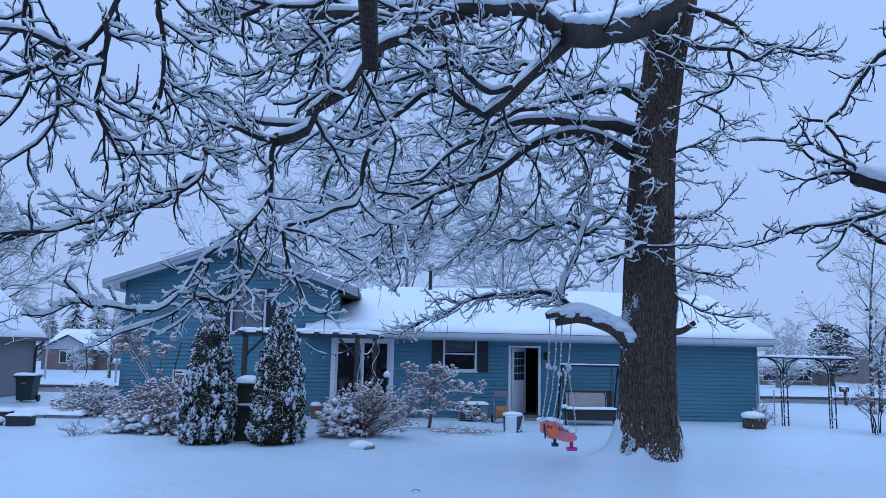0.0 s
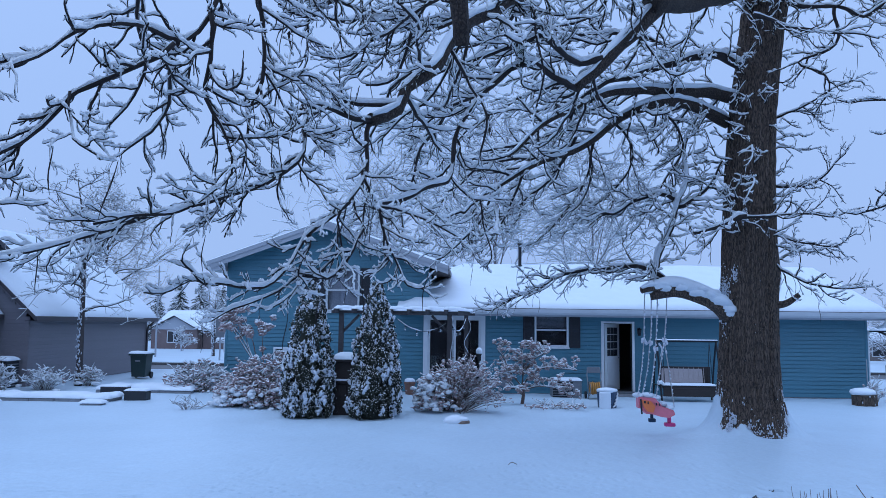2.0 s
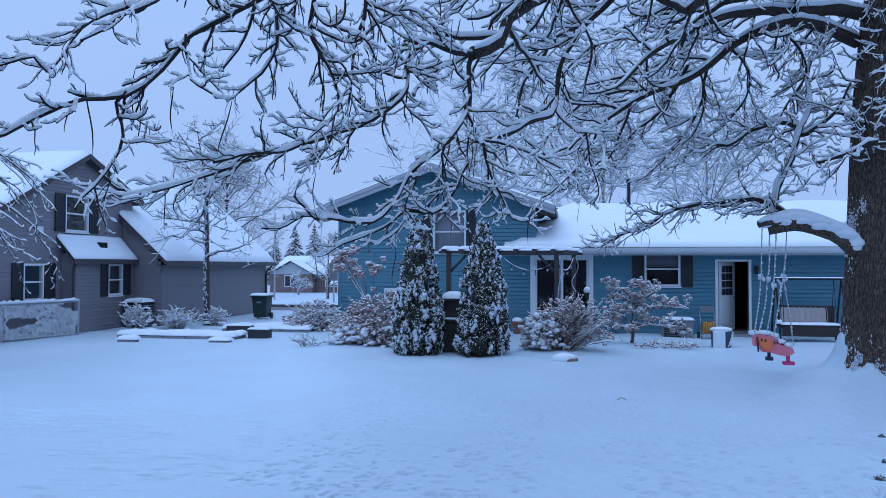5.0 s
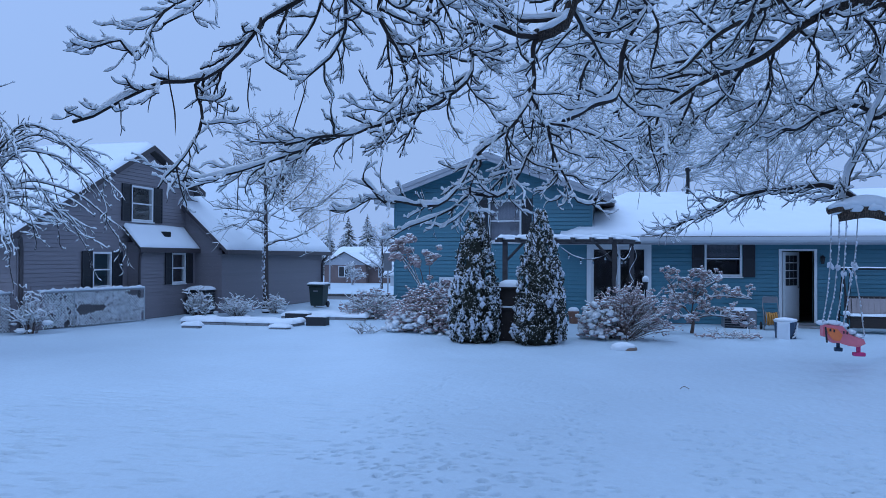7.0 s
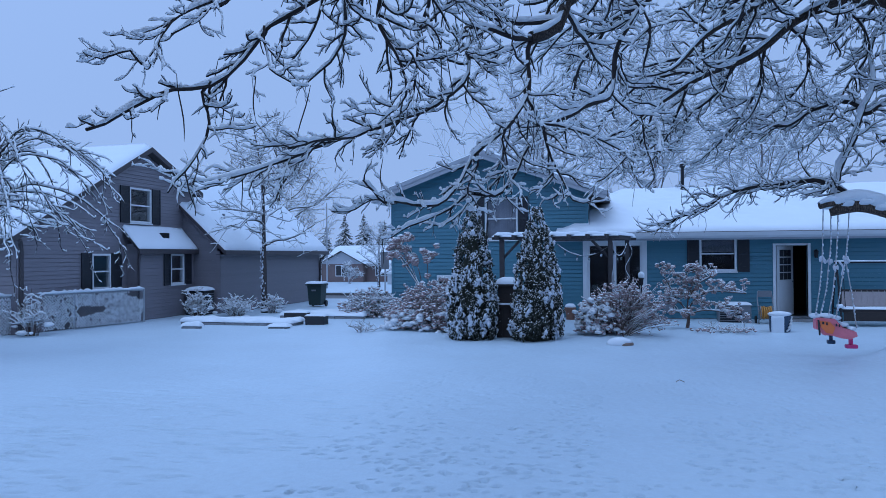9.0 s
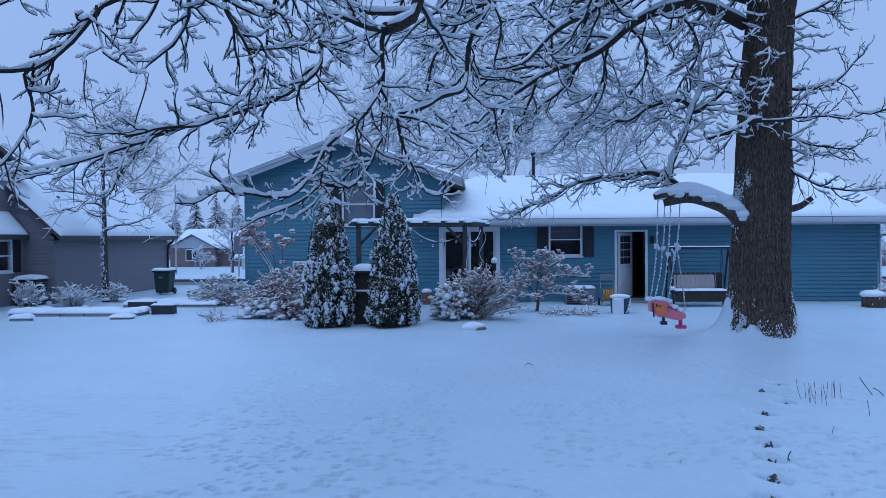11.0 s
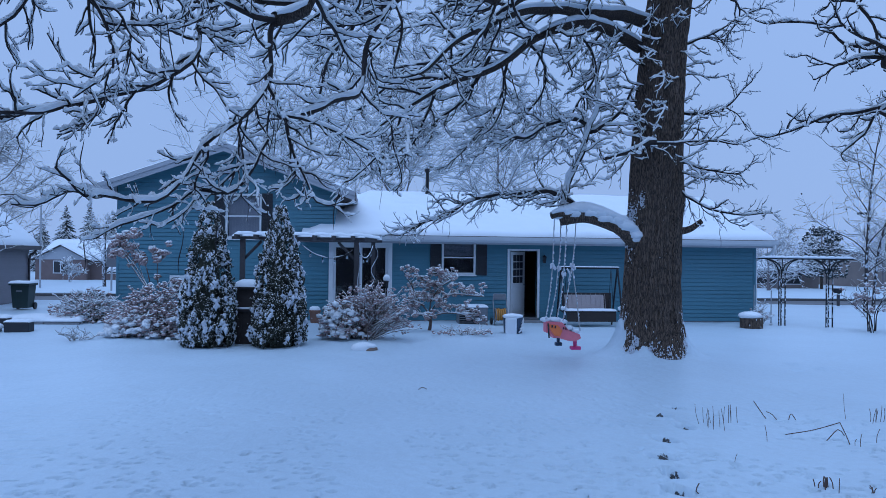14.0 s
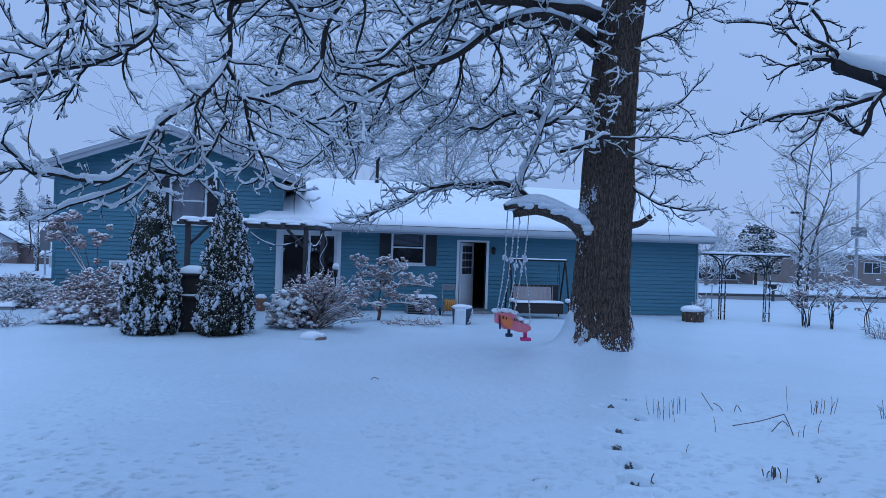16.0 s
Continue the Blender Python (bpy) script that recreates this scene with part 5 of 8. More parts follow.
limb(BOUGHS, 0.025, 0.01, 1.15, (0.95, 14.15, 4.91), (0.77, 14.56, 4.38), (0.47, 14.75, 3.85), (0.15, 14.80, 3.40))
limb(BOUGHS, 0.025, 0.01, 1.15, (-0.34, 10.45, 5.00), (-0.74, 10.93, 4.66), (-0.92, 11.32, 4.23), (-1.17, 11.57, 3.84), (-1.51, 11.66, 3.59))
limb(BOUGHS, 0.025, 0.01, 1.15, (3.54, 14.55, 6.29), (4.06, 14.79, 5.68), (3.90, 15.08, 5.03), (3.49, 15.30, 4.35), (3.15, 15.35, 3.77))
limb(BOUGHS, 0.025, 0.01, 0.95, (0.08, 9.29, 5.90), (-0.35, 9.51, 5.88), (-0.79, 9.72, 5.83), (-1.24, 9.96, 5.63), (-1.62, 10.11, 5.35))
limb(BOUGHS, 0.025, 0.01, 1.15, (2.05, 13.69, 6.25), (1.70, 14.28, 5.80), (1.08, 14.62, 5.52), (0.43, 14.88, 5.44), (-0.23, 14.94, 5.20))
limb(BOUGHS, 0.025, 0.01, 0.95, (2.39, 11.80, 6.57), (2.00, 12.21, 6.82), (1.59, 12.71, 6.79), (1.16, 13.27, 6.56), (0.56, 13.57, 6.41))
limb(BOUGHS, 0.025, 0.01, 0.8, (-2.45, 5.39, 4.56), (-2.62, 5.63, 4.37), (-2.66, 5.94, 4.15), (-2.81, 6.07, 3.88), (-3.04, 6.15, 3.62))
limb(BOUGHS, 0.025, 0.01, 0.8, (-2.25, 5.53, 4.18), (-2.37, 5.78, 3.98), (-2.48, 6.02, 3.79), (-2.72, 6.20, 3.56), (-2.94, 6.24, 3.43))

limb(BOUGHS, 0.02, 0.007, 0.87, (-2.52, 5.87, 2.86), (-2.90, 5.95, 2.73), (-3.12, 5.71, 2.61), (-3.33, 5.58, 2.52), (-3.51, 5.44, 2.47), (-3.64, 5.32, 2.45))
limb(BOUGHS, 0.018, 0.007, 0.87, (-2.61, 4.77, 3.48), (-2.55, 4.73, 3.28), (-2.50, 4.69, 3.12), (-2.35, 4.67, 3.04))
limb(BOUGHS, 0.032, 0.008, 0.55, (-1.13, 7.62, 2.97), (-1.20, 7.52, 2.77), (-1.31, 7.48, 2.61), (-1.44, 7.43, 2.48), (-1.64, 7.32, 2.46), (-1.78, 7.22, 2.39), (-1.91, 7.12, 2.29), (-2.07, 7.01, 2.22), (-2.19, 6.91, 2.15), (-2.34, 6.81, 2.04))


def great_tree():
    tree = thing("catalpa_tree", "massive old bare tree with furrowed bark, snow on every branch", "tree", at=(0, 0, 0))
    rng = np.random.default_rng(11)
    a, (zs, ang, rad, cx, cy) = trunk_mesh()
    link("trunk", a, BARK, tree, "thick grey-brown trunk with deep furrows")
    tips = []
    wood, snow = Acc(), Acc()
    for k, (r0, r1, dens, ctrl) in enumerate(BOUGHS):
        pts = curve(ctrl, 0.11 if r0 < 0.1 else 0.15)
        pts = crook(pts, rng)
        if r0 >= 0.095:
            bough, cap = Acc(), Acc()
            grow(bough, cap, pts, r0, r1, 0, rng, thick=2.0 if ctrl[0][2] < 2.5 else 1.0)
            ob = link("limb", bough, LIMB_BARK if ctrl[0][2] > 2.5 else BARK, tree, "heavy furrowed limb")
            if ctrl[0][2] < 2.5:
                # heaped snow that hangs over the near side, and a sawn-off stub beside the end
                for i, p in enumerate(pts):
                    f = i / (len(pts) - 1)
                    for _ in range(9 if f < 0.82 else 2):
                        s = rng.uniform(0.07, 0.12) * (1.1 - 0.25 * f)
                        cap.blob(p + np.array([rng.normal(0, 0.05), -rng.uniform(0.0, 0.09), rng.uniform(0.07, 0.16)]), (s * 1.5, s, s * 0.75), rng, True, 0.16)
                e = pts[-1]
                stub = Acc()
                line = curve([pts[-4] + np.array([0, -0.08, 0.08]), e + np.array([-0.02, -0.13, 0.13]), e + np.array([-0.2, -0.15, 0.08])], 0.06)
                stub.tube(line, np.linspace(0.06, 0.055, len(line)), 9)
                link("sawn_stub", stub, BARK, ob)
                cap.snow_tube(line, 0.055, 0.09, rng, 8)
            link("limb_snow", cap, SNOW, ob)
        if r0 < 0.095 or dens:
            if r0 >= 0.095:
                side_branches(wood, snow, pts, dens, rng, tips)
            else:
                # the low outer boughs bear shorter, finer twigs; the shoots beside the trunk are sparse and nearly bare
                outer, shoot = pts[:, 1].mean() < 8.4, dens < 0.86 and pts[:, 0].mean() > 4
                nearest = pts[:, 1].mean() < 5.6
                gable = outer and dens < 0.58
                size = 0.42 if gable else 0.5 if nearest else (0.72 if outer else (0.8 if shoot else (1.05 if dens == 1.5 else 1.0)))
                grow(wood, snow, pts, r0 * (0.54 if nearest or gable else 0.66 if outer else 1.0), r1 * (0.8 if outer else 1.0), dens * (0.85 if nearest else (1.25 if outer and not gable else 1.05)), rng, 0, size, tips, 0.72 if dens == 1.5 or shoot else (0.66 if nearest else 0.78 if outer else 1.0), 0.5 if r0 == 0.075 else 0.0, 0.46 if shoot else 0.34 if dens == 1.5 else (0.3 if outer else 0.22), outer)
    # small shoots out of the trunk itself
    for k in range(46):
        z, t = rng.uniform(3.0, 8.6), rng.uniform(np.pi * 0.85, 2.15 * np.pi)
        i, j = int(np.argmin(np.abs(zs - z))), int((t % (2 * np.pi)) / (2 * np.pi) * len(ang)) % len(ang)
        out = np.array([math.cos(ang[j]), math.sin(ang[j]), rng.uniform(-0.1, 0.6)])
        tw = wander((cx[i] + 0.95 * rad[i, j] * out[0], cy[i] + 0.95 * rad[i, j] * out[1], z), out, rng.uniform(0.4, 1.3), rng, 10, 0.26, 0.2)
        grow(wood, snow, tw, 0.013, 0.006, 0.9, rng, 1, 0.8, None, 0.8)
    b = tagged(link("crown", wood, TWIG, tree), "dense crooked dark branches and twigs", kind="stuff")
    tagged(link("branch_snow", snow, SNOW_BRIGHT, b), "thick snow lying along the branches", kind="stuff")
    # broken stub on the trunk and the cut end of the swing limb
    st = Acc()
    pts = curve([(5.75, 14.85, 2.45), (5.98, 14.8, 2.5), (6.2, 14.75, 2.66)], 0.05)
    st.tube(pts, np.linspace(0.075, 0.05, len(pts)), 8)
    link("broken_stub", st, BARK, tree)
    # seed pods hanging below the twigs
    pods = []
    for k in range(3):
        pod = Acc()
        pod.tube([(0.012 * math.sin(i * 0.8 + k), 0.012 * math.cos(i * 0.9 + 2 * k) - 0.012 * math.cos(2 * k), -0.4 * i / 6) for i in range(7)], [0.002, 0.0035, 0.0045, 0.0045, 0.0045, 0.0035, 0.001], 5)
        pods.append(pod.mesh("seed_pod"))
    for p in tips[:240]:
        o = link("seed_pod", pods[rng.integers(3)], TWIG, tree)
        o.matrix_basis = pose(*p, rng.normal(0, 5), rng.normal(0, 5), rng.uniform(0, 360)) @ Matrix.Diagonal((1, 1, rng.uniform(0.6, 1.1), 1))
    # snow driven into the bark of the flared foot and caught higher up
    cling = Acc()
    placed = 0
    while placed < 6500:
        z = 0.1 + rng.exponential(0.27)
        side = rng.random()
        t = (np.pi + rng.normal(-0.05, 0.3)) if side < 0.52 else ((2 * np.pi + rng.normal(-0.3, 0.22)) if side < 0.96 else rng.uniform(np.pi, 2 * np.pi))
        if side >= 0.96:
            z *= 0.4
        i, j = int(np.argmin(np.abs(zs - z))), int((t % (2 * np.pi)) / (2 * np.pi) * len(ang)) % len(ang)
        if z > 1.2 or lumps(np.array(t * 17.0), np.array(z * 7.0)) < 0.42 + 0.3 * z:
            continue
        placed += 1
        r = rad[i, j] - 0.003
        s = rng.uniform(0.006, 0.019) * (1.25 - 0.6 * z)
        cling.fleck((cx[i] + (r - 0.3 * s) * math.cos(ang[j]), cy[i] + (r - 0.3 * s) * math.sin(ang[j]), z - 0.02 + rng.uniform(-0.02, 0.02)), (s, s, s * rng.uniform(1.2, 3.0)), rng, 0.6)
    for _ in range(70):
        z, t = rng.uniform(1.2, 8.5), rng.uniform(np.pi * 0.95, 2.05 * np.pi)
        i, j = int(np.argmin(np.abs(zs - z))), int((t % (2 * np.pi)) / (2 * np.pi) * len(ang)) % len(ang)
        s = rng.uniform(0.004, 0.009)
        cling.fleck((cx[i] + rad[i, j] * math.cos(ang[j]), cy[i] + rad[i, j] * math.sin(ang[j]), z), (s, s, s), rng)
    # where the swing limb leaves the trunk, and small ledges
    for cz, ct, n, sp in ((0.1, 4.12, 1500, 0.13), (0.04, 4.75, 70, 0.25), (2.55, np.pi + 0.3, 600, 0.15), (4.9, 4.4, 24, 0.04), (4.15, 4.2, 60, 0.05), (3.05, 3.9, 60, 0.05), (2.95, 5.9, 20, 0.05)):
        for _ in range(n):
            z, t = (rng.normal(cz, sp * 1.5) if cz > 1 else cz + rng.exponential(0.11)), rng.normal(ct, sp)
            i, j = int(np.argmin(np.abs(zs - z))), int((t % (2 * np.pi)) / (2 * np.pi) * len(ang)) % len(ang)
            s = rng.uniform(0.008, 0.02) if cz < 1 else rng.uniform(0.005, 0.02)
            if cz < 1 and lumps(np.array(t * 13.0), np.array(z * 6.0 + t * 4.0)) < 0.2 + 0.7 * z:
                continue
            cling.fleck((cx[i] + (rad[i, j] + 0.01) * math.cos(ang[j]), cy[i] + (rad[i, j] + 0.01) * math.sin(ang[j]), z), (s, s, s * rng.uniform(0.9, 1.9)), rng, 0.5)
    tagged(link("clinging_snow", cling, SNOW_CLUMP, tree), "snow plastered on the bark", kind="stuff")
    return tree


def side_branches(wood, snow, pts, dens, rng, tips, size=1.15):
    """Side branches alone, from the outside of a heavy limb."""
    seg = np.linalg.norm(np.diff(pts, axis=0), axis=1)
    at, total, along = 0.15, seg.sum(), np.concatenate([[0], np.cumsum(seg)])
    while at < total:
        i = max(1, min(int(np.searchsorted(along, at)), len(pts) - 1))
        tg = (pts[i] - pts[i - 1]) / (seg[i - 1] + 1e-9)
        start = pts[i - 1] + tg * (at - along[i - 1])
        way = sideways(tg, rng, 0.5, 0.0)
        tw = wander(start, way, size * rng.uniform(0.7, 1.8), rng, 12, 0.2, 0.2)
        rr = 0.02 * (0.8 + 0.5 * rng.random())
        grow(wood, snow, tw, rr, rr * 0.5, 1.1, rng, 1, size, tips)
        at += 0.28 / dens * (0.5 + rng.random())


great_tree()

limb(FAR_BOUGHS, 0.105, 0.075, 0.3, (7.85, 8.73, 3.36), (6.94, 8.80, 3.87), (6.40, 8.82, 4.04), (5.93, 8.89, 4.18), (5.74, 8.89, 4.25))
limb(FAR_BOUGHS, 0.026, 0.009, 0.7, (5.93, 8.89, 4.20), (5.74, 8.85, 4.38), (5.46, 8.89, 4.50), (5.20, 8.89, 4.65), (5.06, 8.80, 4.84))
limb(FAR_BOUGHS, 0.03, 0.007, 0.7, (5.87, 8.92, 4.25), (5.55, 9.00, 4.33), (5.22, 9.12, 4.27), (4.94, 9.15, 4.37))
limb(FAR_BOUGHS, 0.03, 0.007, 0.7, (6.41, 8.83, 3.98), (5.98, 8.94, 3.83), (5.64, 9.09, 3.74), (5.27, 9.11, 3.68), (4.82, 9.21, 3.45), (4.38, 9.23, 3.41))
limb(FAR_BOUGHS, 0.038, 0.009, 0.7, (6.41, 8.81, 4.04), (6.27, 8.87, 3.70), (6.17, 8.88, 3.42), (5.80, 8.99, 3.66), (5.57, 9.08, 3.42), (5.38, 9.13, 3.21))
limb(FAR_BOUGHS, 0.045, 0.015, 0.7, (7.29, 8.88, 6.19), (6.37, 9.04, 5.94), (6.00, 9.06, 5.59), (5.83, 9.06, 5.21), (5.53, 9.07, 5.01), (5.73, 8.95, 4.59), (5.67, 8.93, 4.36))
limb(FAR_BOUGHS, 0.022, 0.007, 0.7, (5.51, 9.09, 5.02), (5.20, 9.13, 5.09))
limb(FAR_BOUGHS, 0.022, 0.007, 0.7, (5.74, 8.97, 4.52), (5.42, 9.05, 4.52), (5.08, 9.07, 4.74), (4.62, 9.20, 4.75), (4.34, 9.22, 4.78))


def second_tree():
    tree = thing("neighbouring_catalpa", "bare tree reaching in with snow-laden crooked branches", "tree")
    rng = np.random.default_rng(12)
    tr = Acc()
    pts = curve([(12.2, 8.3, -0.3), (12.2, 8.3, 1.0), (12.1, 8.3, 3.0), (12.0, 8.4, 5.5), (12.1, 8.4, 8.0)], 0.2)
    tr.tube(pts, np.interp(pts[:, 2], [-0.3, 0.4, 5, 8], [0.55, 0.36, 0.28, 0.15]), 20)
    link("trunk", tr, BARK, tree)
    wood, snow = Acc(), Acc()
    for ctrl, r in (([(12.1, 8.3, 2.6), (10.5, 8.5, 3.0), (9.0, 8.65, 3.2), (7.85, 8.73, 3.36)], 0.14), ([(12.0, 8.4, 5.0), (10.0, 8.6, 5.9), (8.5, 8.8, 6.2), (7.29, 8.88, 6.19)], 0.1)):
        pts = curve(ctrl, 0.15)
        grow(wood, snow, pts, r, r * 0.7, 0, rng)
    for r0, r1, dens, ctrl in FAR_BOUGHS:
        pts = curve(ctrl, 0.11)
        pts = crook(pts, rng)
        grow(wood, snow, pts, r0, r1, dens * 0.85, rng, 0, 0.62, None, 2.0 if r0 > 0.1 else 0.85, 0.0, 0.5)
    b = tagged(link("crown", wood, TWIG, tree), "crooked dark branches", kind="stuff")
    tagged(link("branch_snow", snow, SNOW_BRIGHT, b), kind="stuff")


second_tree()


# ---- garden plants ----
def arborvitae(at, height, radius, seed):
    """A column of upright fan-shaped sprays, dark in the gaps, with snow caught on the sprays."""
    rng = np.random.default_rng(seed)
    x0, y0 = at
    base = gz(x0, y0)
    ob = thing("arborvitae", "narrow dark green arborvitae flecked with clumps of snow", "shrub", group="arborvitae pair")
    green, snow, core = Acc(), Acc(), Acc()

    def outline(f, a):
        r = radius * (0.9 + 0.7 * f if f < 0.14 else 1.0) * (1 - f ** 2.1) ** 0.85
        return r * (1 + 0.24 * (lumps(np.array(a * 2.6 + 40), np.array(f * 8.0 + seed)) - 0.5)) + 0.02

    zs = np.linspace(0, 1, 24)
    ang = np.arange(14) * 2 * np.pi / 14
    v = [(x0 + 0.62 * outline(f, a) * math.cos(a), y0 + 0.62 * outline(f, a) * math.sin(a), base - 0.05 + f * height * 0.86) for f in zs for a in ang]
    core.add(v, tube_faces(24, 14))
    link("inner_foliage", core, CEDAR, ob)
    tr = Acc()
    tr.tube([(x0, y0, base - 0.2), (x0, y0, base + 0.5)], 0.06, 8)
    link("trunk", tr, BARK, ob)
    up = np.array([0, 0, 1.0])
    for k in range(1150):
        f = rng.uniform(0.0, 0.97) if k % 2 else 1 - math.sqrt(1 - rng.random() * 0.96)
        a = rng.uniform(0, 2 * np.pi)
        r = outline(f, a) * rng.uniform(0.78, 1.03)
        s = rng.uniform(0.06, 0.11) * (1.1 - 0.4 * f)
        out, tan = np.array([math.cos(a), math.sin(a), 0]), np.array([-math.sin(a), math.cos(a), 0])
        foot = np.array([x0, y0, base + f * height]) + out * r
        lean, turn = rng.uniform(-0.1, 0.3), rng.normal(0, 0.6)
        broad = tan * math.cos(turn) + out * math.sin(turn)
        for _k in range(9):
            u, w = rng.uniform(-1, 1), rng.random()
            q = s * rng.uniform(0.14, 0.27)
            green.fleck(foot + broad * u * s * (0.85 - 0.4 * w) + out * s * (lean + 0.2 * rng.normal()) + up * w * s * 1.5, (q, q, q * rng.uniform(1.4, 2.6)), rng, 0.5)
        if rng.random() < 0.5 and lumps(np.array(a * 4.2), np.array(f * 15.0 + seed * 3)) > 0.47 - 0.2 * f:
            # a wedge of snow held by the spray: several rough, upright pieces
            c = foot + out * (s * 0.35) + up * s * rng.uniform(0.3, 1.2)
            w = s * rng.uniform(0.4, 0.95)
            for _k in range(7):
                q = w * rng.uniform(0.25, 0.62)
                snow.fleck(c + broad * rng.normal(0, 0.42) * w + up * rng.normal(0, 0.62) * w + out * rng.normal(0, 0.15) * w, (q, q, q * rng.uniform(0.8, 1.7)), rng, 0.45)
            for _k in range(4):
                q = s * rng.uniform(0.05, 0.13)
                snow.fleck(foot + broad * rng.normal(0, 0.6) * s + out * s * 0.4 + up * s * rng.uniform(0.1, 1.6), (q, q, q), rng, 0.4)
    link("foliage", green, CEDAR, ob)
    tagged(link("clumped_snow", snow, SNOW_CLUMP, ob), "clumps of clinging snow", kind="stuff")


arborvitae((-3.72, 17.45), 3.15, 0.54, 21)
arborvitae((-2.2, 17.5), 3.1, 0.54, 22)


def head_mesh(seed, caps=8):
    """A dried flower head, brown below, with snow on its crown."""
    rng = np.random.default_rng(seed)
    brown, cap = Acc(), Acc()
    for _ in range(18):
        d = rng.normal(0, 1, 3)
        d /= np.linalg.norm(d)
        brown.fleck(d * 0.055 * np.array([1, 1, 0.9]), (0.036, 0.036, 0.03), rng, 0.45)
    for _ in range(caps):
        cap.blob((rng.normal(0, 0.036), rng.normal(0, 0.036), 0.058 + rng.uniform(-0.02, 0.016)), (0.038, 0.038, 0.029), rng, rough=0.4)
    me = brown.mesh("flower_head")
    nb = len(me.polygons)
    bpy.data.meshes.remove(me)
    brown.v += cap.v
    brown.t += [t + 0 for t in [np.asarray(q) + (brown.n) for q in cap.t]]
    brown.n += cap.n
    me = brown.mesh("flower_head")
    me.materials.append(PETAL)
    # caps in the brighter snow copy, to lift the shaded bushes
    me.materials.append(SNOW_BRIGHT)
    me.polygons.foreach_set("material_index", np.array([0] * nb + [1] * (len(me.polygons) - nb), dtype=np.int32))
    return me


HEADS = [head_mesh(40 + k, 7 if k < 2 else 2) for k in range(6)]


def flower_head(parent, p, size, rng, first=0):
    h = link("flower_head", HEADS[rng.integers(first, 6)], None, parent)
    h.matrix_basis = pose(*p, rng.uniform(-20, 20), rng.uniform(-20, 20), rng.uniform(0, 360)) @ Matrix.Diagonal((size, size, size * rng.uniform(0.75, 1.0), 1))


def hydrangea_bush(at, half, height, seed, label, stems=70, heads=60, mounds=30, lean=(0, 0), tufts=0, puffs=0, sprawl=0, fluff=0.0):
    rng = np.random.default_rng(seed)
    x0, y0 = at
    b = gz(x0, y0)
    ob = thing("hydrangea_bush", label, "shrub")
    wood, snow = Acc(), Acc()
    ends = []
    for _ in range(stems):
        a, q = rng.uniform(0, 2 * np.pi), math.sqrt(rng.random())
        ex, ey = half[0] * q * math.cos(a) + lean[0], half[1] * q * math.sin(a) + lean[1]
        ez = height * (1 - 0.62 * q * q) * rng.uniform(0.22 if puffs else 0.6, 1.08)
        s = np.array([x0 + ex * 0.25, y0 + ey * 0.25, b - 0.05])
        e = np.array([x0 + ex, y0 + ey, b + ez])
        m = (s + e) / 2 + np.array([-ex * 0.08, -ey * 0.08, 0.1 * height]) + rng.normal(0, 0.03, 3)
        pts = curve([s, m, e], 0.12)
        wood.tube(pts, np.linspace(0.007, 0.004, len(pts)), 3, 1.0, False)
        snow.snow_tube(pts, 0.005, 0.036 + fluff, rng, 4)
        ends.append(e)
        for _k in range(4):
            i = rng.integers(len(pts) // 3, len(pts))
            tw = wander(pts[i], (rng.normal(0, 1), rng.normal(0, 1), 0.8), rng.uniform(0.1, 0.3), rng, 5, 0.3, 0.2)
            wood.tube(tw, 0.0035, 3, 1.0, False)
            snow.snow_tube(tw, 0.004, 0.036 + fluff, rng, 4)
            if rng.random() < 0.5:
                ends.append(tw[-1])
    tagged(link("stem_tangle", wood, STEM, ob), "fine tan stems", kind="stuff")
    # stem snow brightened by colour as well
    tagged(link("stem_snow", snow, SNOW_BRIGHT, ob), kind="stuff")
    order = rng.permutation(len(ends))[:heads]
    for i in order:
        flower_head(ob, ends[i] + np.array([0, 0, 0.03]), rng.uniform(0.42, 0.78), rng, 1)
    if tufts:
        a = Acc()
        for _ in range(tufts):
            t, q, w = rng.uniform(0, 2 * np.pi), math.sqrt(rng.random()), rng.uniform(0.05, 1.0)
            top = height * (1 - 0.62 * q * q)
            sz = rng.uniform(0.024, 0.05)
            a.fleck((x0 + half[0] * q * math.cos(t) + lean[0] * w, y0 + half[1] * q * math.sin(t) + lean[1] * w, b + top * w), (sz * 1.2, sz, sz * 0.8), rng, 0.5)
        tagged(link("floret_haze", a, PETAL, ob), "small withered florets dusted with snow", kind="stuff")
    if puffs:
        # round pillows of snow on the sheltered side, from the foot up
        a = Acc()
        for _ in range(puffs):
            t, q = rng.normal(1.25 * np.pi, 0.6), rng.uniform(0.55, 1.0)
            top = height * (1 - 0.62 * q * q) * rng.uniform(0.12, 1.0) ** 0.8
            sz = rng.uniform(0.03, 0.07) * (1.6 if half[0] > 1 else 1.25)
            top *= 0.62 if half[0] > 1 else 1.0
            px, py = x0 + half[0] * q * math.cos(t), y0 + half[1] * q * math.sin(t) - 0.05
            for _k in range(3):
                a.blob((px + rng.normal(0, 0.4 * sz), py + rng.normal(0, 0.4 * sz), b + top + rng.normal(0, 0.25 * sz)), (sz * rng.uniform(0.7, 1.1), sz * 0.8, sz * rng.uniform(0.5, 0.8)), rng, False, 0.2)
        # pillows coloured brighter than roof snow, as if better lit
        tagged(link("pillow_snow", a, SNOW_BRIGHT, ob), "rounded pillows of snow", kind="stuff")
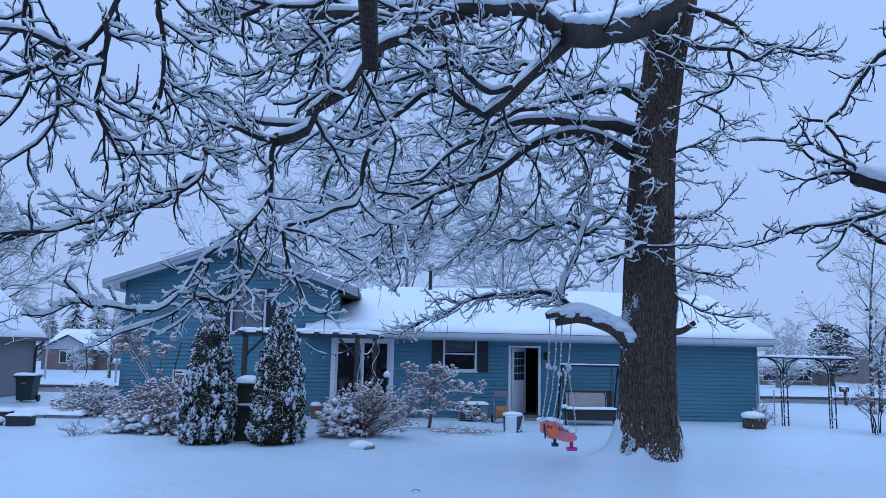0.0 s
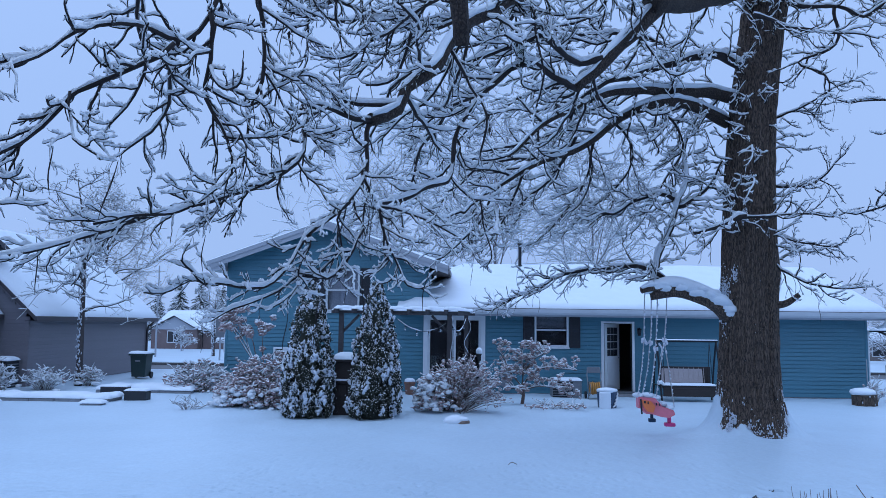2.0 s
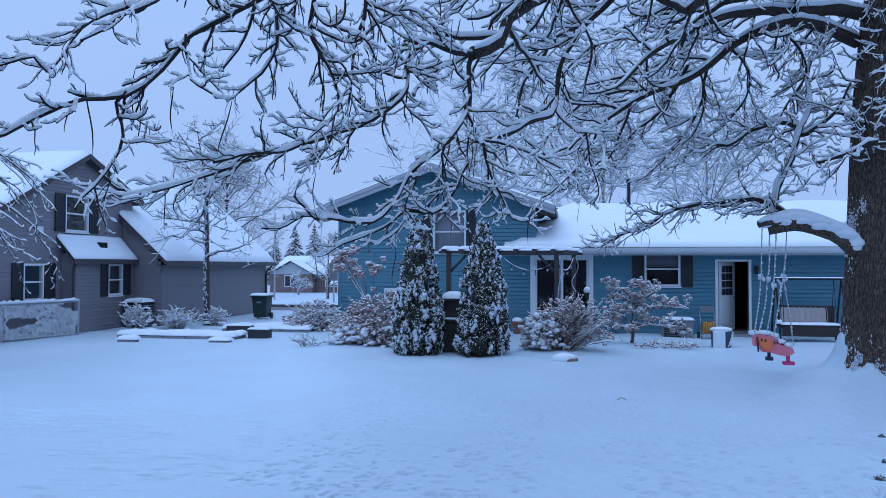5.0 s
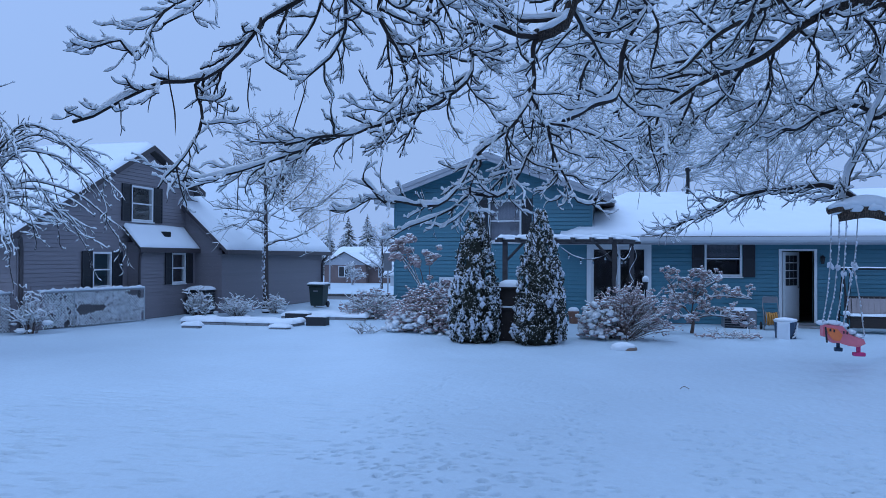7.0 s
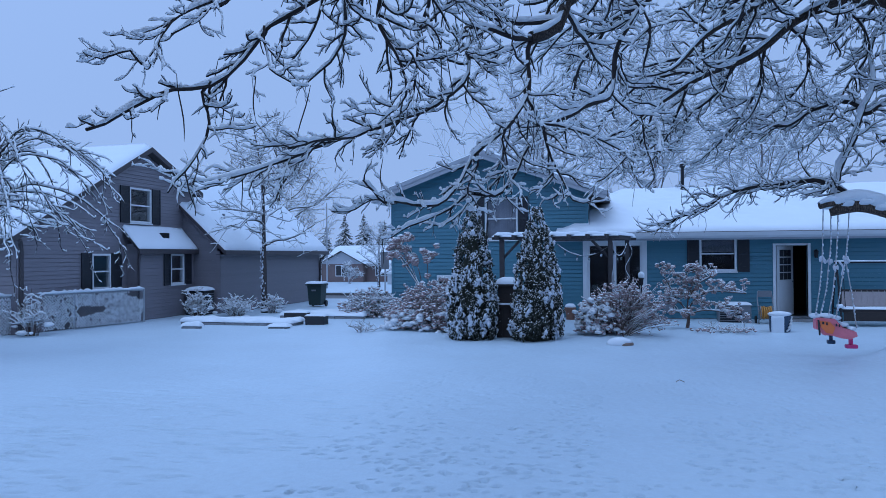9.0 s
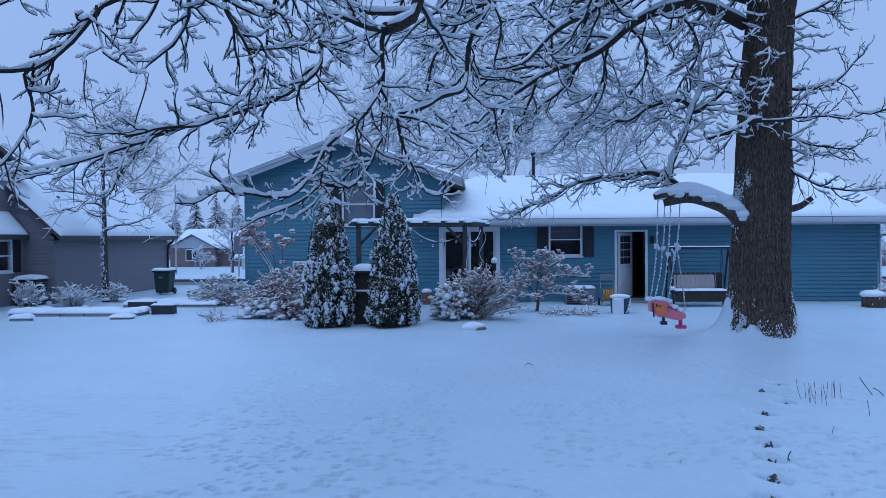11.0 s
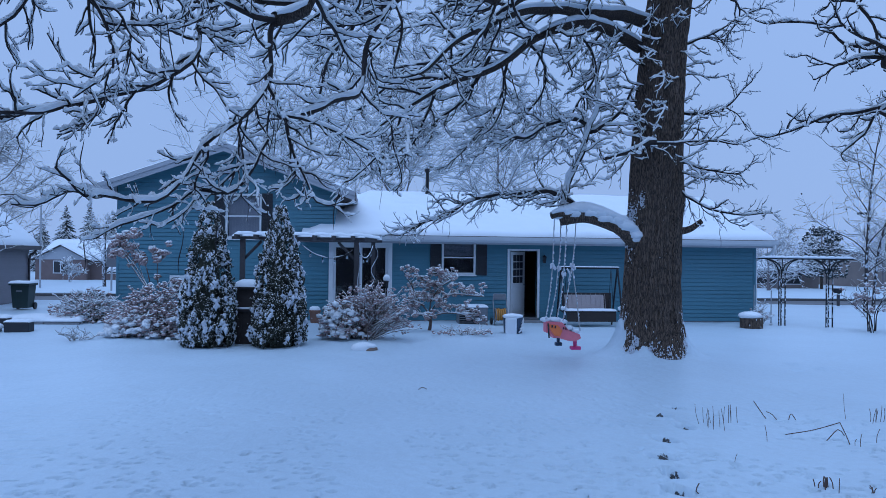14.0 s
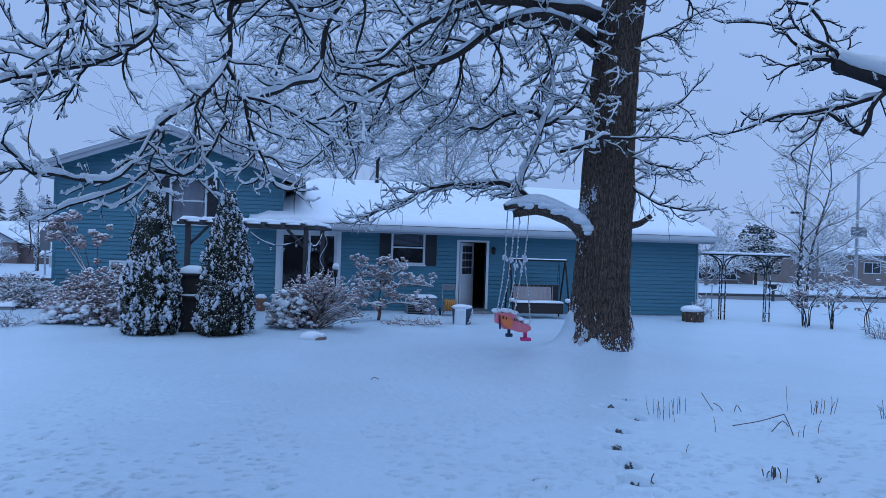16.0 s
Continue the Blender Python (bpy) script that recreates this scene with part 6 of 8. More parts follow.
    if sprawl:
        a, c, d = Acc(), Acc(), Acc()
        for k in range(sprawl):
            rise, reach = math.radians(rng.uniform(14, 108)), rng.uniform(0.75, 1.25)
            s = np.array([x0 + rng.uniform(0.3, 0.6), y0 - 0.15 + rng.normal(0, 0.14), b - 0.03])
            e = s + reach * np.array([0.85 * math.cos(rise), rng.normal(-0.08, 0.22), math.sin(rise)])
            pts = curve([s, (s + e) / 2 + (-0.03, 0, 0.05), e], 0.1)
            a.tube(pts, np.linspace(0.008, 0.004, len(pts)), 4)
            c.snow_tube(pts, 0.004, 0.026, rng, 4, 0.0, 0.4)
            for _k in range(3):
                tw = wander(pts[rng.integers(len(pts) // 2, len(pts))], (e - s) / reach + rng.normal(0, 0.5, 3), rng.uniform(0.1, 0.28), rng, 5, 0.2, 0.1)
                a.tube(tw, 0.003, 3)
                c.snow_tube(tw, 0.003, 0.024, rng, 4, 0.0, 0.3)
                for _q in range(4):
                    z = rng.uniform(0.016, 0.034)
                    d.fleck(tw[-1] + rng.normal(0, 0.03, 3), (z, z, z * 0.8), rng, 0.6)
            if math.sin(rise) > 0.5 and k % 2:
                flower_head(ob, e, rng.uniform(0.55, 0.95), rng, 2)
        tagged(link("leaning_stem_spray", a, STEM, ob), "bare stems splayed out over the snow", kind="stuff")
        tagged(link("stem_dusting", c, SNOW_BRIGHT, ob), kind="stuff")
        tagged(link("withered_floret", d, PETAL, ob), "withered brown florets at the stem ends", kind="stuff")
    if mounds:
        a = Acc()
        for _ in range(mounds):
            t, q = rng.uniform(np.pi * 0.9, 2.1 * np.pi), rng.uniform(0.6, 1.05)
            s = rng.uniform(0.04, 0.1)
            px, py = x0 + half[0] * q * math.cos(t), y0 + half[1] * q * math.sin(t)
            a.blob((px, py, gz(px, py) + rng.uniform(0.0, 0.9) * (1.2 - q)), (s * rng.uniform(0.9, 1.7), s, s * 0.6), rng, True, 0.24)
        # mounds share the brightened snow colour
        tagged(link("mounded_snow", a, SNOW_BRIGHT, ob), "rounded mounds of snow on the low leaves", kind="stuff")
    return ob


hydrangea_bush((-5.15, 18.7), (1.15, 0.7), 1.2, 31, "broad snow-laden hydrangea bush with dried flower heads", 130, 200, 60, (0, 0), 1900, 70)
hydrangea_bush((-0.72, 18.45), (0.68, 0.6), 1.12, 32, "leaning hydrangea bush with brown flower heads and snow", 70, 80, 14, (0.0, 0), 700, 95, 95)
hydrangea_bush((-8.3, 23.2), (1.1, 0.6), 1.0, 33, "low twiggy shrub buried in snow at the corner", 120, 0, 10, (0, 0), 500, fluff=0.004)
hydrangea_bush((-13.75, 21.9), (0.6, 0.5), 0.95, 34, "small round shrub dusted with snow", 60, 0, 4, fluff=0.01)
hydrangea_bush((-12.95, 22.9), (0.75, 0.5), 0.7, 35, "low spreading shrub under snow", 60, 12, 4, fluff=0.01)
hydrangea_bush((-12.3, 24.3), (0.5, 0.4), 0.6, 36, "small shrub with snowy flower heads beside the young tree", 40, 16, 4, fluff=0.01)
hydrangea_bush((-14.9, 16.1), (0.55, 0.5), 1.25, 37, "upright bare shrub in front of the wire fence", 50, 0, 4, fluff=0.01)


ROSES = [(14.0, 20.8), (14.44, 20.26), (14.74, 19.19)]


def rose_bush(name, label, bases, seed, low=0.55, high=1.5):
    """Long dark canes that lean and arch, with withered leaves and hips near their ends."""
    rng = np.random.default_rng(seed)
    ob = thing(name, label, "shrub")
    twig, dust = Acc(), Acc()
    for bx, by, lean in bases:
        for _ in range(3):
            b = gz(bx, by)
            top = rng.uniform(low + 0.3, high)
            e = np.array([bx + lean + rng.normal(0, 0.35), by + rng.normal(0, 0.2), b + top])
            pts = curve([(bx + rng.normal(0, 0.04), by, b - 0.05), (bx + 0.25 * lean + rng.normal(0, 0.06), by, b + 0.5 * top), e, e + np.array([0.35 * np.sign(lean) + rng.normal(0, 0.15), 0, -0.12])], 0.08)
            a = Acc()
            a.tube(pts, np.linspace(0.015, 0.006, len(pts)), 6)
            c = link("cane", a, TWIG, ob)
            a = Acc()
            a.snow_tube(pts, 0.008, 0.03, rng, 5, 0.0, 0.4)
            link("cane_snow", a, SNOW_BRIGHT, c)
            for i in range(len(pts) // 3, len(pts), 2):
                tw = wander(pts[i], (rng.normal(0, 1), rng.normal(0, 0.6), 0.5), rng.uniform(0.15, 0.45), rng, 6, 0.3, 0.2)
                twig.tube(tw, 0.004, 3)
                dust.snow_tube(tw, 0.004, 0.02, rng, 4, 0.0, 0.4)
                if rng.random() < 0.55 and tw[-1][2] > b + low:
                    flower_head(ob, tw[-1], rng.uniform(0.6, 1.1), rng, 2)
    tagged(link("twig_tangle", twig, STEM, ob), "thin brown twigs", kind="stuff")
    tagged(link("twig_snow", dust, SNOW_BRIGHT, ob), kind="stuff")


rose_bush("rose_bush", "arching rose bush with brown withered leaves and snow", [(ROSES[0][0], ROSES[0][1], -0.55), (ROSES[0][0] + 0.1, ROSES[0][1] + 0.3, -0.2), (ROSES[0][0] + 0.35, ROSES[0][1] + 0.4, 0.3)], 38, 0.5, 1.35)
rose_bush("rose_bush", "tall tangled rose bush with dark canes and snow", [(ROSES[1][0], ROSES[1][1], -0.3), (ROSES[1][0] + 0.1, ROSES[1][1] + 0.2, 0.25), (ROSES[2][0], ROSES[2][1], -0.25)], 39, 0.6, 1.45)
hydrangea_bush((14.3, 18.2), (0.7, 0.4), 0.5, 40, "low bare stems poking from the snow", 20, 0, 0, fluff=-0.022)
hydrangea_bush((11.75, 22.9), (0.35, 0.3), 0.7, 41, "thin bare shrub beside the arbor", 16, 4, 2)
hydrangea_bush((2.1, 19.3), (0.85, 0.5), 0.09, 42, "flattened dead perennials under snow", 16, 0, 0, (0, 0), 60, fluff=-0.018)
hydrangea_bush((-6.75, 18.2), (0.5, 0.25), 0.24, 43, "row of dead stalks in the snow", 14, 0, 0, fluff=-0.022)


def hydrangea_tree():
    """A small standard with a forked stem and a flat-topped crown of dried heads."""
    rng = np.random.default_rng(51)
    ob = thing("panicle_hydrangea_tree", "small tree hydrangea with brown flower heads capped in snow", "tree")
    wood, snow = Acc(), Acc()
    b = gz(1.35, 20.4)
    stem = curve([(1.33, 20.4, b - 0.1), (1.38, 20.4, b + 0.25), (1.34, 20.4, 0.42)], 0.05)
    wood.tube(stem, np.linspace(0.05, 0.035, len(stem)), 8)
    arms = [[(1.34, 20.4, 0.4), (1.05, 20.35, 0.75), (0.85, 20.3, 1.15), (0.68, 20.3, 1.4)], [(1.34, 20.4, 0.42), (1.38, 20.45, 0.8), (1.36, 20.5, 1.2), (1.3, 20.5, 1.5)],
            [(1.36, 20.4, 0.44), (1.6, 20.35, 0.75), (1.95, 20.3, 0.9), (2.4, 20.25, 0.88), (2.75, 20.2, 0.85)], [(1.37, 20.42, 0.7), (1.6, 20.5, 1.05), (1.9, 20.5, 1.25), (2.1, 20.5, 1.35)],
            [(1.2, 20.4, 0.6), (0.9, 20.2, 0.72), (0.7, 20.1, 0.7)], [(1.36, 20.4, 0.3), (1.75, 20.2, 0.42), (2.2, 20.12, 0.38), (2.55, 20.1, 0.22)], [(1.33, 20.4, 0.2), (1.15, 20.2, 0.36), (0.95, 20.1, 0.36)]]
    tips = []
    for ctrl in arms:
        pts = curve(ctrl, 0.06)
        wood.tube(pts, np.linspace(0.021, 0.009, len(pts)), 6)
        snow.snow_tube(pts, 0.014, 0.036, rng, 6, 0.0, 0.2)
        for i in range(4, len(pts)):
            tw = wander(pts[i], (rng.normal(0, 1), rng.normal(0, 0.7), 0.7), rng.uniform(0.15, 0.42), rng, 6, 0.3, 0.25)
            wood.tube(tw, 0.006, 4)
            snow.snow_tube(tw, 0.006, 0.04, rng, 5)
            tips.append(tw[-1])
            t2 = wander(tw[3], (rng.normal(0, 1), rng.normal(0, 0.7), 0.6), rng.uniform(0.1, 0.25), rng, 5)
            wood.tube(t2, 0.004, 4)
            snow.snow_tube(t2, 0.004, 0.035, rng, 5)
            tips.append(t2[-1])
    link("trunk", wood, STEM, ob)
    tagged(link("branch_snow", snow, SNOW_BRIGHT, ob), kind="stuff")
    for p in tips:
        flower_head(ob, p, rng.uniform(0.55, 0.95), rng, 2)
        if rng.random() < 0.4:
            flower_head(ob, p + rng.normal(0, 0.07, 3), rng.uniform(0.45, 0.8), rng, 2)
    for p in ((0.95, 20.1, 0.38), (1.25, 20.1, 0.3), (2.35, 20.1, 0.3), (2.55, 20.1, 0.22)):
        flower_head(ob, p, 1.2, rng)


hydrangea_tree()


def tall_hydrangea():
    rng = np.random.default_rng(52)
    ob = thing("tall_hydrangea", "tall lanky hydrangea with a clump of large brown heads", "shrub")
    wood, snow = Acc(), Acc()
    for e in ((-6.3, 19.4, 2.1), (-5.95, 19.5, 2.2), (-5.85, 19.5, 1.75), (-5.35, 19.5, 1.85), (-6.15, 19.4, 1.85), (-5.0, 19.5, 1.3), (-4.85, 19.4, 1.2)):
        b = (-5.2 + rng.uniform(-0.1, 0.1), 19.4, -0.15)
        pts = curve([b, (-5.25 - 0.15 * (e[0] < -5.5), 19.4, 0.7), ((b[0] + e[0]) / 2 - 0.1, 19.45, e[2] * 0.72), e], 0.08)
        wood.tube(pts, np.linspace(0.018, 0.008, len(pts)), 5)
        snow.snow_tube(pts, 0.012, 0.05, rng, 6)
        for _ in range(11 if e[2] > 1.7 else 3):
            flower_head(ob, np.array(e) + rng.normal(0, 0.12, 3), rng.uniform(1.0, 1.5), rng, 2)
    link("stem_tangle", wood, STEM, ob)
    tagged(link("stem_snow", snow, SNOW_BRIGHT, ob), kind="stuff")


tall_hydrangea()


# ---- garden furniture and clutter ----
def pergola():
    ob = thing("pergola", "dark timber pergola with snow on its rafters and string lights", "pergola")
    rng = np.random.default_rng(61)
    for x, y in ((-3.3, 19.25), (-0.56, 19.25), (-2.9, 21.95), (-0.15, 21.95)):
        part("post", block(x - 0.06, x + 0.06, y - 0.06, y + 0.06, -0.3, 2.3, 0.008), WOOD, ob)
    for y, xa, xb in ((19.25, -3.55, -0.35), (21.95, -3.2, 0.1)):
        part("beam", block(xa, xb, y - 0.09, y - 0.05, 2.26, 2.33, 0.004), WOOD, ob)
        part("beam", block(xa, xb, y + 0.05, y + 0.09, 2.26, 2.33, 0.004), WOOD, ob)
        link("beam_snow", snow_slab(xa, xb, y - 0.11, y - 0.035, 2.328, 0.06, rng, 0.04), SNOW, ob)
    for k, x in enumerate((-3.4, -2.95, -2.5, -2.04, -1.57, -1.11, -0.65)):
        r = part("rafter", block(-0.022, 0.022, -0.12, 3.35, -0.06, 0.04, 0.004), WOOD, ob)
        r.matrix_basis = pose(x, 18.98, 2.33, 0, 0, -11.5)
        s = link("rafter_snow", snow_slab(-0.075, 0.075, 0.0, 3.35, 0.036, 0.12, rng, 0.03), SNOW, r)
    for x, y, d in ((-3.3, 19.25, 1), (-0.56, 19.25, -1)):
        a = Acc()
        a.tube([(x, y, 1.75), (x + d * 0.45, y, 2.22)], 0.035, 6)
        link("brace", a, WOOD, ob)
    for p0, p1, sag in (((-1.9, 19.2, 2.15), (-0.56, 19.2, 2.1), 0.3), ((-0.56, 19.2, 2.15), (-0.15, 21.9, 2.2), 0.35)):
        p0, p1 = np.array(p0), np.array(p1)
        n = 18
        pts = np.array([p0 + (p1 - p0) * i / n - np.array([0, 0, sag * 4 * (i / n) * (1 - i / n)]) for i in range(n + 1)])
        a, s = Acc(), Acc()
        a.tube(pts, 0.006, 5)
        w = link("string_light", a, BLACKMETAL, ob, "drooping wire of clear bulbs")
        s.snow_tube(pts, 0.006, 0.026, rng, 5, 0.0, 0.4)
        link("wire_snow", s, SNOW, w)
        for i in range(3, n, 4):
            g = Acc()
            g.tube([pts[i] - (0, 0, 0.0), pts[i] - (0, 0, 0.06)], 0.014, 8)
            link("socket", g, BLACKMETAL, w)
            g = Acc()
            g.blob(pts[i] - np.array([0, 0, 0.095]), (0.026, 0.026, 0.04), rng, True, 0.0)
            link("bulb", g, BULB, w)
    for pts in ([(-0.5, 19.15, 2.2), (-0.44, 19.15, 1.8), (-0.52, 19.15, 1.3), (-0.48, 19.15, 0.6)], [(-0.1, 21.85, 2.2), (-0.02, 21.85, 1.9), (-0.2, 21.85, 1.5), (-0.08, 21.85, 1.2)]):
        a = Acc()
        c = curve(pts, 0.06)
        a.tube(c, 0.004 + 0.008 * rng.random(len(c)), 6)
        link("snowy_vine", a, SNOW_CLUMP, ob)


pergola()


def covered_grill():
    ob = thing("garden_cabinet", "dark brown wooden cabinet between the arborvitae with a thick snow cap", "cabinet")
    rng = np.random.default_rng(62)
    x0, x1, y0, y1 = -3.2, -2.72, 17.75, 18.2
    part("body", block(x0, x1, y0, y1, -0.2, 0.62, 0.012), DARKWOOD, ob)
    part("shelf", block(x0 - 0.04, x1 + 0.04, y0 - 0.05, y1, 0.62, 0.68, 0.008), DARKWOOD, ob)
    part("hood", block(x0 + 0.02, x1 - 0.02, y0 + 0.03, y1, 0.68, 1.12, 0.02), DARKWOOD, ob)
    part("top", block(x0 - 0.05, x1 + 0.05, y0 - 0.05, y1 + 0.03, 1.12, 1.17, 0.01), DARKWOOD, ob)
    for x in (x0 + 0.08, x0 + 0.24, x0 + 0.4):
        part("plank", block(x - 0.07, x + 0.07, y0 - 0.014, y0 + 0.002, -0.15, 0.58, 0.004), DARKWOOD, ob)
    for sx in ((x0 - 0.06, x1 + 0.06, y0 - 0.06, y1 + 0.05, 1.17, 0.17), (x0 - 0.04, x1 + 0.04, y0 - 0.05, y0 + 0.03, 0.68, 0.05)):
        link("snow_cap", snow_slab(*sx, rng, 0.03), SNOW, ob)


covered_grill()


def snowy_rock(at, size, seed, name="rock", label="low tan stone capped with snow"):
    rng = np.random.default_rng(seed)
    x, y = at
    b = gz(x, y)
    ob = thing(name, label, "rock")
    a, s = Acc(), Acc()
    a.blob((x + size * 0.35, y - 0.02, b + 0.01), (size * 0.7, size * 0.55, size * 0.3), rng, True, 0.2)
    link("stone", a, STONE, ob)
    s.blob((x - size * 0.15, y + 0.02, b + size * 0.12), (size * 1.1, size * 0.8, size * 0.55), rng, True, 0.06)
    s.blob((x + size * 0.3, y, b + size * 0.3), (size * 0.7, size * 0.6, size * 0.26), rng, True, 0.04)
    link("snow_cap", s, SNOW, ob)


snowy_rock((-0.3, 16.75), 0.25, 71)


def planter():
    ob = thing("striped_planter", "small dark planter with pale stripes, plastered and capped with snow", "planter")
    rng = np.random.default_rng(72)
    x, y = 3.56, 20.62
    b = gz(x, y)
    part("pot", cyl(x + 0.05, y, b - 0.05, b + 0.42, 0.24, 0.27, 20, 0.015), NAVY, ob)
    for k in range(4):
        a = Acc()
        t0 = -1.9 + 0.16 * k
        pts = [(x + 0.05 + 0.277 * math.cos(t0 + 0.5 * i / 6 + 0.75), y + 0.277 * math.sin(t0 + 0.5 * i / 6 + 0.75), b + 0.03 + 0.085 * k + 0.1 * i / 6) for i in range(7)]
        a.tube(pts, 0.022, 6)
        link("stripe", a, WHITE, ob)
    part("drift", block(x - 0.2, x + 0.1, y - 0.34, y - 0.2, b - 0.05, b + 0.43, 0.05), SNOW, ob, "slab of snow stuck to the front")
    s = Acc()
    s.blob((x + 0.02, y - 0.06, b + 0.45), (0.29, 0.28, 0.08), rng, True, 0.08)
    link("snow_cap", s, SNOW, ob)


planter()


def log_stump(at, r, h):
    ob = thing("log_stump", "dark split log stump with a thick snow cap", "stump")
    rng = np.random.default_rng(73)
    x, y = at
    b = gz(x, y)
    sides, zs = 30, np.linspace(b - 0.1, b + h, 8)
    ang = np.arange(sides) * 2 * np.pi / sides
    rad = r * (1 + 0.05 * np.sin(9 * ang) + 0.04 * rng.random(sides))
    a = Acc()
    a.add([(x + q * math.cos(t), y + q * math.sin(t), z) for z in zs for q, t in zip(rad, ang)], tube_faces(8, sides))
    a.add([(x, y, b + h)], None, [(-sides + i, -sides + (i + 1) % sides, 0) for i in range(sides)])
    link("log", a, BARK, ob)
    s = Acc()
    s.blob((x - 0.03, y, b + h + 0.06), (r * 1.12, r * 1.1, 0.13), rng, True, 0.05)
    link("snow_cap", s, SNOW, ob)
    for k in range(6):
        t = rng.uniform(np.pi, 2 * np.pi)
        c = Acc()
        c.blob((x + r * 1.02 * math.cos(t), y + r * 1.02 * math.sin(t), b + rng.uniform(0.02, h)), (0.016, 0.016, 0.03), rng, rough=0.4)
        link("snow_fleck", c, SNOW_CLUMP, ob)


log_stump((11.02, 22.0), 0.31, 0.3)


def condenser():
    ob = thing("air_conditioner", "low grey air-conditioning unit with louvred side and a dusting of snow", "appliance")
    rng = np.random.default_rng(74)
    x0, x1, y0, y1, z1 = 2.4, 3.28, 22.9, 23.5, 0.38
    part("casing", block(x0, x1, y0, y1, -0.15, z1, 0.015), GREYMETAL, ob)
    part("grille", block(x0 + 0.03, x1 - 0.26, y0 - 0.012, y0 + 0.0, -0.1, z1 - 0.04, 0.0), BLACKMETAL, ob)
    for k in range(6):
        z = -0.06 + k * 0.068
        part("louvre", block(x0 + 0.03, x1 - 0.26, y0 - 0.03, y0 - 0.013, z, z + 0.016, 0.0), GREYMETAL, ob)
    link("snow_cap", snow_slab(x0 - 0.02, x1 + 0.02, y0 - 0.03, y1, z1, 0.06, rng, 0.04), SNOW, ob)


condenser()


def hose_cart():
    ob = thing("hose_reel_cart", "hose reel cart with a coiled yellow-orange garden hose", "hose reel")
    x, y = 3.63, 22.75
    for s in (-0.2, 0.2):
        a = Acc()
        a.tube(curve([(x + s, y - 0.15, -0.12), (x + s, y - 0.05, 0.3), (x + s, y + 0.12, 0.55), (x + s * 0.9, y + 0.16, 0.78)], 0.05), 0.016, 7)
        link("frame_tube", a, GREYMETAL, ob)
        t = np.linspace(0, 2 * np.pi, 25)
        a = Acc()
        a.tube(np.stack([np.full(25, x + s * 0.8), y - 0.05 + 0.2 * np.cos(t), 0.18 + 0.2 * np.sin(t)], 1), 0.012, 6)
        link("reel_rim", a, GREYMETAL, ob)
    part("handle_panel", block(x - 0.18, x + 0.18, y + 0.14, y + 0.17, 0.62, 0.8, 0.01), GREYMETAL, ob)
    for k in range(5):
        t = np.linspace(0, 2 * np.pi, 29)
        a = Acc()
        r = 0.155 + 0.012 * math.sin(k * 2.0)
        a.tube(np.stack([np.full(29, x - 0.12 + k * 0.06), y - 0.05 + r * np.cos(t), 0.19 + r * np.sin(t)], 1), 0.026, 7)
        link("hose_coil", a, HOSE, ob)
    for s in (-0.24, 0.24):
        w = cyl(0, 0, -0.025, 0.025, 0.11, 0.11, 18, 0.01)
        wh = part("wheel", w, BLACKMETAL, ob)
        wh.matrix_basis = pose(x + s, y + 0.12, -0.02, 0, 90, 0)


hose_cart()


def glider_bench():
    """A garden swing bench hung from a black frame."""
    ob = thing("garden_swing_bench", "garden swing bench with pale cushioned back and snowy seat", "bench")
    rng = np.random.default_rng(75)
    x0, x1, y = 5.42, 7.14, 22.6
    a = Acc()
    a.tube([(x0 - 0.05, y, 1.6), (x1 + 0.05, y, 1.6)], 0.03, 8)
    link("top_rail", a, BLACKMETAL, ob)
    link("rail_snow", snow_slab(x0 - 0.05, x1 + 0.05, y - 0.03, y + 0.03, 1.62, 0.03, rng, 0.03), SNOW, ob)
    for x in (x0, x1):
        for d in (-0.55, 0.5):
            a = Acc()
            a.tube(curve([(x, y, 1.6), (x, y + d * 0.55, 0.75), (x, y + d, -0.15)], 0.1), 0.027, 8)
            link("frame_leg", a, BLACKMETAL, ob)
        a = Acc()
        a.tube([(x, y - 0.4, 0.32), (x, y + 0.4, 0.32)], 0.02, 6)
        link("arm", a, BLACKMETAL, ob)
        s = Acc()
        s.blob((x, y - 0.35, 0.42), (0.09, 0.13, 0.07), rng, True, 0.15)
        link("arm_snow", s, SNOW, ob)
    part("seat", block(x0 + 0.1, x1 - 0.12, y - 0.3, y + 0.22, 0.24, 0.34, 0.02), DARKWOOD, ob)
    part("seat_apron", block(x0 + 0.1, x1 - 0.12, y - 0.31, y - 0.28, 0.02, 0.26, 0.01), DARKWOOD, ob)
    bk = part("backrest", block(x0 + 0.14, x1 - 0.34, -0.05, 0.05, 0, 0.48, 0.03), SEATCLOTH, ob, "pale grey cushioned back")
    bk.matrix_basis = pose(0, y + 0.2, 0.36, -12, 0, 0)
    for k in range(9):
        xx = x0 + 0.25 + k * 0.145
        part("backrest_rib", block(xx - 0.006, xx + 0.006, -0.062, -0.048, 0.02, 0.46, 0.0), SEATCLOTH, bk)
    part("back_slat", block(x0 + 0.1, x1 - 0.1, y + 0.24, y + 0.28, 0.34, 0.85, 0.01), DARKWOOD, ob)
    link("snow_cap", snow_slab(x0 + 0.08, x1 - 0.1, y - 0.33, y + 0.12, 0.335, 0.045, rng, 0.04), SNOW, ob)
    for x in (x0 + 0.16, x1 - 0.2):
        for d in (-0.25, 0.2):
            a = Acc()
            a.tube([(x, y, 1.58), (x, y + d, 0.36)], 0.009, 5)
            link("chain", a, BLACKMETAL, ob)


glider_bench()


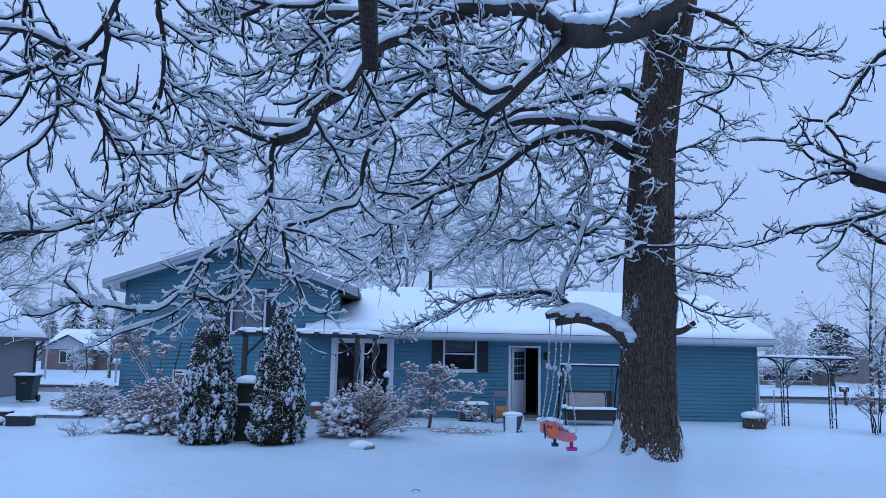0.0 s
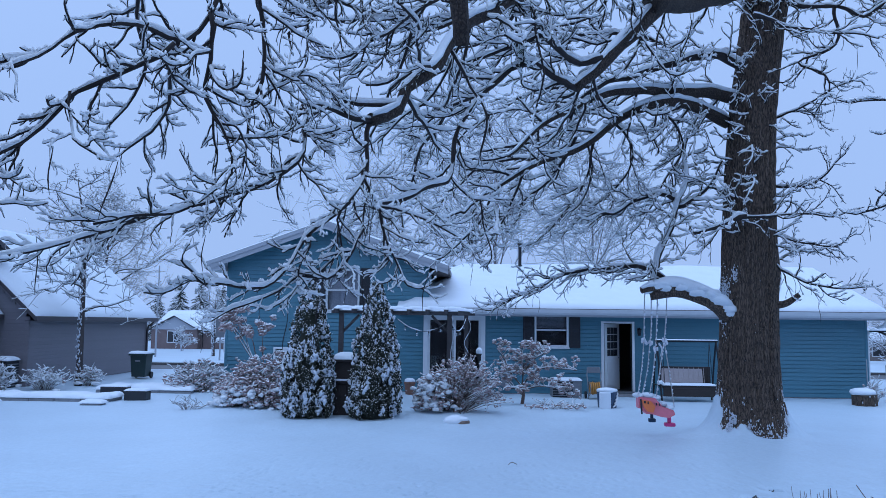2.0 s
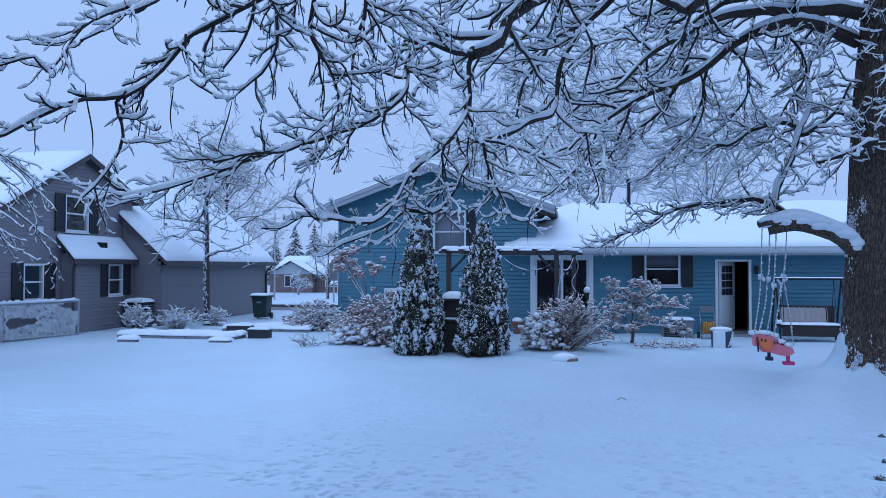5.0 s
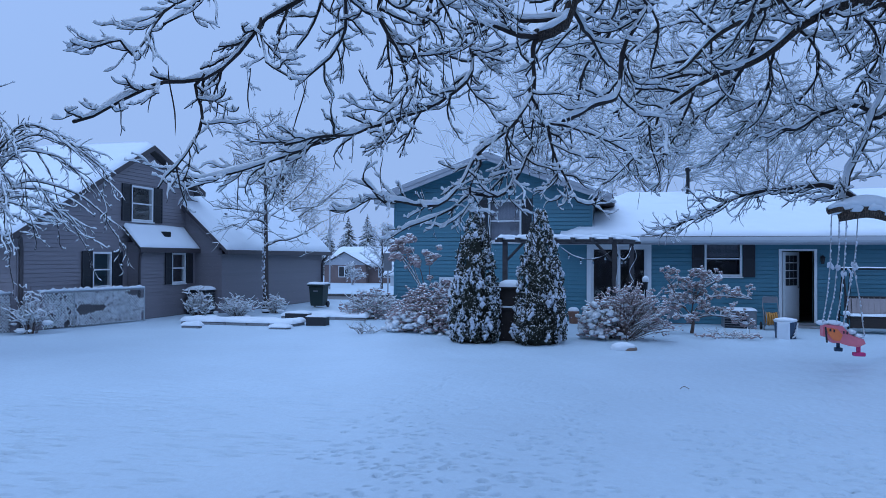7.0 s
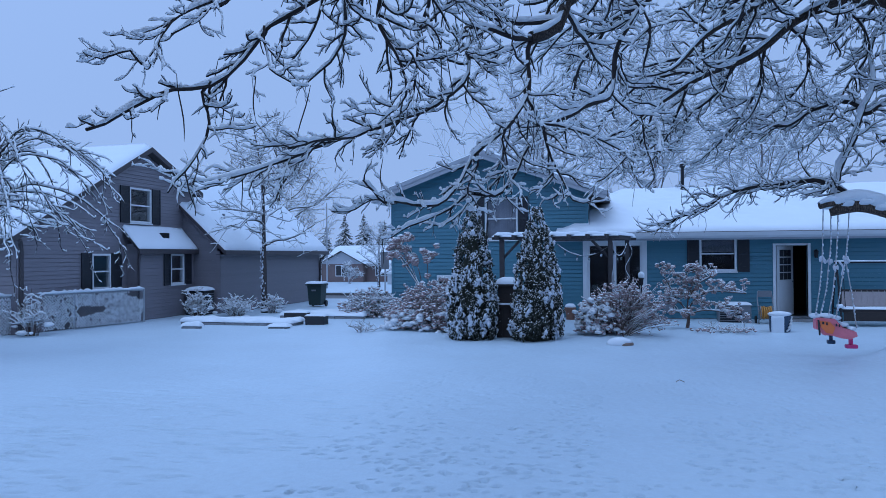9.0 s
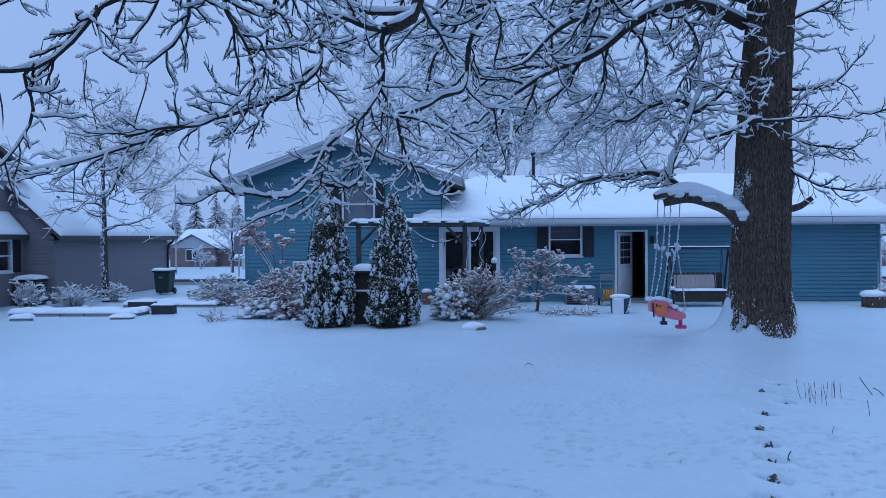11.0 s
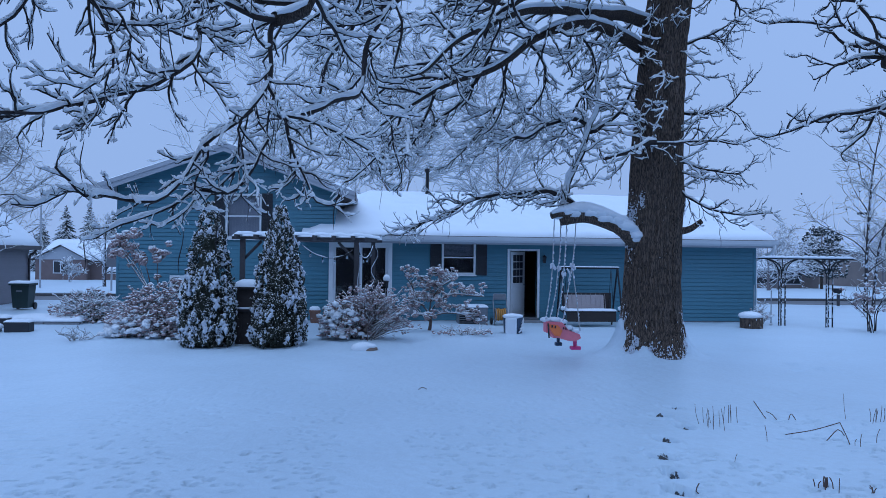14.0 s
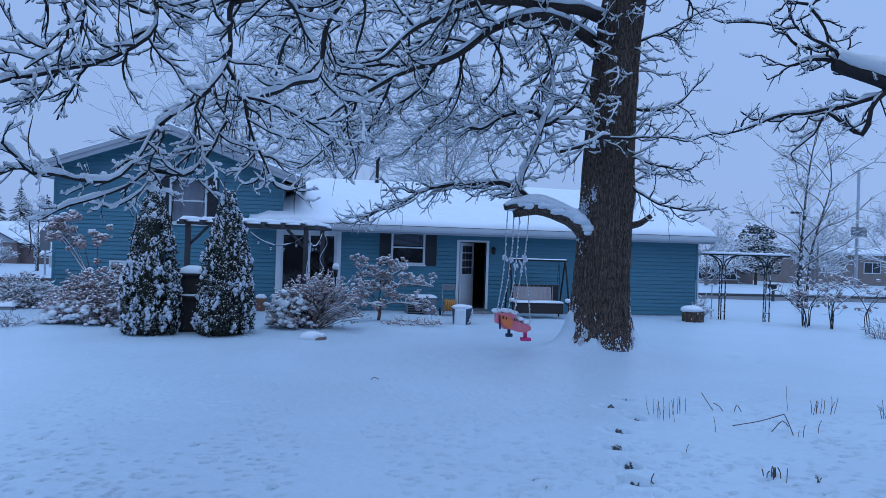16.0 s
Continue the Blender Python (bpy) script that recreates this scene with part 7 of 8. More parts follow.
def toy_swing():
    """A plastic child's swing seat hung by ropes from the heavy limb."""
    ob = thing("toddler_swing", "pink-red plastic swing seat hung by frosted ropes, snow on top", "swing")
    rng = np.random.default_rng(76)
    y = 15.0
    shell = new("seat_shell")
    shell.parent = ob
    shell.matrix_basis = Matrix.Translation((3.36 * 0.13, y * 0.13, 0.66 * 0.13 - 0.01)) @ Matrix.Diagonal((0.87, 0.87, 0.87, 1))
    side = [(3.14, 0.7), (3.5, 0.68), (3.66, 0.5), (3.9, 0.42), (3.93, 0.33), (3.8, 0.26), (3.62, 0.28), (3.45, 0.33), (3.3, 0.36), (3.22, 0.45)]
    for dy, mt, nm in ((-0.16, RED, "side_panel"), (0.13, RED, "side_panel")):
        a = Acc()
        a.prism(side, y + dy, y + dy + 0.03)
        link(nm, a.mesh(nm, False), mt, shell)
    a = Acc()
    a.prism([(3.2, 0.64), (3.4, 0.62), (3.5, 0.5), (3.45, 0.37), (3.33, 0.39), (3.24, 0.5)], y - 0.185, y - 0.163)
    link("side_badge", a.mesh("side_badge", False), ORANGE, shell, "orange moulded side")
    for px, pz, w in ((3.27, 0.6, 0.018), (3.34, 0.585, 0.014), (3.52, 0.56, 0.012), (3.58, 0.55, 0.012)):
        part("marking", block(px - w, px + w, y - 0.192, y - 0.184, pz - 0.03, pz + 0.025, 0.0), SHUTTER, shell, "dark bars")
    part("seat", block(3.3, 3.85, y - 0.13, y + 0.13, 0.33, 0.4, 0.02), RED, shell)
    part("back", block(3.14, 3.24, y - 0.13, y + 0.13, 0.45, 0.7, 0.02), RED, shell)
    part("foot_post", block(3.8, 3.87, y - 0.05, y + 0.05, 0.14, 0.3, 0.015), MAGENTA, shell)
    part("foot_rest", block(3.73, 3.96, y - 0.08, y + 0.08, 0.06, 0.14, 0.025), MAGENTA, shell)
    part("foot_post", block(3.44, 3.5, y + 0.02, y + 0.1, 0.22, 0.36, 0.012), NAVY, shell)
    part("foot_rest", block(3.4, 3.55, y - 0.0, y + 0.13, 0.14, 0.22, 0.02), NAVY, shell)
    st = Acc()
    st.tube([(3.18, y - 0.18, 0.66), (3.2, y - 0.2, 0.34)], 0.018, 6)
    link("strap", st, SHUTTER, shell)
    s = Acc()
    for px, pz, sx, sz in ((3.16, 0.73, 0.12, 0.06), (3.36, 0.73, 0.16, 0.065), (3.54, 0.69, 0.12, 0.06), (3.68, 0.55, 0.12, 0.06), (3.82, 0.47, 0.12, 0.05)):
        s.blob((px, y, pz), (sx, 0.17, sz), rng, True, 0.08)
    link("snow_cap", s, SNOW, shell)
    ropes = [[(3.33, y - 0.05, 2.72), (3.31, y - 0.05, 2.0), (3.3, y - 0.06, 1.75), (3.24, y - 0.1, 1.2), (3.16, y - 0.12, 0.72)],
             [(3.48, y + 0.05, 2.74), (3.47, y + 0.05, 2.0), (3.44, y + 0.06, 1.7), (3.4, y + 0.1, 1.2), (3.3, y + 0.12, 0.72)],
             [(3.58, y - 0.05, 2.74), (3.55, y - 0.05, 2.0), (3.52, y - 0.05, 1.6), (3.46, y - 0.1, 1.15), (3.38, y - 0.14, 0.75)],
             [(3.78, y, 2.76), (3.74, y, 2.1), (3.7, y, 1.75), (3.6, y - 0.05, 1.2), (3.5, y - 0.12, 0.66)],
             [(3.7, y, 1.75), (3.78, y - 0.02, 1.2), (3.86, y - 0.05, 0.5)]]
    for k, ctrl in enumerate(ropes):
        c = curve(ctrl, 0.035)
        a = Acc()
        a.tube(c, 0.008 + 0.005 * rng.random(len(c)), 6)
        r = link("rope", a, ROPE, ob)
        sn = Acc()
        for i in range(2, len(c), 2):
            if rng.random() < 0.75:
                q = rng.uniform(0.009, 0.019)
                sn.blob(c[i] + np.array([0.006, -0.008, 0]), (q, q, q * 1.8), rng, rough=0.35)
        tagged(link("rope_snow", sn, SNOW_CLUMP, r), kind="stuff")
        if k < 4:
            kn = Acc()
            for _ in range(4):
                kn.blob(np.array(ctrl[2]) + rng.normal(0, 0.025, 3), (0.026, 0.026, 0.045), rng, True, 0.2)
            link("knot", kn, SNOW_CLUMP, r)
    tail = Acc()
    c = curve([(3.6, y, 1.7), (3.66, y, 1.6), (3.64, y, 1.45)], 0.03)
    tail.tube(c, 0.018, 6)
    link("rope_tail", tail, SNOW_CLUMP, ob)


toy_swing()


def arbor():
    ob = thing("garden_arbor", "black wrought-iron garden arbor with snow along its top", "arbor")
    rng = np.random.default_rng(77)
    ends = ((12.4, 22.75), (13.62, 22.25))
    for k, (x, y) in enumerate(ends):
        b = gz(x, y)
        for dx, dy in ((-0.1, 0), (0.0, 0.05), (0.1, 0)):
            a = Acc()
            a.tube([(x + dx, y + dy, b - 0.1), (x + dx, y + dy, 1.62)], 0.02, 6)
            link("upright", a, BLACKMETAL, ob)
            s = Acc()
            for _ in range(14):
                s.blob((x + dx, y + dy - 0.014, rng.uniform(b, 1.6)), (0.012, 0.01, rng.uniform(0.02, 0.06)), rng, rough=0.4)
            tagged(link("fleck_snow", s, SNOW_CLUMP, ob), kind="stuff")
        for z in (0.15, 0.6, 1.05, 1.5):
            a = Acc()
            a.tube([(x - 0.1, y, z), (x, y + 0.05, z), (x + 0.1, y, z)], 0.009, 5)
            link("rung", a, BLACKMETAL, ob)
        for d in (-1, 1):
            for o in (0.0, 0.07):
                a = Acc()
                a.tube(curve([(x + d * (0.1 - o), y, 1.5 + o), (x + d * (0.16 - o), y, 1.68 + o), (x + d * 0.3, y, 1.84 + o * 0.6), (x + d * 0.5, y, 1.93)], 0.05), 0.02, 6)
                link("bracket", a, BLACKMETAL, ob)
        a = Acc()
        a.tube([(x, y, 1.5), (x, y, 1.95)], 0.014, 6)
        link("upright", a, BLACKMETAL, ob)
    dx, dy = ends[1][0] - ends[0][0], ends[1][1] - ends[0][1]
    for off in (-0.2, 0.2):
        a = Acc()
        p0, p1 = (ends[0][0] - 0.55, ends[0][1] + 0.22 + off, 1.95), (ends[1][0] + 0.5, ends[1][1] - 0.2 + off, 1.95)
        a.tube([p0, p1], 0.026, 6)
        link("top_rail", a, BLACKMETAL, ob)
        s = Acc()
        n = 30
        pts = np.array([np.array(p0) + (np.array(p1) - np.array(p0)) * i / n for i in range(n + 1)])
        s.snow_tube(pts, 0.024, 0.06, rng, 8)
        link("rail_snow", s, SNOW, ob)


arbor()


def post_lantern():
    ob = thing("path_lantern", "dark post lantern with a pointed snow cap", "lamp")
    x, y = 0.2, 20.3
    part("pole", cyl(x, y, -0.2, 1.08, 0.02, 0.02, 8), BLACKMETAL, ob)
    part("lantern_body", cyl(x, y, 1.05, 1.22, 0.055, 0.065, 6), BLACKMETAL, ob)
    part("lantern_roof", cyl(x, y, 1.22, 1.27, 0.09, 0.05, 6), BLACKMETAL, ob)
    a = Acc()
    a.blob((x, y, 1.31), (0.085, 0.085, 0.1), np.random.default_rng(1), True, 0.05)
    link("snow_cap", a, SNOW, ob)


post_lantern()


def clay_pot(at, size):
    ob = thing("flower_pot", "brown terracotta pot with snow in it, by the wall", "pot")
    x, y = at
    part("pot", cyl(x, y, -0.15, size - 0.1, size * 0.35, size * 0.5, 18, 0.01), TERRACOTTA, ob)
    part("rim", cyl(x, y, size - 0.14, size - 0.07, size * 0.54, size * 0.54, 18, 0.01), TERRACOTTA, ob)
    a = Acc()
    a.blob((x, y, size - 0.05), (size * 0.5, size * 0.5, 0.1), np.random.default_rng(2), True, 0.08)
    link("snow_cap", a, SNOW, ob)


clay_pot((-1.85, 23.2), 0.33)


def flagstone(x0, x1, y0, y1, z, label):
    ob = thing("flagstone_bed", label, "stone edging")
    rng = np.random.default_rng(int(abs(x0) * 100))
    x = x0
    while x < x1 - 0.1:
        w = min(rng.uniform(0.6, 1.3), x1 - x)
        part("stone", block(x, x + w - 0.02, y0, y1, -0.25, z - rng.uniform(0, 0.02), 0.02), LIMESTONE, ob)
        x += w
    link("snow_cap", snow_slab(x0 - 0.04, x1 + 0.04, y0 - 0.02, y1 + 0.04, z, 0.1, rng, 0.05, 0.9), SNOW, ob)


flagstone(-13.1, -9.5, 19.9, 20.75, -0.05, "low flagstone bed edge under thick snow")
flagstone(-11.1, -8.25, 22.4, 23.9, -0.04, "raised flagstone slab under snow")
flagstone(-9.75, -9.2, 18.9, 19.2, -0.06, "loose flagstone lying in the snow")
flagstone(-12.3, -11.75, 18.7, 18.9, -0.06, "loose flagstone lying in the snow")
for x, y, w in ((-9.05, 20.6, 0.6), (-10.2, 21.75, 0.75)):
    ob = thing("plastic_tub", "black plastic tub rimmed with snow", "tub")
    part("tub", block(x - w / 2, x + w / 2, y - 0.15, y + 0.2, -0.2, 0.12, 0.03), SHUTTER, ob)
    link("snow_cap", snow_slab(x - w / 2 - 0.02, x + w / 2 + 0.02, y - 0.14, y + 0.22, 0.11, 0.05, rng, 0.05), SNOW, ob)


def wheelie_bin():
    ob = thing("wheeled_bin", "dark green wheeled rubbish bin with a snowy lid", "bin")
    x, y = -12.1, 27.75
    bm = block(x - 0.3, x + 0.3, y - 0.3, y + 0.3, -0.05, 0.72, 0.03)
    for v in bm.verts:
        k = 0.82 + 0.18 * (v.co.z + 0.05) / 0.77
        v.co.x, v.co.y = x + (v.co.x - x) * k, y + (v.co.y - y) * k
    part("body", bm, BINGREEN, ob)
    part("lid", block(x - 0.34, x + 0.34, y - 0.36, y + 0.34, 0.72, 0.79, 0.02), BINGREEN, ob)
    part("handle", block(x - 0.25, x + 0.25, y + 0.34, y + 0.4, 0.67, 0.71, 0.01), BINGREEN, ob)
    for s in (-0.28, 0.28):
        w = part("wheel", cyl(0, 0, -0.03, 0.03, 0.12, 0.12, 18, 0.01), BLACKMETAL, ob)
        w.matrix_basis = pose(x + s, y + 0.25, 0.0, 0, 90, 0)
    part("label_plate", block(x - 0.1, x + 0.08, y - 0.318, y - 0.298, 0.5, 0.56, 0.0), GREYMETAL, ob, "small pale plate")
    link("snow_cap", snow_slab(x - 0.35, x + 0.35, y - 0.37, y + 0.34, 0.79, 0.07, rng, 0.04), SNOW, ob)


wheelie_bin()


def neighbour_unit():
    ob = thing("air_conditioner", "dark louvred air-conditioning unit with a slab of snow on top", "appliance")
    x0, x1, y0, y1 = -14.85, -14.15, 22.9, 23.55
    part("casing", block(x0, x1, y0, y1, -0.15, 0.72, 0.02), BLACKMETAL, ob)
    for k in range(9):
        part("louvre", block(x1 - 0.005, x1 + 0.018, y0 + 0.03, y1 - 0.03, -0.05 + k * 0.08, -0.02 + k * 0.08, 0.0), GREYMETAL, ob)
        part("louvre", block(x0 + 0.03, x1 - 0.03, y0 - 0.018, y0 + 0.005, -0.05 + k * 0.08, -0.02 + k * 0.08, 0.0), GREYMETAL, ob)
    link("snow_cap", snow_slab(x0 - 0.03, x1 + 0.03, y0 - 0.03, y1 + 0.03, 0.72, 0.12, rng, 0.04), SNOW, ob)


neighbour_unit()


def wire_fence():
    ob = thing("chain_link_fence", "chain-link fence caked with snow", "fence")
    rng = np.random.default_rng(81)
    p0, p1 = np.array([-14.64, 20.31]), np.array([-16.40, 12.92])
    way = (p1 - p0) / np.linalg.norm(p1 - p0)
    ln = np.linalg.norm(p1 - p0)
    h0, h1 = -0.1, 0.87
    for d in (0, 2.4, 4.8, ln):
        x, y = p0 + way * d
        part("post", cyl(x, y, -0.3, h1 + 0.06, 0.03, 0.03, 10), GALV, ob)
    a = Acc()
    a.tube([(*p0, h1), (*p1, h1)], 0.022, 8)
    link("top_rail", a, GALV, ob)
    n = 90
    s = Acc()
    s.snow_tube(np.array([(*(p0 + way * ln * i / n), h1 + 0.01) for i in range(n + 1)]), 0.03, 0.075, rng, 8)
    link("rail_snow", s, SNOW, ob)
    wires, cake = Acc(), Acc()
    step = 0.085
    hgt = h1 - h0
    for i in range(int(-hgt / step) - 1, int(ln / step) + 1):
        for sgn in (1, -1):
            a0 = i * step if sgn > 0 else i * step + hgt
            s0, s1 = a0, a0 + sgn * hgt
            zz0, zz1 = h0, h1
            u0, u1 = sorted(((0 - s0) / (s1 - s0), (ln - s0) / (s1 - s0)))
            u0, u1 = max(0.0, u0), min(1.0, u1)
            if u1 - u0 < 0.03:
                continue
            zz0, zz1 = h0 + hgt * u0, h0 + hgt * u1
            s0, s1 = s0 + (s1 - s0) * u0, s0 + (s1 - s0) * u1
            line = np.linspace((*(p0 + way * s0), zz0), (*(p0 + way * s1), zz1), 13)
            wires.tube(line, 0.0045, 3, 1.0, False)
    # snow lodged in the diamonds, with a few bare patches
    for j in range(int(2 * hgt / step)):
        for i in range(int(ln / step)):
            c, z = (i + 0.5 * (j % 2)) * step, h0 + 0.5 * step * (j + 1) - 0.008
            if z > h1 - 0.03 or lumps(np.array(c * 1.9), np.array(z * 2.6 + 9)) < 0.17 or rng.random() < 0.03:
                continue
            q = step * rng.uniform(0.42, 0.56)
            cake.fleck((*(p0 + way * c), z), (q * 0.7, q, q * 0.95), rng, 0.35)
    tagged(link("mesh_wire", wires, GREYMETAL, ob), kind="stuff")
    tagged(link("caked_snow", cake, SNOW_BRIGHT, ob), "snow caught in the wire mesh", kind="stuff")


wire_fence()


def dead_stalks(spots, name, label, seed):
    """Cut or broken stalks that stand in the snow."""
    rng = np.random.default_rng(seed)
    ob = thing(name, label, "stalks")
    for (x, y), h, lean, r in spots:
        h, r = h * 0.66, r * 0.48
        b = gz(x, y)
        a = Acc()
        a.tube(curve([(x, y, b - 0.05), (x + lean * 0.5 + rng.normal(0, 0.006), y, b + h * 0.5), (x + lean, y + rng.normal(0, 0.02), b + h)], 0.04), r, 5)
        link("stalk", a, STEM, ob)


rs = np.random.default_rng(91)
dead_stalks([((3.8 + rs.uniform(0, 0.28), 9.3 + rs.uniform(-0.1, 0.35)), rs.uniform(0.2, 0.42), rs.normal(-0.05, 0.05), 0.006) for _ in range(9)]
            + [((4.15 + rs.uniform(0, 0.25), 9.65), rs.uniform(0.25, 0.36), rs.normal(0, 0.02), 0.007) for _ in range(5)], "dead_stalk_clump", "clump of thin dead stalks standing in the snow", 92)
dead_stalks([((6.05 + k * 0.045, 9.55 + rs.uniform(-0.06, 0.1)), rs.uniform(0.22, 0.34), rs.normal(0.03, 0.02), 0.008) for k in range(9)] + [((5.88, 9.75), 0.5, -0.05, 0.006)], "dead_stalk_clump", "row of cut stalks standing in the snow", 93)
dead_stalks([((3.9 + rs.uniform(-0.07, 0.1), 7.13 + rs.uniform(-0.05, 0.05)), rs.uniform(0.1, 0.16), rs.normal(0, 0.02), 0.011) for _ in range(9)], "dead_stalk_clump", "tuft of short dark cut stems", 94)
dead_stalks([((4.25 + rs.uniform(-0.04, 0.04), 6.93), rs.uniform(0.06, 0.09), rs.normal(0, 0.02), 0.009) for _ in range(4)], "dead_stalk_clump", "small tuft of dark stems", 95)
dead_stalks([((7.0 + rs.uniform(-0.12, 0.12), 9.3), rs.uniform(0.2, 0.35), rs.normal(-0.06, 0.04), 0.007) for _ in range(6)], "dead_stalk_clump", "leaning dead stalks in the snow", 96)
dead_stalks([((4.27, 8.73), 0.27, -0.02, 0.007), ((5.2, 8.47), 0.22, 0.0, 0.008), ((5.16, 8.5), 0.12, 0.0, 0.006), ((5.49, 8.62), 0.24, 0.02, 0.008), ((3.48, 7.93), 0.14, 0.02, 0.006), ((3.96, 6.96), 0.2, 0.0, 0.008)],
            "dead_stalk", "single dead stalks scattered in the snow", 97)
ob = thing("broken_stem", "long broken stem bent over on the snow", "stalks")
for k, ctrl in enumerate(([(4.55, 8.85, -0.06), (4.85, 8.8, 0.0), (5.12, 8.72, 0.1)], [(5.12, 8.72, 0.1), (5.15, 8.66, -0.02), (5.17, 8.6, -0.14)], [(4.95, 8.7, -0.1), (5.07, 8.68, 0.03), (5.13, 8.65, -0.03)],
                          [(4.72, 9.9, 0.12), (4.8, 9.85, -0.02), (4.86, 9.8, -0.12)], [(4.84, 9.8, 0.0), (4.92, 9.8, -0.04), (4.98, 9.75, -0.13)], [(5.1, 9.75, -0.12), (5.14, 9.75, -0.02), (5.22, 9.75, -0.12)],
                          [(2.72, 7.05, -0.04), (2.68, 7.02, -0.1), (2.74, 6.98, -0.14)], [(0.55, 12.0, -0.1), (0.6, 12.0, -0.06), (0.68, 12.05, -0.1)])):
    a = Acc()
    a.tube(curve(ctrl, 0.03), 0.0055, 5)
    link("stem", a, STEM, ob)



# ---- trees and houses farther off ----
def far_tree(name, label, at, height, spread, seed, trunk_r=0.2, first=0.25, limbs=9, subs=9, twigs=9, rise=0.9, snow_thick=0.05, wood_mat=None, droop=0.0, leaves=0, tr_lean=0.0, twig_r=1.0):
    """A bare tree: tapered trunk, limbs, branches and fine twigs, each with its snow."""
    rng = np.random.default_rng(seed)
    ob = thing(name, label, "tree")
    x, y, z0 = at
    wood, snow = Acc(), Acc()
    tp = curve([(x, y, z0 - 0.3), (x + tr_lean * 0.3, y, z0 + height * 0.35), (x + tr_lean + rng.normal(0, 0.1), y, z0 + height * 0.7), (x + tr_lean + rng.normal(0, 0.2), y, z0 + height * 0.97)], height / 22)
    tr = Acc()
    tr.tube(tp, np.linspace(trunk_r, trunk_r * 0.12, len(tp)) + trunk_r * 0.5 * np.exp(-np.arange(len(tp)) / 1.2), 10)
    trunk = link("trunk", tr, wood_mat or BIRCHISH, ob)
    if height < 9 and trunk_r < 0.12:
        # snow stuck to the windward side of the stem
        st = Acc()
        for _ in range(150):
            q = tp[rng.integers(1, max(3, int(len(tp) * 0.75)))] + np.array([0, 0, rng.uniform(-0.15, 0.15)])
            s = rng.uniform(0.012, 0.03)
            st.fleck(q + np.array([rng.normal(-0.02, 0.04), -trunk_r * 0.9, 0]), (s, s, s * 2.2), rng)
        tagged(link("stem_snow", st, SNOW_CLUMP, trunk), kind="stuff")
    dots = []
    for k in range(limbs):
        f = first + (0.97 - first) * (k + rng.random()) / limbs
        i = min(len(tp) - 1, int(f * len(tp)))
        a = k * 2.4 + rng.normal(0, 0.4)
        ln = spread * (1.15 - 0.75 * f) * rng.uniform(0.8, 1.15)
        d = np.array([math.cos(a), math.sin(a), rise * rng.uniform(0.6, 1.3)])
        lp = wander(tp[i], d, ln, rng, 9, 0.16, 0.25 - droop)
        r = trunk_r * (0.42 - 0.25 * f)
        wood.tube(lp, np.linspace(r, r * 0.25, 9), 6)
        snow.snow_tube(lp, r * 0.6, snow_thick * 1.4, rng, 6)
        for _ in range(subs):
            q = lp[rng.integers(2, 9)]
            sp = wander(q, d * 0.6 + rng.normal(0, 0.7, 3) + (0, 0, 0.2 - droop), ln * rng.uniform(0.25, 0.5), rng, 6, 0.2, 0.2 - 1.6 * droop)
            rr = max(0.012 * twig_r, r * 0.2)
            wood.tube(sp, np.linspace(rr, rr * 0.45, 6), 3, 1.0, False)
            snow.snow_tube(sp, rr * 0.7, snow_thick, rng, 3)
            for _k in range(twigs):
                t = wander(sp[rng.integers(1, 6)], (sp[-1] - sp[0]) / ln + rng.normal(0, 0.45, 3) + (0, 0, 0.1 - droop), ln * rng.uniform(0.1, 0.24), rng, 4, 0.18, 0.2 - 2 * droop)
                wood.tube(t, rr * 0.42, 3, 1.0, False)
                snow.snow_tube(t, rr * 0.4, snow_thick * 0.75, rng, 3)
                if leaves and rng.random() < leaves:
                    dots.append(t[-1])
    tagged(link("crown", wood, wood_mat or BIRCHISH, ob), "fine bare branches", kind="stuff")
    tagged(link("branch_snow", snow, SNOW_BRIGHT, ob), "snow along the branches", kind="stuff")
    if dots:
        a = Acc()
        for p in dots:
            a.blob(p, rng.uniform(0.015, 0.036, 3), rng, rough=0.5)
        tagged(link("withered_foliage", a, TWIG, ob), "clusters of withered dark leaves", kind="stuff")
    return ob


far_tree("young_tree", "slender young tree with drooping seed tassels and snow", (-12.62, 24.3, -0.2), 7.0, 2.3, 101, 0.11, 0.36, 15, 8, 6, 0.35, 0.035, BIRCHISH, 0.06)
far_tree("young_tree", "young twin-stemmed tree with a few withered leaves", (19.1, 28.5, -0.3), 8.0, 3.4, 102, 0.085, 0.24, 12, 7, 5, 1.4, 0.022, BIRCHISH, 0.0, 0.09, 0.2, 0.8)
far_tree("young_tree", "young leaning tree beside its twin", (19.45, 28.6, -0.3), 7.6, 3.2, 103, 0.07, 0.26, 10, 7, 5, 1.3, 0.022, BIRCHISH, 0.0, 0.09, 0.9, 0.8)


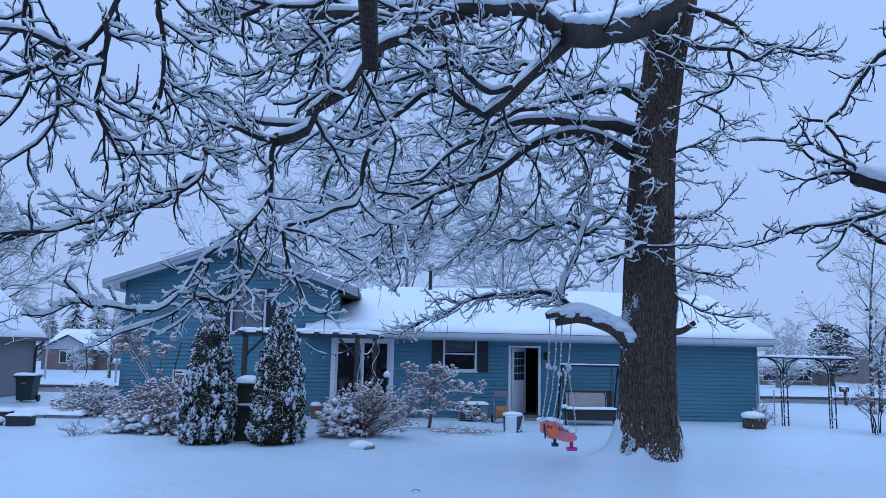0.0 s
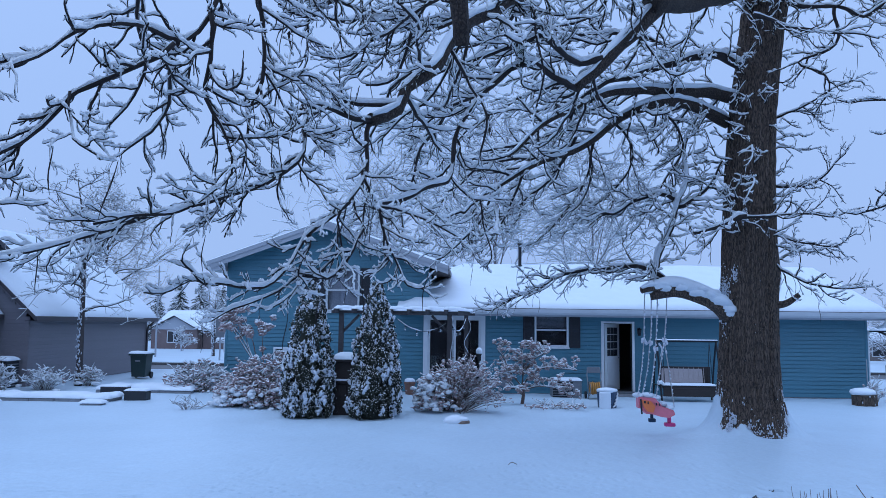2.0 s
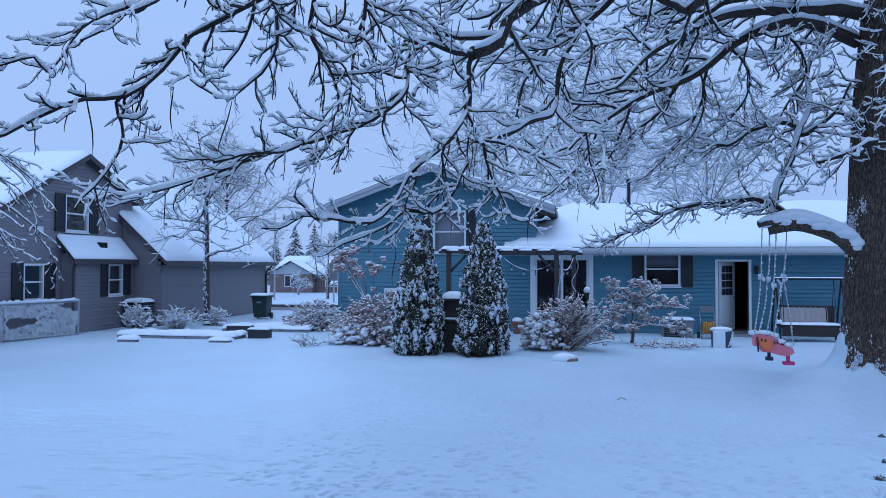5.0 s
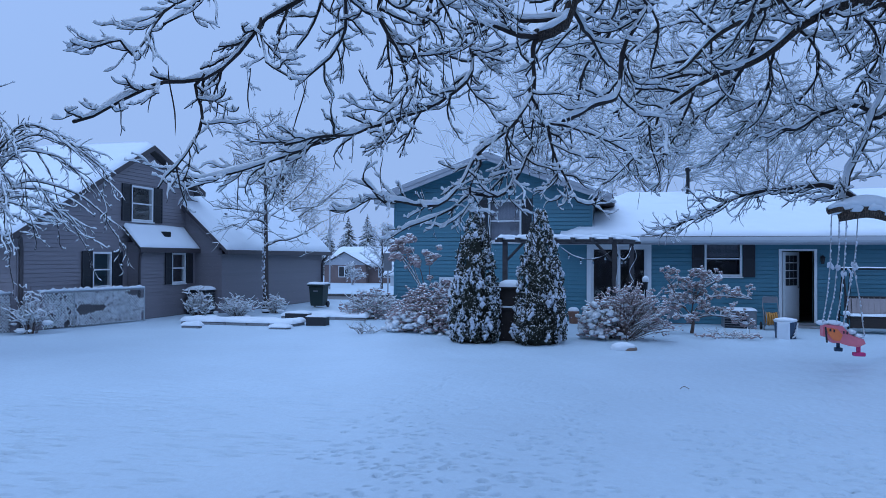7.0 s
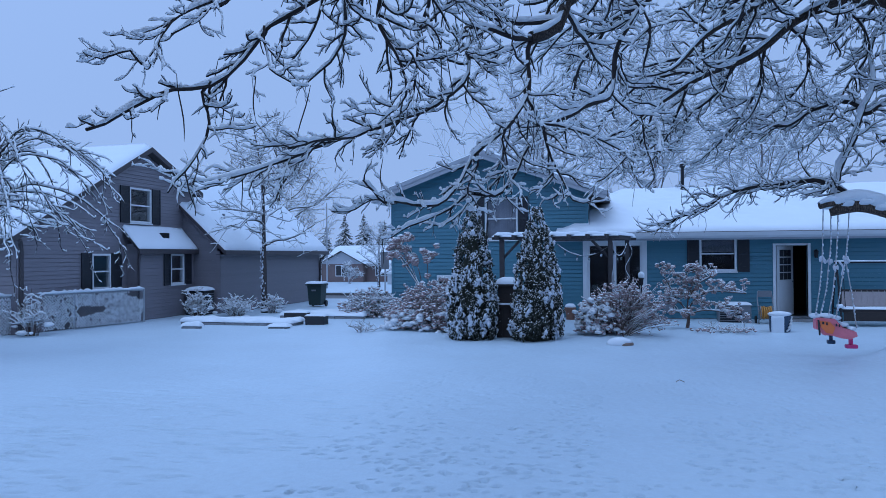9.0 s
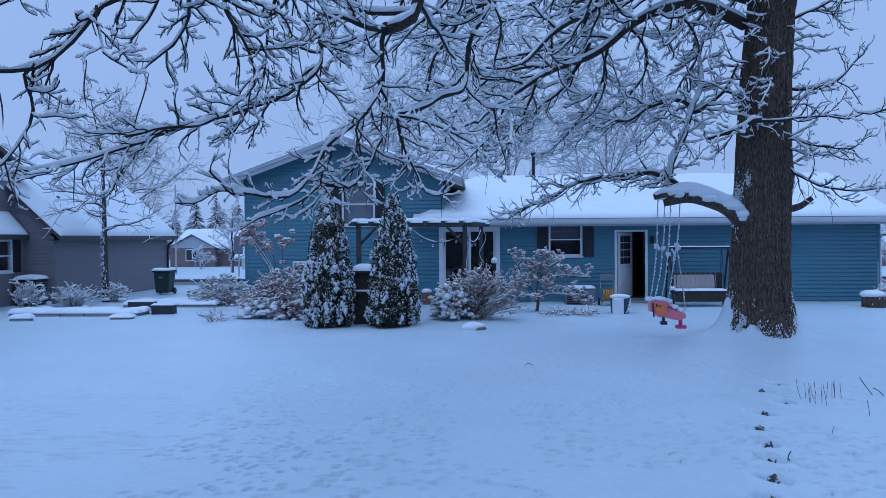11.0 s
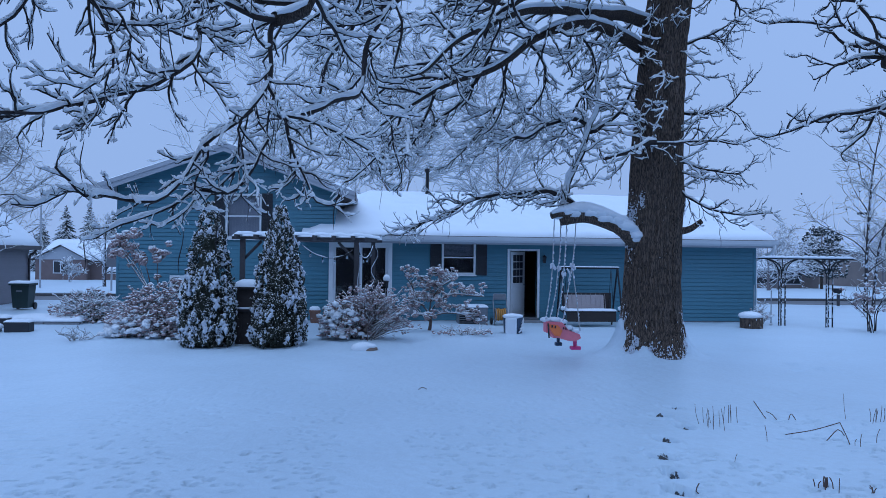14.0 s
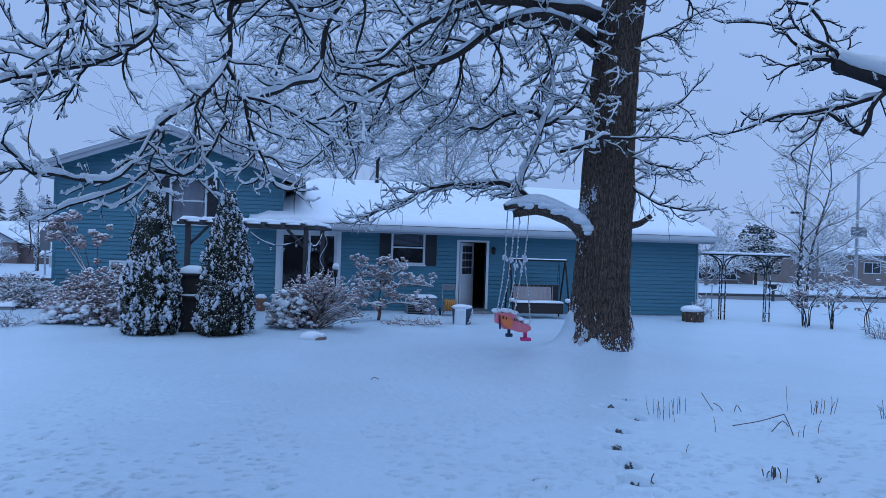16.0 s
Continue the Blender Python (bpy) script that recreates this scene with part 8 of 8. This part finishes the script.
def weeping_tree():
    """Limbs that rise from a short trunk, arch over and hang to the ground, set with short spurs."""
    rng = np.random.default_rng(104)
    ob = thing("weeping_crabapple", "weeping ornamental tree bowed under snow", "tree")
    x, y = -13.0, 12.3
    tr = Acc()
    tp = curve([(x, y, -0.4), (x + 0.05, y, 0.8), (x - 0.05, y, 2.2), (x + 0.1, y, 3.0)], 0.2)
    tr.tube(tp, np.linspace(0.16, 0.09, len(tp)), 12)
    link("trunk", tr, BARK, ob)
    wood, snow = Acc(), Acc()
    for k in range(52):
        a = k * 2.4 + rng.normal(0, 0.25)
        reach, top = rng.uniform(1.7, 3.2), rng.uniform(2.7, 4.7)
        c, s = math.cos(a), math.sin(a)
        low = max(0.9, top - rng.uniform(0.3, 1.9))
        pts = curve([(x, y, rng.uniform(1.9, 2.9)), (x + 0.35 * reach * c, y + 0.35 * reach * s, top), (x + 0.75 * reach * c, y + 0.75 * reach * s, top - 0.25 * (top - low)), (x + reach * c, y + reach * s, low)], 0.13)
        pts = crook(pts, rng, 0.06)
        grow(wood, snow, pts, rng.uniform(0.014, 0.026), 0.007, 0.62, rng, 1, 0.8, None, 0.85, 0.0, 0.25)
        for _ in range(2):
            i = rng.integers(len(pts) // 3, len(pts) - 2)
            d = pts[i + 1] - pts[i]
            tw = wander(pts[i], d / np.linalg.norm(d) + rng.normal(0, 0.3, 3), rng.uniform(0.6, 1.2), rng, 10, 0.16, -0.1)
            grow(wood, snow, tw, 0.01, 0.006, 0.6, rng, 1, 0.75, None, 0.85, 0.0, 0.25)
    tagged(link("crown", wood, TWIG, ob), "arching drooping branches", kind="stuff")
    tagged(link("branch_snow", snow, SNOW_BRIGHT, ob), "snow along the branches", kind="stuff")


weeping_tree()
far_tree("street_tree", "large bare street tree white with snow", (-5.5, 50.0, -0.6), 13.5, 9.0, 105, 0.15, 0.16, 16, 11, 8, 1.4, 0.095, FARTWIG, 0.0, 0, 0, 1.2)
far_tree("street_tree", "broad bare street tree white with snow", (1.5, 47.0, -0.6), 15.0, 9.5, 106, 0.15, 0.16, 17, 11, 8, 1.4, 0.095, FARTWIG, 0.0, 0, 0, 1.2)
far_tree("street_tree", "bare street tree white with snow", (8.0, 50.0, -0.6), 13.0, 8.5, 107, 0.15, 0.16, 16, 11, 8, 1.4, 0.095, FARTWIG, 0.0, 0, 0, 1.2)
far_tree("weeping_street_tree", "large drooping bare tree behind the taupe house", (-25.5, 51.4, -0.7), 11.0, 5.6, 108, 0.2, 0.12, 30, 12, 8, 1.0, 0.042, BIRCHISH, 0.1, 0, 0, 1.4)
far_tree("frosted_tree", "small round tree thick with snow", (-16.20, 47.59, -0.14), 3.9, 2.0, 110, 0.1, 0.2, 11, 9, 8, 1.3, 0.045, BIRCHISH, 0.0, 0, 0, 0.8)
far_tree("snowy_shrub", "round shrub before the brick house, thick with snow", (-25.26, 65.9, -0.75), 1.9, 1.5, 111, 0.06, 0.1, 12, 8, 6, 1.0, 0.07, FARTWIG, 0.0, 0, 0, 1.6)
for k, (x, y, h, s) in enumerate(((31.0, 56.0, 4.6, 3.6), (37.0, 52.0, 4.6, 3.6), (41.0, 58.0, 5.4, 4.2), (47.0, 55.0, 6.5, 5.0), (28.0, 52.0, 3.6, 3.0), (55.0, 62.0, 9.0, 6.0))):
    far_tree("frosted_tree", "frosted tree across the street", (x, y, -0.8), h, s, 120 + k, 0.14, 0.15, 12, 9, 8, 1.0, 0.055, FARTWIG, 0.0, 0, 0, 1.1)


def spruce(at, height, radius, seed):
    rng = np.random.default_rng(seed)
    ob = thing("spruce", "tall dusky spruce with snow on its boughs", "tree", group="spruces on the skyline")
    x, y, z = at
    t = Acc()
    t.tube([(x, y, z - 0.5), (x, y, z + height)], [0.25, 0.03], 7)
    link("trunk", t, BARK, ob)
    green, snow = Acc(), Acc()
    rows = 36
    for i in range(rows):
        f = i / rows
        r = radius * (1 - f) ** 0.85 + 0.1
        for _ in range(int(20 - 12 * f)):
            a, q = rng.uniform(0, 2 * np.pi), rng.uniform(0.55, 1.05)
            pz = z + height * (0.06 + 0.93 * f) + rng.normal(0, 0.1)
            pts = np.array([(x + r * q * u * math.cos(a), y + r * q * u * math.sin(a), pz - 0.3 * r * u * u) for u in (0.1, 0.5, 1.0)])
            green.tube(pts, [0.2 * (1 - 0.6 * f), 0.17 * (1 - 0.6 * f), 0.03], 5, 0.6)
            if rng.random() < 0.28:
                snow.snow_tube(pts[1:], 0.1 * (1 - 0.6 * f), 0.08, rng, 5)
    link("foliage", green, SPRUCE, ob)
    tagged(link("bough_snow", snow, SNOW, ob), kind="stuff")


for k, (x, y, h) in enumerate(((-39.9, 102.6, 9.0), (-37.3, 103.6, 9.3), (-34.0, 103.0, 8.2), (-32.2, 106.0, 8.0), (-43.5, 104.0, 7.0))):
    spruce((x, y, -1.2), h, 3.0, 140 + k)


def pine(at, height, seed):
    """A rounded pine: tiers of dark needle tufts with snow between."""
    rng = np.random.default_rng(seed)
    ob = thing("pine_tree", "dark rounded pine dusted with snow across the street", "tree")
    x, y, z = at
    t = Acc()
    t.tube([(x, y, z - 0.5), (x, y, z + height * 0.9)], [0.16, 0.04], 7)
    link("trunk", t, BARK, ob)
    green, snow = Acc(), Acc()
    for _ in range(420):
        f, a = rng.uniform(0.25, 1.0), rng.uniform(0, 2 * np.pi)
        r = 2.0 * math.sqrt(max(0.03, 1 - ((f - 0.5) / 0.55) ** 2)) * rng.uniform(0.4, 1.0)
        p = (x + r * math.cos(a), y + r * math.sin(a), z + f * height)
        s = rng.uniform(0.1, 0.24)
        for _k in range(5):
            green.fleck(np.array(p) + rng.normal(0, 0.5 * s, 3), (s * 0.5, s * 0.5, s * 0.7), rng, 0.6)
        if rng.random() < 0.6:
            snow.fleck((p[0], p[1], p[2] + s * 0.8), (s * 0.9, s * 0.9, s * 0.35), rng, 0.4)
    tagged(link("foliage", green, SPRUCE, ob), kind="stuff")
    tagged(link("bough_snow", snow, SNOW, ob), kind="stuff")


pine((38.9, 63.0, -1.0), 5.7, 150)


def far_house(name, label, x0, x1, y0, y1, z0, wall_h, ridge_h, wall_mat, gable_x=None, openings=()):
    ob = thing(name, label, "house")
    a = Acc()
    a.box(x0, x1, y0, y1, z0 - 0.5, z0 + wall_h)
    link("wall", a.mesh("wall", False), wall_mat, ob)
    zt, zr, ym = z0 + wall_h, z0 + ridge_h, (y0 + y1) / 2
    for xa, xb in ((x0, x0 + 0.2), (x1 - 0.2, x1)):
        a = Acc()
        a.add([(x, y, z) for x in (xa, xb) for y, z in ((y0, zt), (y1, zt), (ym, zr - 0.16))], [(0, 1, 4, 3), (1, 2, 5, 4), (2, 0, 3, 5)], [(0, 2, 1), (3, 4, 5)])
        link("gable_end", a.mesh("gable_end", False), wall_mat, ob)
    for sy, ye in ((-1, y0 - 0.5), (1, y1 + 0.5)):
        cs = [(x0 - 0.5, ye, zt), (x1 + 0.5, ye, zt), (x1 + 0.5, ym, zr), (x0 - 0.5, ym, zr)]
        r = link("roof", roof_slab(cs[:: -sy], 0.15).mesh("roof", False), SHINGLE, ob)
        if sy < 0:
            link("snow_cover", roof_snow(*cs, 0.15, 30, 12), SNOW, r)
    part("fascia", block(x0 - 0.5, x1 + 0.5, y0 - 0.54, y0 - 0.5, zt - 0.18, zt, 0.0), WHITE, ob)
    if gable_x:
        g0, g1 = gable_x
        gm, gzr = (g0 + g1) / 2, zt + (g1 - g0) / 2 * 0.5
        a = Acc()
        a.prism([(g0 + 0.2, zt - 0.1), (g1 - 0.2, zt - 0.1), (gm, gzr - 0.12)], y0 - 0.95, y0 - 0.8)
        link("gable", a.mesh("gable", False), TRIM_GREY, ob)
        a = Acc()
        a.box(g0 + 0.3, g1 - 0.3, y0 - 0.9, y0, z0 - 0.5, zt - 0.1)
        link("bay_wall", a.mesh("bay_wall", False), wall_mat, ob)
        for s in (-1, 1):
            xe = g0 if s < 0 else g1
            cs = [(xe, y0 - 1.2, zt - 0.1), (gm, y0 - 1.2, gzr), (gm, ym, gzr), (xe, ym, zt - 0.1)]
            r = link("roof", roof_slab(cs[::-s], 0.1).mesh("roof", False), SHINGLE, ob)
            link("snow_cover", (roof_snow((xe, y0 - 1.2, zt - 0.1), (xe, ym, zt - 0.1), (gm, ym, gzr), (gm, y0 - 1.2, gzr), 0.12, 12, 10) if s > 0 else
                                roof_snow((xe, ym, zt - 0.1), (xe, y0 - 1.2, zt - 0.1), (gm, y0 - 1.2, gzr), (gm, ym, gzr), 0.12, 12, 10)), SNOW, r)
    for o0, o1, w0, w1, d in openings:
        win = part("window", block(o0, o1, y0 - 0.06 - d, y0 + 0.02 - d, z0 + w0, z0 + w1, 0.0), WHITE, ob)
        part("pane", block(o0 + 0.08, o1 - 0.08, y0 - 0.075 - d, y0 - 0.062 - d, z0 + w0 + 0.08, z0 + w1 - 0.08, 0.0), SHUTTER, win)
        part("mullion", block((o0 + o1) / 2 - 0.04, (o0 + o1) / 2 + 0.04, y0 - 0.09 - d, y0 - 0.076 - d, z0 + w0, z0 + w1, 0.0), WHITE, win)
    return ob


far_house("brick_house", "red brick bungalow with a pale gable and snowy roof", -31.3, -22.5, 75.0, 83.0, -0.85, 2.0, 3.75, BRICK, (-31.8, -26.6), openings=((-29.9, -28.5, 0.6, 1.8, 0.9), (-25.8, -24.4, 0.6, 1.8, 0)))
far_house("tan_building", "long low tan building with dark windows across the street", 28.0, 40.5, 66.0, 74.0, -0.75, 1.75, 2.5, TANWALL, openings=((29.0, 32.5, 0.3, 1.6, 0), (34.2, 38.8, 0.35, 1.5, 0)))
far_house("brown_building", "brown house behind frosted trees", 49.5, 66.0, 72.0, 82.0, -0.75, 3.3, 3.9, TANWALL, openings=((52.0, 54.0, 1.2, 2.4, 0), (57.0, 59.0, 1.2, 2.4, 0)))
far_house("white_garage", "small white garage seen past the corner", -20.6, -18.6, 63.0, 66.0, -0.85, 1.3, 2.1, WHITE)


def street_furniture():
    p = thing("utility_pole", "tall grey utility pole with a boxy panel", "pole")
    x, y = 46.6, 60.0
    part("pole", cyl(x, y, -1.2, 9.6, 0.15, 0.12, 12), GALV, p)
    part("panel_box", block(x - 0.75, x + 0.7, y - 0.35, y - 0.16, 3.9, 4.75, 0.03), GREYMETAL, p)
    part("bracket", block(x - 0.5, x + 0.5, y - 0.18, y - 0.1, 4.2, 4.32, 0.0), GREYMETAL, p)
    m = thing("mailbox", "dark mailbox on a post beside the street", "mailbox")
    part("post", block(20.5, 20.6, 32.4, 32.5, -0.4, 0.45, 0.01), WOOD, m)
    part("box", block(20.3, 20.65, 32.3, 32.55, 0.45, 0.66, 0.05), BLACKMETAL, m)
    link("snow_cap", snow_slab(20.28, 20.67, 32.28, 32.57, 0.66, 0.05, rng, 0.05), SNOW, m)
    f = thing("flagpole", "thin bare metal pole across the street", "pole")
    part("pole", cyl(-18.4, 44.0, -0.7, 5.2, 0.06, 0.04, 8), GALV, f)
    s = thing("street_sign", "back of a grey street sign on its post", "sign")
    part("post", cyl(-13.6, 41.0, -0.7, 2.0, 0.05, 0.05, 8), GALV, s)
    part("plate", block(-13.85, -13.35, 40.93, 40.95, 1.1, 2.1, 0.01), GREYMETAL, s)
    lm = thing("street_lamp", "tall dark street lamp far across the street", "lamp")
    part("pole", cyl(45.2, 66.0, -1.0, 6.2, 0.1, 0.07, 8), BLACKMETAL, lm)
    part("head", block(44.3, 45.3, 65.8, 66.2, 6.1, 6.3, 0.03), BLACKMETAL, lm)
    for x, h in ((11.95, 1.1), (12.3, 0.95)):
        g = thing("garden_stake", "thin garden stake with a bit of snow", "stake")
        part("stake", cyl(x, 23.6 if x < 12.1 else 23.2, -0.3, h, 0.02, 0.016, 7), GALV, g)
    v = thing("parked_car", "dark car parked across the street under snow", "car")
    bm = block(20.5, 24.8, 56.0, 57.8, -0.45, 0.15, 0.15)
    part("body", bm, SHUTTER, v)
    part("cabin", block(21.4, 23.9, 56.1, 57.7, 0.15, 0.7, 0.2), SHUTTER, v)
    link("snow_cap", snow_slab(21.5, 23.8, 56.15, 57.65, 0.68, 0.15, rng, 0.1), SNOW, v)
    for x in (21.3, 24.0):
        w = part("wheel", cyl(0, 0, -0.1, 0.1, 0.32, 0.32, 18, 0.03), BLACKMETAL, v)
        w.matrix_basis = pose(x, 56.05, -0.5, 90, 0, 0)


street_furniture()
